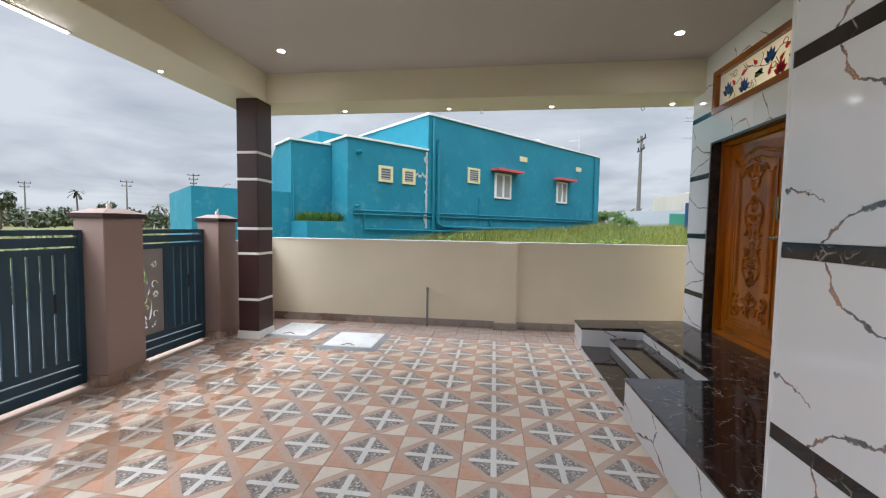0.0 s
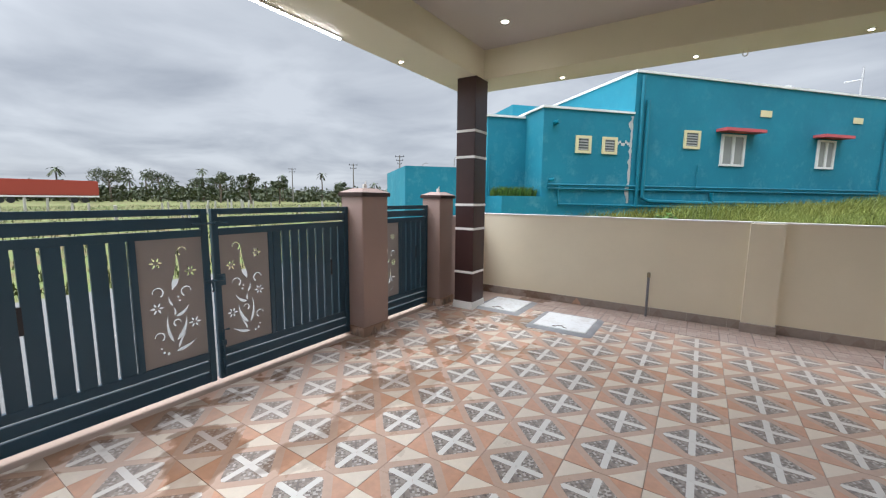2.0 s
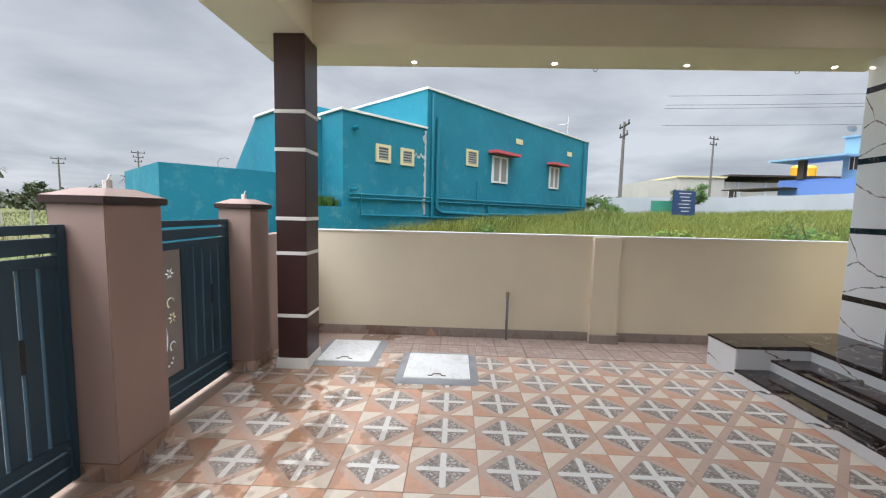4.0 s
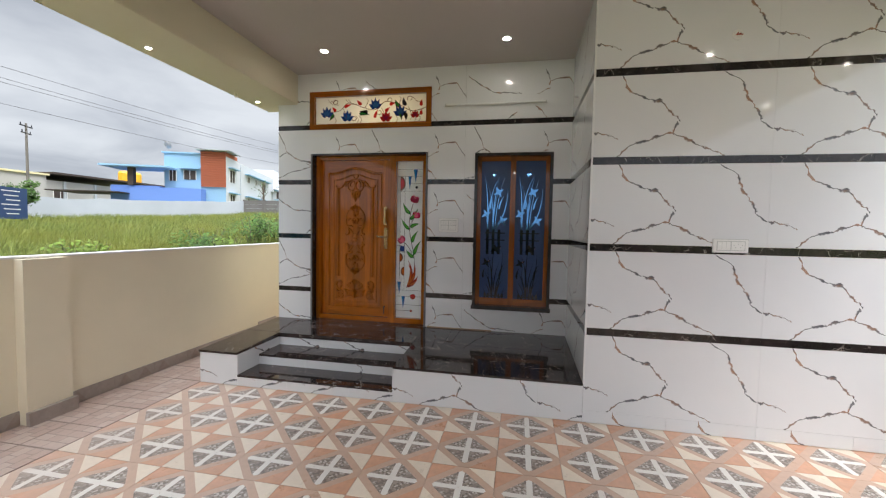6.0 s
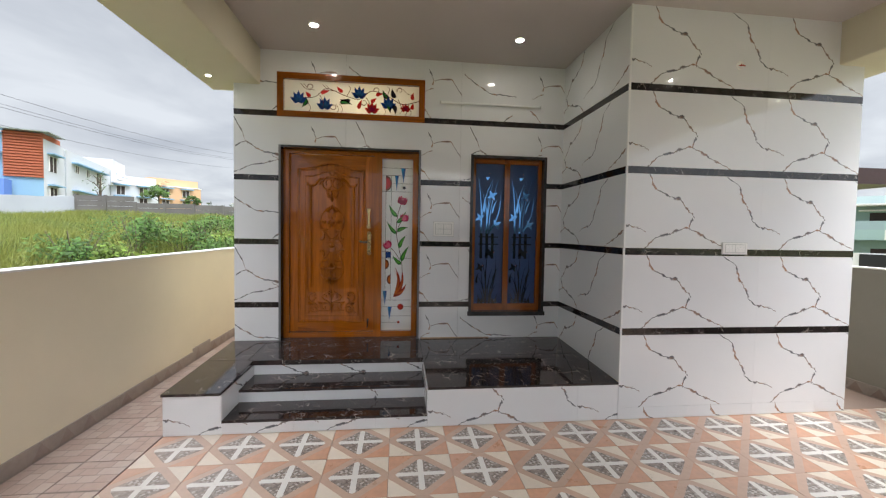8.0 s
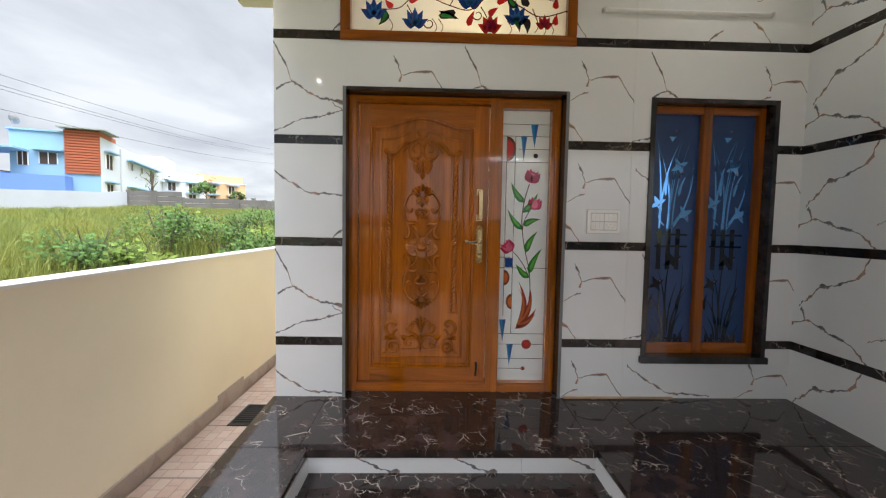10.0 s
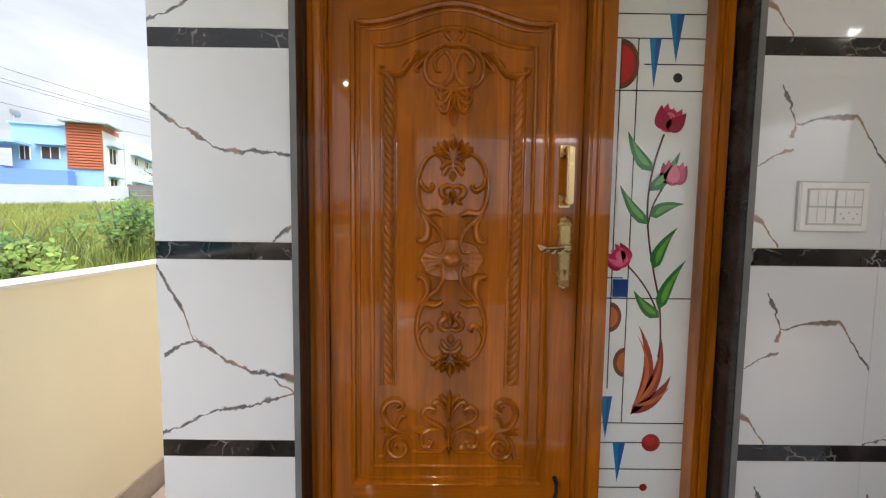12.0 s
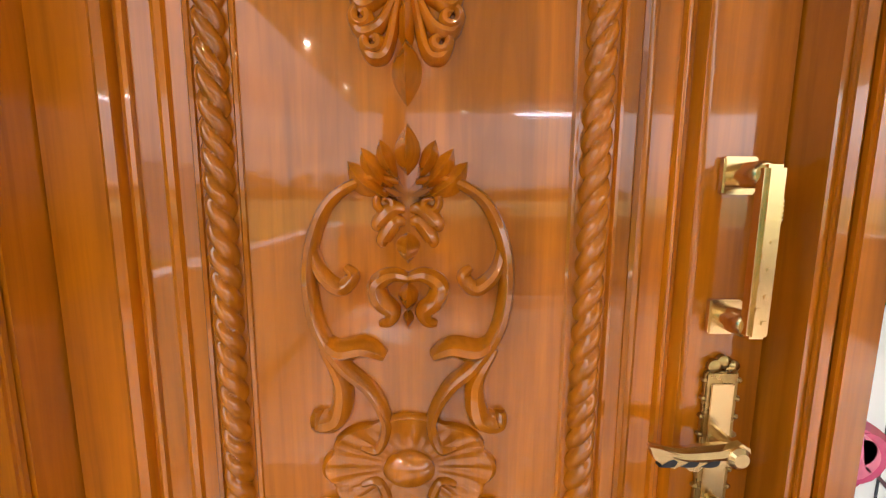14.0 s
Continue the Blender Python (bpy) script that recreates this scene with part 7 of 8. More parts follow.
boxes("carport_roof", DKB, blue2, (-17, -10, -3.5, 1.5, 4.9, 5.0), label="dark sheet carport roof")
far_window(blue2, -6.3, 0.0, 6.7, 0.7, 1.5, False)
far_window(blue2, -4.7, 0.0, 6.9, 1.3, 1.1)
for z in (6.9, 3.8):
    for y0, w, h in ((1.2, 1.6, 1.5), (8.0, 1.0, 0.8), (11.5, 1.0, 0.8), (15.0, 2.0, 1.5)):
        x0 = 0.012 if y0 < 4 else 0.0
        win = boxes("window", DKB, blue2, (x0 - 0.02, x0 + 0.04, y0, y0 + w, z + 1.5 - h, z + 1.5), label="dark brown window")
        for ya, yb in ((y0 - 0.08, y0), (y0 + w, y0 + w + 0.08), (y0 + w / 2 - 0.04, y0 + w / 2 + 0.04)):
            boxes("frame_bar", WHITEP, win, (x0, x0 + 0.08, ya, yb, z + 1.5 - h, z + 1.5))
    boxes("sunshade", SKYB, blue2, (0.012, 0.6, 0.8, 3.4, z + 1.65, z + 1.78))
    boxes("sunshade", SKYB, blue2, (0.0, 0.6, 7.0, 18.5, z + 1.65, z + 1.78))
for y0 in (5.0, 21.0, 24.0):
    boxes("drain_pipe", PALE, blue2, (0.0, 0.12, y0, y0 + 0.12, 0, 9.6))
dish = thing("satellite_dish", "grey satellite dish on the parapet", "antenna", (38.9, 44.3, 10.15))
bm = bmesh.new()
tube(bm, [(0, 0, 0), (0, 0, 0.7)], 0.04, 6)
lathe(bm, [(0.05, 0.0), (0.35, 0.08), (0.5, 0.2), (0.48, 0.2), (0.3, 0.1)], (0, 0, 0.8), 14, Matrix.Rotation(radians(60), 3, "Y"))
part("dish", bm, flat("dish_grey", (0.3, 0.3, 0.32), 0.5), dish)
white1 = thing("white_hall", "long white single storey building with a flat roof", "house")
boxes("wall", OFFW, white1, (24.4, 44, 56, 66, 0, 6.3))
boxes("wall", OFFW, white1, (28, 34, 55.5, 66, 0, 6.75))
boxes("roof_edge", CREAMF, white1, (27.8, 34.2, 55.3, 66, 6.75, 6.95))
boxes("roof", DKB, white1, (34.4, 52, 55, 66, 7.0, 7.22), label="dark flat roof slab")
for x in (36, 39.5, 43):
    boxes("pilaster", PALE, white1, (x, x + 0.25, 55.8, 56, 0, 6.3))
far_window(white1, 35, 56, 4.0, 1.4, 1.2, False)
for i in range(2):
    t = thing("yellow_tank", "yellow plastic water tank on a roof", "water tank", (47 + 1.7 * i, 60, 7.22), 0, "yellow tanks")
    bm = bmesh.new()
    lathe(bm, [(0.75, 0.4), (0.78, 0.5), (0.78, 1.6), (0.6, 1.9), (0.2, 2.0)], (0, 0, 0), 12)
    box(bm, -0.8, 0.8, -0.8, 0.8, 0, 0.4)
    part("body", bm, flat("yellow_plastic", (0.75, 0.4, 0.02), 0.4), t)
def small_house(x, y, w, d, h, mat, label, rz=-40):
    th = thing("far_house", label, "house", (x, y, land(x, y) - 0.3), rz)
    boxes("wall", mat, th, (-w / 2, w / 2, 0, d, 0, h))
    boxes("wall", mat, th, (-w / 4, w / 2, 1, d, h, h + 1.4))
    boxes("parapet", WHITEP, th, (-w / 2 - 0.1, w / 2 + 0.1, -0.1, d, h, h + 0.15))
    for i in range(3):
        far_window(th, -w / 2 + 0.8 + i * w / 3.2, 0, h * 0.62, 1.0, 1.2)
        far_window(th, -w / 2 + 0.8 + i * w / 3.2, 0, h * 0.2, 1.0, 1.2)
    bm = bmesh.new()
    for i in range(8):
        box(bm, -w / 2 + 0.6 * i, -w / 2 + 0.6 * i + 0.6, -1.0, -0.05, h * 0.55 + 0.4 * i - 0.15, h * 0.55 + 0.4 * i)
    part("stair", bm, mat, th)
    return th
PEACH = flat("peach_house_paint", (0.6, 0.38, 0.22), 0.75)
MINT = flat("mint_house_paint", (0.33, 0.46, 0.42), 0.75)
small_house(70, 42, 10, 8, 4.4, PEACH, "peach two storey house with an outside stair")
small_house(62, 44, 9, 8, 3.9, WHT, "white two storey house with an outside stair")
small_house(96, 34, 9, 8, 3.6, WHT, "small white house behind the slab wall")
# southern houses, wall and car
mint = thing("mint_house", "mint green two storey house with balconies and orange columns", "house", (32.3, -48.4, -1.85), 33.5)
boxes("wall", MINT, mint, (-9, 7.0, -8, 0, 0, 6.9))
# No opening is cut: this dark slab carries the carport's shade.
boxes("wall", DKB, mint, (-7, 3, 0.01, 0.03, 0.3, 2.4), label="dark sheet painted for the shade of a carport opening")
boxes("column", ORG, mint, (6.6, 7.0, 0.004, 0.5, 0.0, 8.0), label="orange painted column")
boxes("column", WHITEP, mint, (5.6, 6.4, 0.004, 0.6, 4.2, 6.9))
boxes("balcony", MINT, mint, (-10, 8.5, 0.51, 1.6, 3.3, 4.4), label="mint balcony front")
boxes("balcony_glass", flat("balcony_glass", (0.35, 0.45, 0.45), 0.1), mint, (-10, 6, 1.5, 1.56, 4.4, 5.3))
boxes("chevron_panel", WHITEP, mint, (-1, 2, 1.6, 1.66, 3.32, 4.38))
boxes("roof_edge", WHITEP, mint, (-10.5, 6.5, -0.2, 1.9, 6.9, 7.1))
boxes("roof_rail", flat("rail_glass", (0.4, 0.5, 0.5), 0.1), mint, (-10, 5, -0.1, 0.0, 7.1, 8.0))
win = boxes("window", DKB, mint, (1.6, 3.2, -0.02, 0.05, 4.5, 6.2))
boxes("shade", WHITEP, mint, (-3, 4, 0.0, 0.8, 6.35, 6.5))
boxes("yard_wall", WHITEP, mint, (-16, 9, 4.6, 4.8, 0, 2.0), label="white yard wall")
gate2 = boxes("yard_gate", DARKM, mint, (-3.5, 3.5, 4.81, 4.88, 0.3, 1.9), label="dark metal gate with two notices")
boxes("notice", WHITEP, gate2, (-0.9, -0.2, 4.885, 4.9, 0.7, 1.8), (0.2, 0.9, 4.885, 4.9, 0.7, 1.8))
white3 = thing("white_house", "white house with an orange striped column", "house", (29.1, -29.9, -1.85), 45)
boxes("wall", WHT, white3, (-1.6, 2.6, -6, 0, 0, 3.3))
boxes("column", ORG, white3, (-1.6, -0.9, 0.002, 0.4, 0, 4.8), label="orange striped column")
car = thing("parked_car", "red hatchback parked on the lane beyond the wall", "car", (22.6, -22.6, land(22.6, -22.6) - 0.02), 40)
CARR = flat("red_car_paint", (0.45, 0.03, 0.02), 0.15)
bm = bmesh.new()
prof = [(-1.95, 0.35), (1.95, 0.35), (2.0, 0.6), (1.9, 0.78), (1.0, 0.95), (0.45, 1.4), (-0.9, 1.52), (-1.6, 1.35), (-1.9, 1.0), (-2.0, 0.6)]
for s in (0.85,):
    lo = [bm.verts.new((x, -s * (0.82 if z > 1.1 else 1), z)) for x, z in prof]
    hi = [bm.verts.new((x, s * (0.82 if z > 1.1 else 1), z)) for x, z in prof]
    bm.faces.new(lo)
    bm.faces.new(hi[::-1])
    for i in range(len(prof)):
        j = (i + 1) % len(prof)
        bm.faces.new((lo[i], hi[i], hi[j], lo[j]))
bmesh.ops.bevel(bm, geom=bm.edges[:], offset=0.05, segments=2, affect="EDGES")
body = part("body", bm, CARR, car, smooth=True)
for s in (-1, 1):
    bm = bmesh.new()
    for pts in ([(0.9, 0.98), (0.42, 1.34), (-0.2, 1.4), (-0.2, 0.98)], [(-0.28, 0.98), (-0.28, 1.4), (-0.95, 1.42), (-1.5, 1.25), (-1.6, 1.0)]):
        vs = [bm.verts.new((x, s * (0.855 - 0.16 * (z - 0.98) / 0.42), z)) for x, z in pts]
        f = bm.faces.new(vs)
        r = bmesh.ops.extrude_face_region(bm, geom=[f])
        for v in r["geom"]:
            if isinstance(v, bmesh.types.BMVert):
                v.co.y += s * 0.01
    part("side_window", bm, WGLASS, car)
bm = bmesh.new()
vs = [bm.verts.new(v) for v in ((1.0, -0.68, 0.99), (1.0, 0.68, 0.99), (0.5, 0.6, 1.395), (0.5, -0.6, 1.395))]
f = bm.faces.new(vs)
r = bmesh.ops.extrude_face_region(bm, geom=[f])
for v in r["geom"]:
    if isinstance(v, bmesh.types.BMVert):
        v.co += Vector((0.02, 0, 0.03))
part("windscreen", bm, WGLASS, car)
for sx in (-1.25, 1.25):
    for sy in (-0.82, 0.82):
        bm = bmesh.new()
        lathe(bm, [(0.2, -0.1), (0.31, -0.1), (0.32, 0), (0.31, 0.1), (0.2, 0.1)], (sx, sy, 0.32), 18, Matrix.Rotation(radians(90), 3, "X"))
        part("wheel", bm, DARKM, car)
    boxes("mirror", CARR, car, (0.6, 0.8, -1.02 if sx < 0 else 0.86, -0.86 if sx < 0 else 1.02, 0.98, 1.12))
# notice board in the grass
board = thing("notice_board", "blue notice board with white lines of writing on two posts", "sign", (11.4, 24.2, land(11.4, 24.2)), 24)
boxes("board", flat("navy_board", (0.02, 0.05, 0.14), 0.5), board, (-0.9, 0.9, -0.03, 0.03, 0.35, 1.75))
for s in (-0.75, 0.75):
    boxes("post", DARKM, board, (s - 0.04, s + 0.04, 0.03, 0.1, -0.2, 1.7))
for i in range(6):
    boxes("writing", WHITEP, board, (-0.5 + 0.12 * (i % 3), 0.5 - 0.1 * (i % 2), -0.034, -0.03, 1.57 - 0.2 * i, 1.61 - 0.2 * i))
boxes("green_sheet", flat("green_sheet_metal", (0.05, 0.25, 0.17), 0.5), None, (11.9, 13.7, 29.0, 29.1, 0.5, 2.55))
tagged(bpy.data.objects["green_sheet"], "green corrugated sheet panel standing in the grass", "sheet")
truck = thing("lorry", "long red covered lorry parked across the field", "lorry", (-97, 20.5, -0.05), 84)
boxes("load_cover", flat("red_tarpaulin", (0.35, 0.05, 0.03), 0.6), truck, (-7, 7, -1.3, 1.3, 1.3, 4.0), bevel=0.15)
boxes("chassis", WHITEP, truck, (-7, 7, -1.25, 1.25, 1.0, 1.28))
for x in (-5.5, -4.3, 3.5, 5.0):
    bm = bmesh.new()
    tube(bm, [(x, -1.2, 0.5), (x, 1.2, 0.5)], 0.5, 14)
    part("axle_wheels", bm, DARKM, truck)

# ---- plants ----
def leafy(name, c, rough=0.6):
    k = Nodes(name)
    isl = k.n.new("ShaderNodeNewGeometry").outputs["Random Per Island"]
    big = k.noise(k.coord("World"), 0.5, 3)
    col = k.mix(isl, scaled(c, 0.4), scaled(c, 1.65))
    col = k.mix(k.math("MULTIPLY", k.ramp(big, [(0.42, 0.0), (0.6, 1.0)]), 0.7), col, (c[0] * 1.5, c[1] * 1.2, c[2] * 1.0))
    k.b.inputs["Specular IOR Level"].default_value = 0.25
    return k.done(col, rough)


GRASS = leafy("tall_grass", (0.125, 0.158, 0.034))
WGRASS = leafy("rough_field_grass", (0.05, 0.065, 0.02))
LEAFG = leafy("bush_leaf", (0.05, 0.11, 0.018))
FARG = leafy("far_foliage", (0.05, 0.066, 0.036))
BARK = flat("grey_brown_bark", (0.12, 0.09, 0.07), 0.9)


def blades(name, pts, hs, ws, seed, mat, label, lean=0.5):
    """Bent grass blades, joined in one sheet of stuff."""
    rng = np.random.default_rng(seed)
    n = len(pts)
    a = rng.uniform(0, 2 * np.pi, n)
    side = np.stack([np.cos(a), np.sin(a), np.zeros(n)], 1) * ws[:, None] / 2
    wind = np.stack([rng.normal(0.25, 0.45, n), rng.normal(0.05, 0.45, n), np.zeros(n)], 1) * (hs * lean)[:, None]
    up_ = np.array([0, 0, 1.0])
    p1 = pts + wind * 0.25 + up_ * (hs * 0.55)[:, None]
    p2 = pts + wind + up_ * (hs * (0.95 - 0.1 * rng.random(n)))[:, None]
    v = np.concatenate([pts - side, pts + side, p1 + side * 0.75, p1 - side * 0.75, p2], 1).reshape(-1, 3)
    k = np.arange(n) * 5
    quads = np.stack([k, k + 1, k + 2, k + 3], 1)
    tris = np.stack([k + 3, k + 2, k + 4], 1)
    me = bpy.data.meshes.new(name)
    me.from_pydata(v.tolist(), [], quads.tolist() + tris.tolist())
    me.materials.append(mat)
    ob = new(name, me)
    return tagged(ob, label, "grass", "", "stuff")


def scatter(n, fx, fy, seed):
    rng = np.random.default_rng(seed)
    x, y = fx(rng, n), fy(rng, n)
    z = np.array([land(a, b) for a, b in zip(x, y)])
    return np.stack([x, y, z - 0.02], 1)


rng0 = np.random.default_rng(5)
def patchy(p, keep=0.42, scale=0.35):
    m = np.array([0.5 + 0.5 * noise.noise(Vector((x * scale, y * scale, 1.7))) > keep - 0.25 * random.Random(i).random() for i, (x, y, z) in enumerate(p)])
    return p[m]
near = patchy(scatter(95000, lambda r, n: r.uniform(-4, 22, n), lambda r, n: 6.1 + 11 * r.random(n) ** 1.3, 1))
hh = 0.22 + 0.3 * rng0.random(len(near)) + 0.32 * np.array([max(0, noise.noise(Vector((x * 0.25, y * 0.25, 9)))) for x, y, z in near])
hh *= np.clip((near[:, 1] - 5.4) / 3.0, 0.25, 1.0)
tc = scatter(150, lambda r, n: r.uniform(-3, 20, n), lambda r, n: 7.4 + 9 * r.random(n), 41)
tuft = np.repeat(tc, 90, 0) + np.concatenate([rng0.normal(0, 0.16, (150 * 90, 2)), np.zeros((150 * 90, 1))], 1)
blades("grass", tuft, np.repeat(rng0.uniform(0.4, 0.95, 150), 90) * (0.5 + 0.5 * rng0.random(150 * 90)), 0.006 + 0.006 * rng0.random(150 * 90), 21, GRASS, "taller wind-blown tufts of green grass", 0.7)
blades("grass", near, hh, 0.006 + 0.007 * rng0.random(len(near)), 2, GRASS, "wind-blown tall green grass on the open plot")
mid = scatter(90000, lambda r, n: r.uniform(-2, 46, n), lambda r, n: r.uniform(16, 32, n), 3)
mid = mid[(mid[:, 1] < 29.8) & (mid[:, 0] < 33.8)]
inb = ((mid - np.array(O)) @ np.array(NRM)) < 0.25
mid = mid[~(inb & ((mid - np.array(O)) @ np.array(DIR) < 14) & ((mid - np.array(O)) @ np.array(NRM) > -9))]
blades("grass", mid, 0.3 + 0.3 * rng0.random(len(mid)) + 0.5 * np.array([max(0, noise.noise(Vector((x * 0.2, y * 0.2, 4)))) for x, y, z in mid]), 0.014 + 0.014 * rng0.random(len(mid)), 4, GRASS, "tall green grass further out on the open plot")
foot = np.array([list(MB @ Vector((s, -0.25 - 2.2 * u, 0))) for s, u in zip(rng0.uniform(-3, 14, 9000), rng0.random(9000) ** 1.5)])
foot[:, 2] = [land(a, b) for a, b, c in foot]
blades("grass", foot, 0.35 + 0.55 * rng0.random(len(foot)), 0.018 + 0.015 * rng0.random(len(foot)), 6, GRASS, "long grass at the foot of the blue house")
ledge = np.array([list(MB @ Vector((s, 0.1 + u, 1.55))) for s, u in zip(rng0.uniform(-4.9, -3.6, 1500), rng0.random(1500))])
blades("grass", ledge, 0.12 + 0.28 * rng0.random(1500), 0.02 + 0.015 * rng0.random(1500), 7, LEAFG, "weeds growing on the ledge of the blue house")
west = scatter(40000, lambda r, n: -8.4 - 60 * r.random(n) ** 1.6, lambda r, n: r.uniform(-25, 60, n), 8)
blades("grass", west, 0.1 + 0.22 * rng0.random(len(west)), 0.02 + 0.02 * rng0.random(len(west)), 9, WGRASS, "rough green grass across the lane")
south = scatter(14000, lambda r, n: r.uniform(4, 60, n), lambda r, n: r.uniform(-40, -3, n), 18)
blades("grass", south, 0.12 + 0.25 * rng0.random(len(south)), 0.03 + 0.03 * rng0.random(len(south)), 19, WGRASS, "low green grass beyond the side wall")


def leaf_cloud(bm_v, bm_f, centre, radii, n, size, rng):
    """Leaf quads spread through a lumpy crown."""
    for _ in range(n):
        d = Vector(rng.normal(0, 1, 3))
        d.normalize()
        q = rng.random() ** 0.45
        p = Vector(centre) + Vector((d.x * radii[0], d.y * radii[1], d.z * radii[2])) * q
        a = Vector(rng.normal(0, 1, 3)).normalized() * size * rng.uniform(0.6, 1.3)
        b = a.orthogonal().normalized() * size * 0.45
        k = len(bm_v)
        bm_v += [tuple(p - a), tuple(p + b), tuple(p + a), tuple(p - b)]
        bm_f.append((k, k + 1, k + 2, k + 3))


def plant_mesh(name, v, f, mat):
    me = bpy.data.meshes.new(name)
    me.from_pydata(v, [], f)
    me.materials.append(mat)
    return me


def tree(x, y, h, spread, seed, label, mat=None, leaves=900, size=0.16, name="tree", cat="tree"):
    rng = np.random.default_rng(seed)
    th = thing(name, label, cat, (x, y, land(x, y)))
    bm = bmesh.new()
    tips = []
    top = Vector((rng.normal(0, 0.1) * h, rng.normal(0, 0.05) * h, h * 0.75))
    tube(bm, [(0, 0, -0.2), tuple(top * 0.4 + Vector((0.04 * h, 0, 0))), tuple(top)], [0.035 * h, 0.025 * h, 0.008 * h], 7)
    for i in range(7):
        a = i * 2.4 + rng.random()
        s = top * rng.uniform(0.35, 0.85)
        e = s + Vector((math.cos(a) * spread * rng.uniform(0.5, 1), math.sin(a) * spread * rng.uniform(0.5, 1), h * rng.uniform(0.08, 0.3)))
        tube(bm, [tuple(s), tuple((s + e) / 2 + Vector((0, 0, 0.03 * h))), tuple(e)], [0.012 * h, 0.008 * h, 0.003 * h], 5)
        tips.append(e)
    part("trunk", bm, BARK, th)
    v, f = [], []
    for e in tips + [top]:
        for _ in range(2):
            c = e + Vector(rng.normal(0, 0.18 * spread, 3))
            leaf_cloud(v, f, c, (spread * 0.42, spread * 0.42, spread * 0.32), leaves // (2 * len(tips) + 2), size, rng)
    ob = new("crown", plant_mesh("crown", v, f, mat or LEAFG))
    ob.parent = th
    return th


def bush(x, y, w, h, seed, n=500, size=0.05, mat=None, label="low leafy green shrub in the grass"):
    rng = np.random.default_rng(seed)
    th = thing("shrub", label, "shrub", (x, y, land(x, y)), 0, "wild shrubs")
    bm = bmesh.new()
    for i in range(7):
        a = i * 0.9
        tube(bm, [(0, 0, 0), (math.cos(a) * w * 0.3, math.sin(a) * w * 0.3, h * 0.5), (math.cos(a) * w * 0.55, math.sin(a) * w * 0.5, h * 0.95)], [0.012, 0.008, 0.003], 4)
    part("stem", bm, BARK, th)
    v, f = [], []
    for i in range(6):
        leaf_cloud(v, f, (rng.normal(0, w * 0.3), rng.normal(0, w * 0.3), h * rng.uniform(0.35, 0.75)), (w * 0.4, w * 0.4, h * 0.35), n // 6, size, rng)
    ob = new("leaves", plant_mesh("leaves", v, f, mat or LEAFG))
    ob.parent = th


BRIGHT = leafy("bright_creeper", (0.1, 0.16, 0.022))
for i, (x, y, w, h) in enumerate(((3.6, 6.6, 0.5, 0.5), (5.2, 6.7, 0.6, 0.45), (7.0, 6.9, 0.7, 0.5), (9.0, 7.4, 0.6, 0.6), (11.5, 8.2, 0.8, 0.6), (14, 9.5, 0.8, 0.6), (4.4, 7.6, 0.5, 0.6), (8.2, 9.0, 0.7, 0.8), (6.2, 8.4, 0.5, 0.9), (12.5, 11.5, 0.9, 0.8), (17, 12, 1.0, 0.8), (1.5, 7.2, 0.4, 0.4), (2.4, 8.2, 0.5, 0.6), (4.0, 6.35, 0.7, 0.3), (5.9, 6.4, 0.9, 0.32), (0.3, 7.6, 0.6, 0.4), (7.9, 6.5, 1.0, 0.36), (-0.8, 8.6, 0.5, 0.7), (10.2, 6.8, 0.9, 0.4), (12.2, 7.2, 0.9, 0.42), (6.6, 7.8, 0.9, 0.7), (8.8, 8.0, 1.1, 0.75), (10.6, 9.2, 1.0, 0.9), (5.0, 8.6, 0.7, 0.7), (13.5, 8.6, 1.2, 0.8), (15.5, 10.5, 1.2, 1.0), (9.6, 10.6, 1.0, 0.9), (18.5, 11.0, 1.4, 1.0))):
    bush(x, y, w, h, 30 + i, 700 if x < 10 else 500, 0.045 if x < 10 else 0.07, BRIGHT if i % 3 == 0 else LEAFG)
for i, (x, y, h, s) in enumerate(((14.3, 28.4, 2.2, 0.85), (7.4, 27.0, 1.5, 0.7), (8.6, 27.5, 1.2, 0.6))):
    tree(x, y, h, s, 60 + i, "small leafy tree in the grass", LEAFG, 1500 if i == 0 else 500, 0.11)
tree(46, 36.5, 5.4, 1.1, 70, "thin sparse young tree by the white house", None, 90, 0.13)
tree(58, 37, 3.6, 1.5, 71, "leafy green tree by the peach house", LEAFG, 700, 0.25)
tree(66, 36, 2.8, 1.0, 72, "leafy green tree by the peach house", LEAFG, 500, 0.2)
# trees and posts to the west
for i, (x, y, h, s) in enumerate(((-52, 72, 7.5, 3.2), (-92, 48, 9, 3.4), (-78, 47, 8.5, 2.4), (-76, 52, 7, 2.2), (-104, 50, 8, 4.0), (-112, 44, 10, 4.5), (-46, 78, 4.5, 2.5), (-36, 72, 4.0, 2.5), (-60, 56, 6, 1.8), (-108, 33, 10, 4.5), (-70, 64, 5, 2))):
    tree(x, y, h * 0.78, s * 0.75, 90 + i, "leafy green tree beyond the field", FARG, 1100, 0.24)
v, f = [], []
rng = np.random.default_rng(3)
for i in range(420):
    a = radians(rng.uniform(95, 205))
    d = rng.uniform(105, 165)
    x, y = d * math.cos(a), d * math.sin(a) + 5
    h = rng.uniform(2.2, 5.2)
    leaf_cloud(v, f, (x, y, h * 0.45), (rng.uniform(2.5, 5), rng.uniform(2.5, 5), h * 0.5), 130, 0.5, rng)
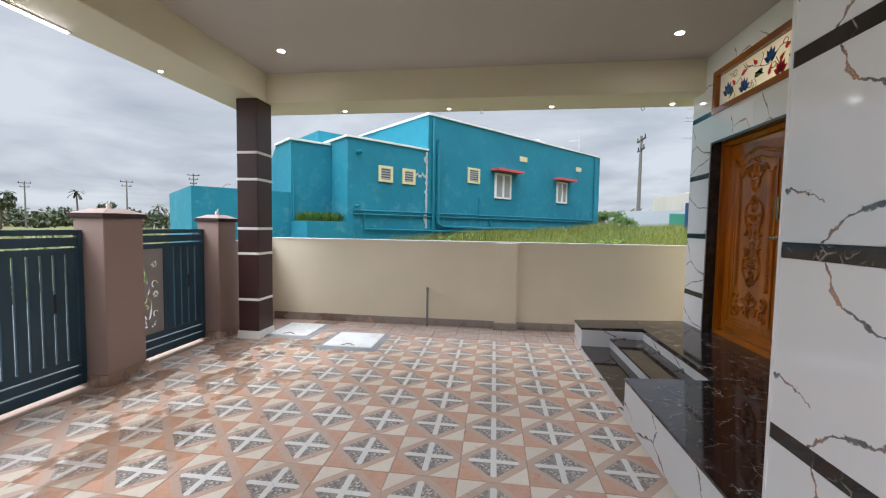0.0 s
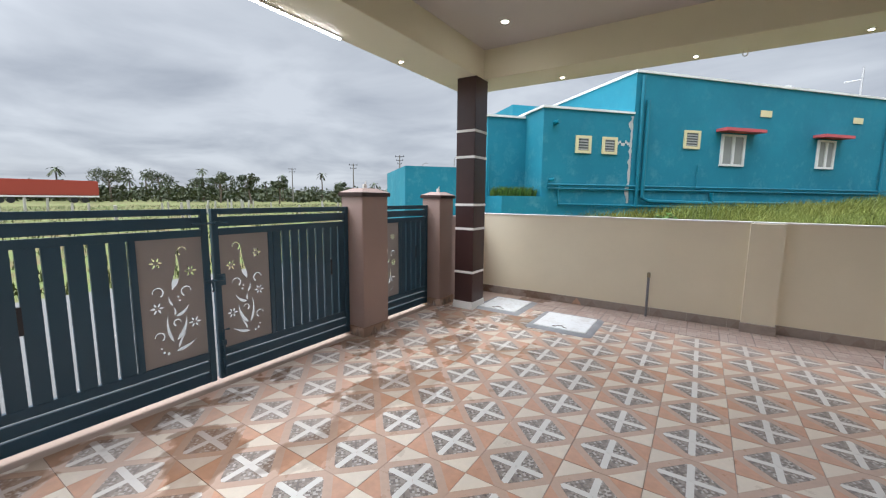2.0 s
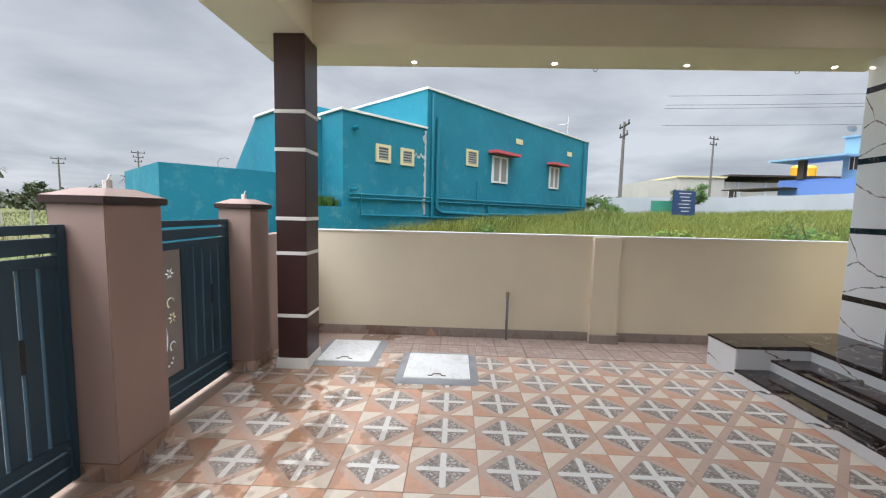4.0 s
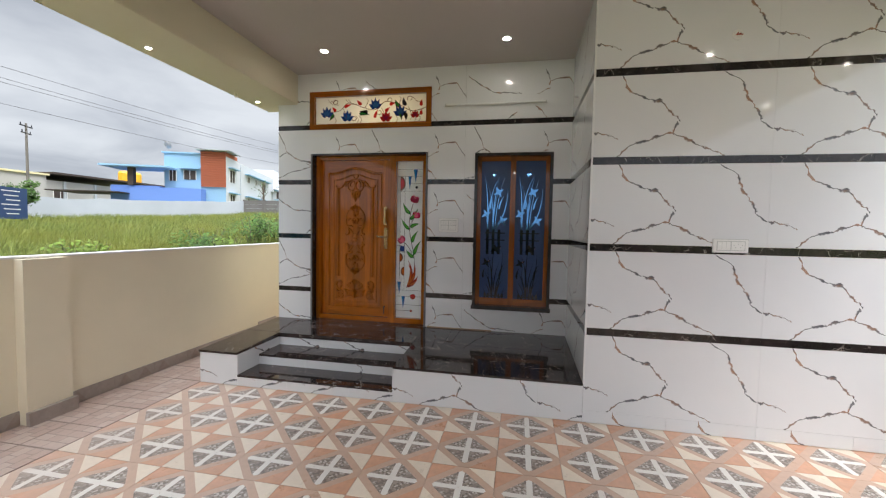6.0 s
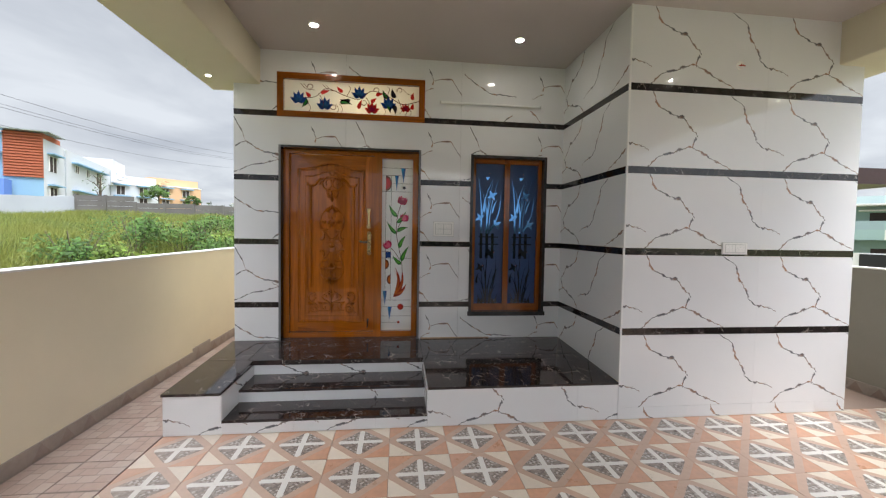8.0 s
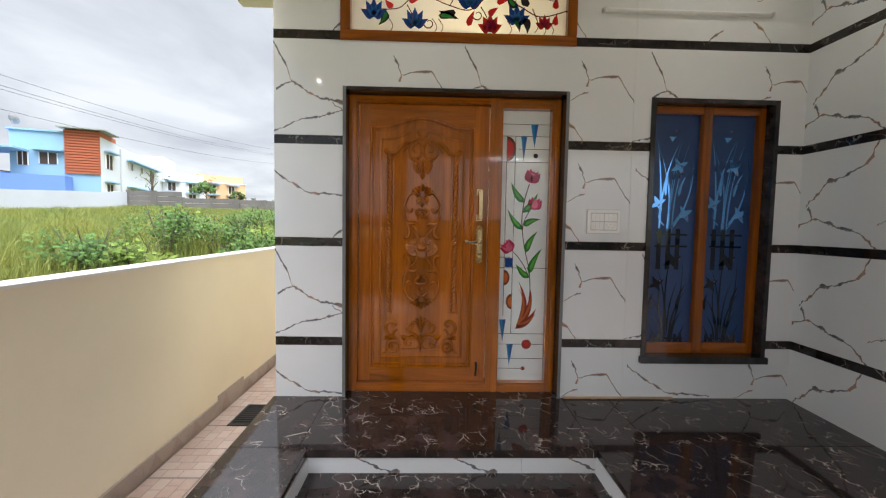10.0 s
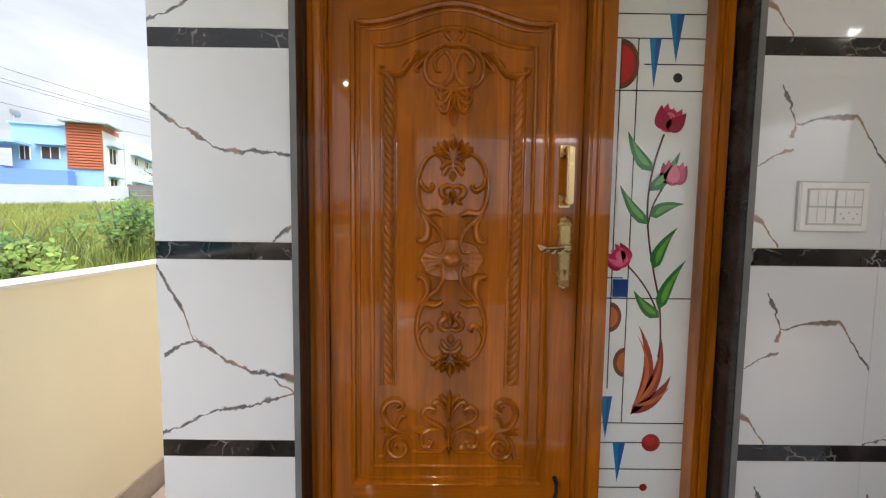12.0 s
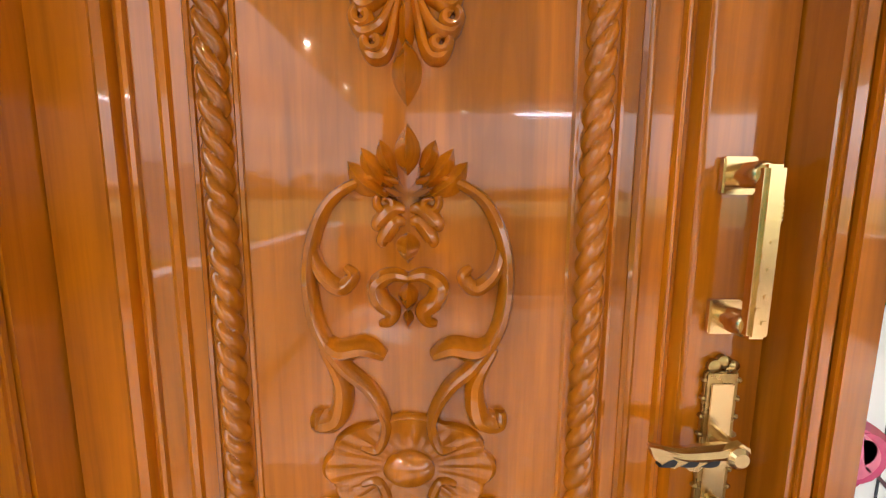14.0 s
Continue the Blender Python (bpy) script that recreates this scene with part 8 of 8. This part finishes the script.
for i in range(260):
    a = radians(rng.uniform(-75, 90))
    d = rng.uniform(120, 200)
    x, y = d * math.cos(a), d * math.sin(a)
    h = rng.uniform(2.5, 5)
    leaf_cloud(v, f, (x, y, land(x, y) + h * 0.5), (rng.uniform(2.5, 5), rng.uniform(2.5, 5), h * 0.55), 60, 0.85, rng)
tagged(new("far_woods", plant_mesh("far_woods", v, f, FARG)), "dark green line of woods on the horizon", "woods", "", "stuff")
def palm(x, y, h, seed):
    rng = np.random.default_rng(seed)
    th = thing("palm_tree", "slim palm standing above the far woods", "palm", (x, y, 0), 0, "far palms")
    bm = bmesh.new()
    tube(bm, [(0, 0, 0), (0.2, 0, h * 0.5), (0, 0, h)], [0.22, 0.18, 0.14], 6)
    part("trunk", bm, BARK, th)
    v, f = [], []
    for i in range(14):
        a = i * 0.45 + rng.random() * 0.2
        rise = rng.uniform(-0.6, 0.9)
        pts = [Vector((math.cos(a) * r, math.sin(a) * r, h + rise * r - 0.35 * r * r)) for r in (0, 0.6, 1.2, 1.7)]
        for p, q in zip(pts, pts[1:]):
            s = (q - p).cross(Vector((0, 0, 1))).normalized() * 0.22
            k = len(v)
            v += [tuple(p - s), tuple(p + s), tuple(q + s * 0.8), tuple(q - s * 0.8)]
            f.append((k, k + 1, k + 2, k + 3))
    ob = new("fronds", plant_mesh("fronds", v, f, FARG))
    ob.parent = th
for i in range(16):
    a = radians(112 + 3.6 * i + 2.0 * math.sin(i * 3.1))
    palm(128 * math.cos(a), 128 * math.sin(a), 6.8 + 1.6 * math.sin(i * 1.7), 200 + i)
POST = flat("grey_stone_post", (0.4, 0.38, 0.35), 0.9)
bm = bmesh.new()
box(bm, -0.07, 0.07, -0.06, 0.06, -0.2, 1.0, 0.01)
me_post = mesh_of(bm, "fence_post", POST)
r = random.Random(6)
for i in range(64):
    x, y = -26 - r.random() * 22, -4 + i * 1.05 + r.uniform(-0.6, 0.6)
    ob = new("fence_post", me_post)
    ob.matrix_basis = pose(x, y, land(x, y) - 0.05, r.uniform(-6, 6), r.uniform(-6, 6), r.uniform(0, 90)) @ Matrix.Diagonal((1, 1, r.uniform(0.85, 1.35), 1))
    tagged(ob, "weathered grey stone plot marker post", "post", "plot posts")
v, f = [], []
for i in range(60):
    a = radians(r.uniform(-70, -15))
    d = r.uniform(260, 420)
    x, y, w, h = d * math.cos(a), d * math.sin(a), r.uniform(5, 12), r.uniform(3, 8)
    k = len(v)
    for z in (-2, h):
        v += [(x - w / 2, y - w / 2, z), (x + w / 2, y - w / 2, z), (x + w / 2, y + w / 2, z), (x - w / 2, y + w / 2, z)]
    f += [(k, k + 1, k + 5, k + 4), (k + 1, k + 2, k + 6, k + 5), (k + 2, k + 3, k + 7, k + 6), (k + 3, k, k + 4, k + 7), (k + 4, k + 5, k + 6, k + 7)]
TOWN = Nodes("far_town_paint")
_i = TOWN.n.new("ShaderNodeNewGeometry").outputs["Random Per Island"]
TOWN = TOWN.done(TOWN.ramp(_i, [(0.0, (0.6, 0.6, 0.6)), (0.4, (0.6, 0.5, 0.35)), (0.6, (0.5, 0.25, 0.18)), (0.8, (0.45, 0.55, 0.6))], "CONSTANT"), 0.8)
tagged(new("far_town", plant_mesh("far_town", v, f, TOWN)), "pale houses of a far town on the horizon", "town", "", "stuff")
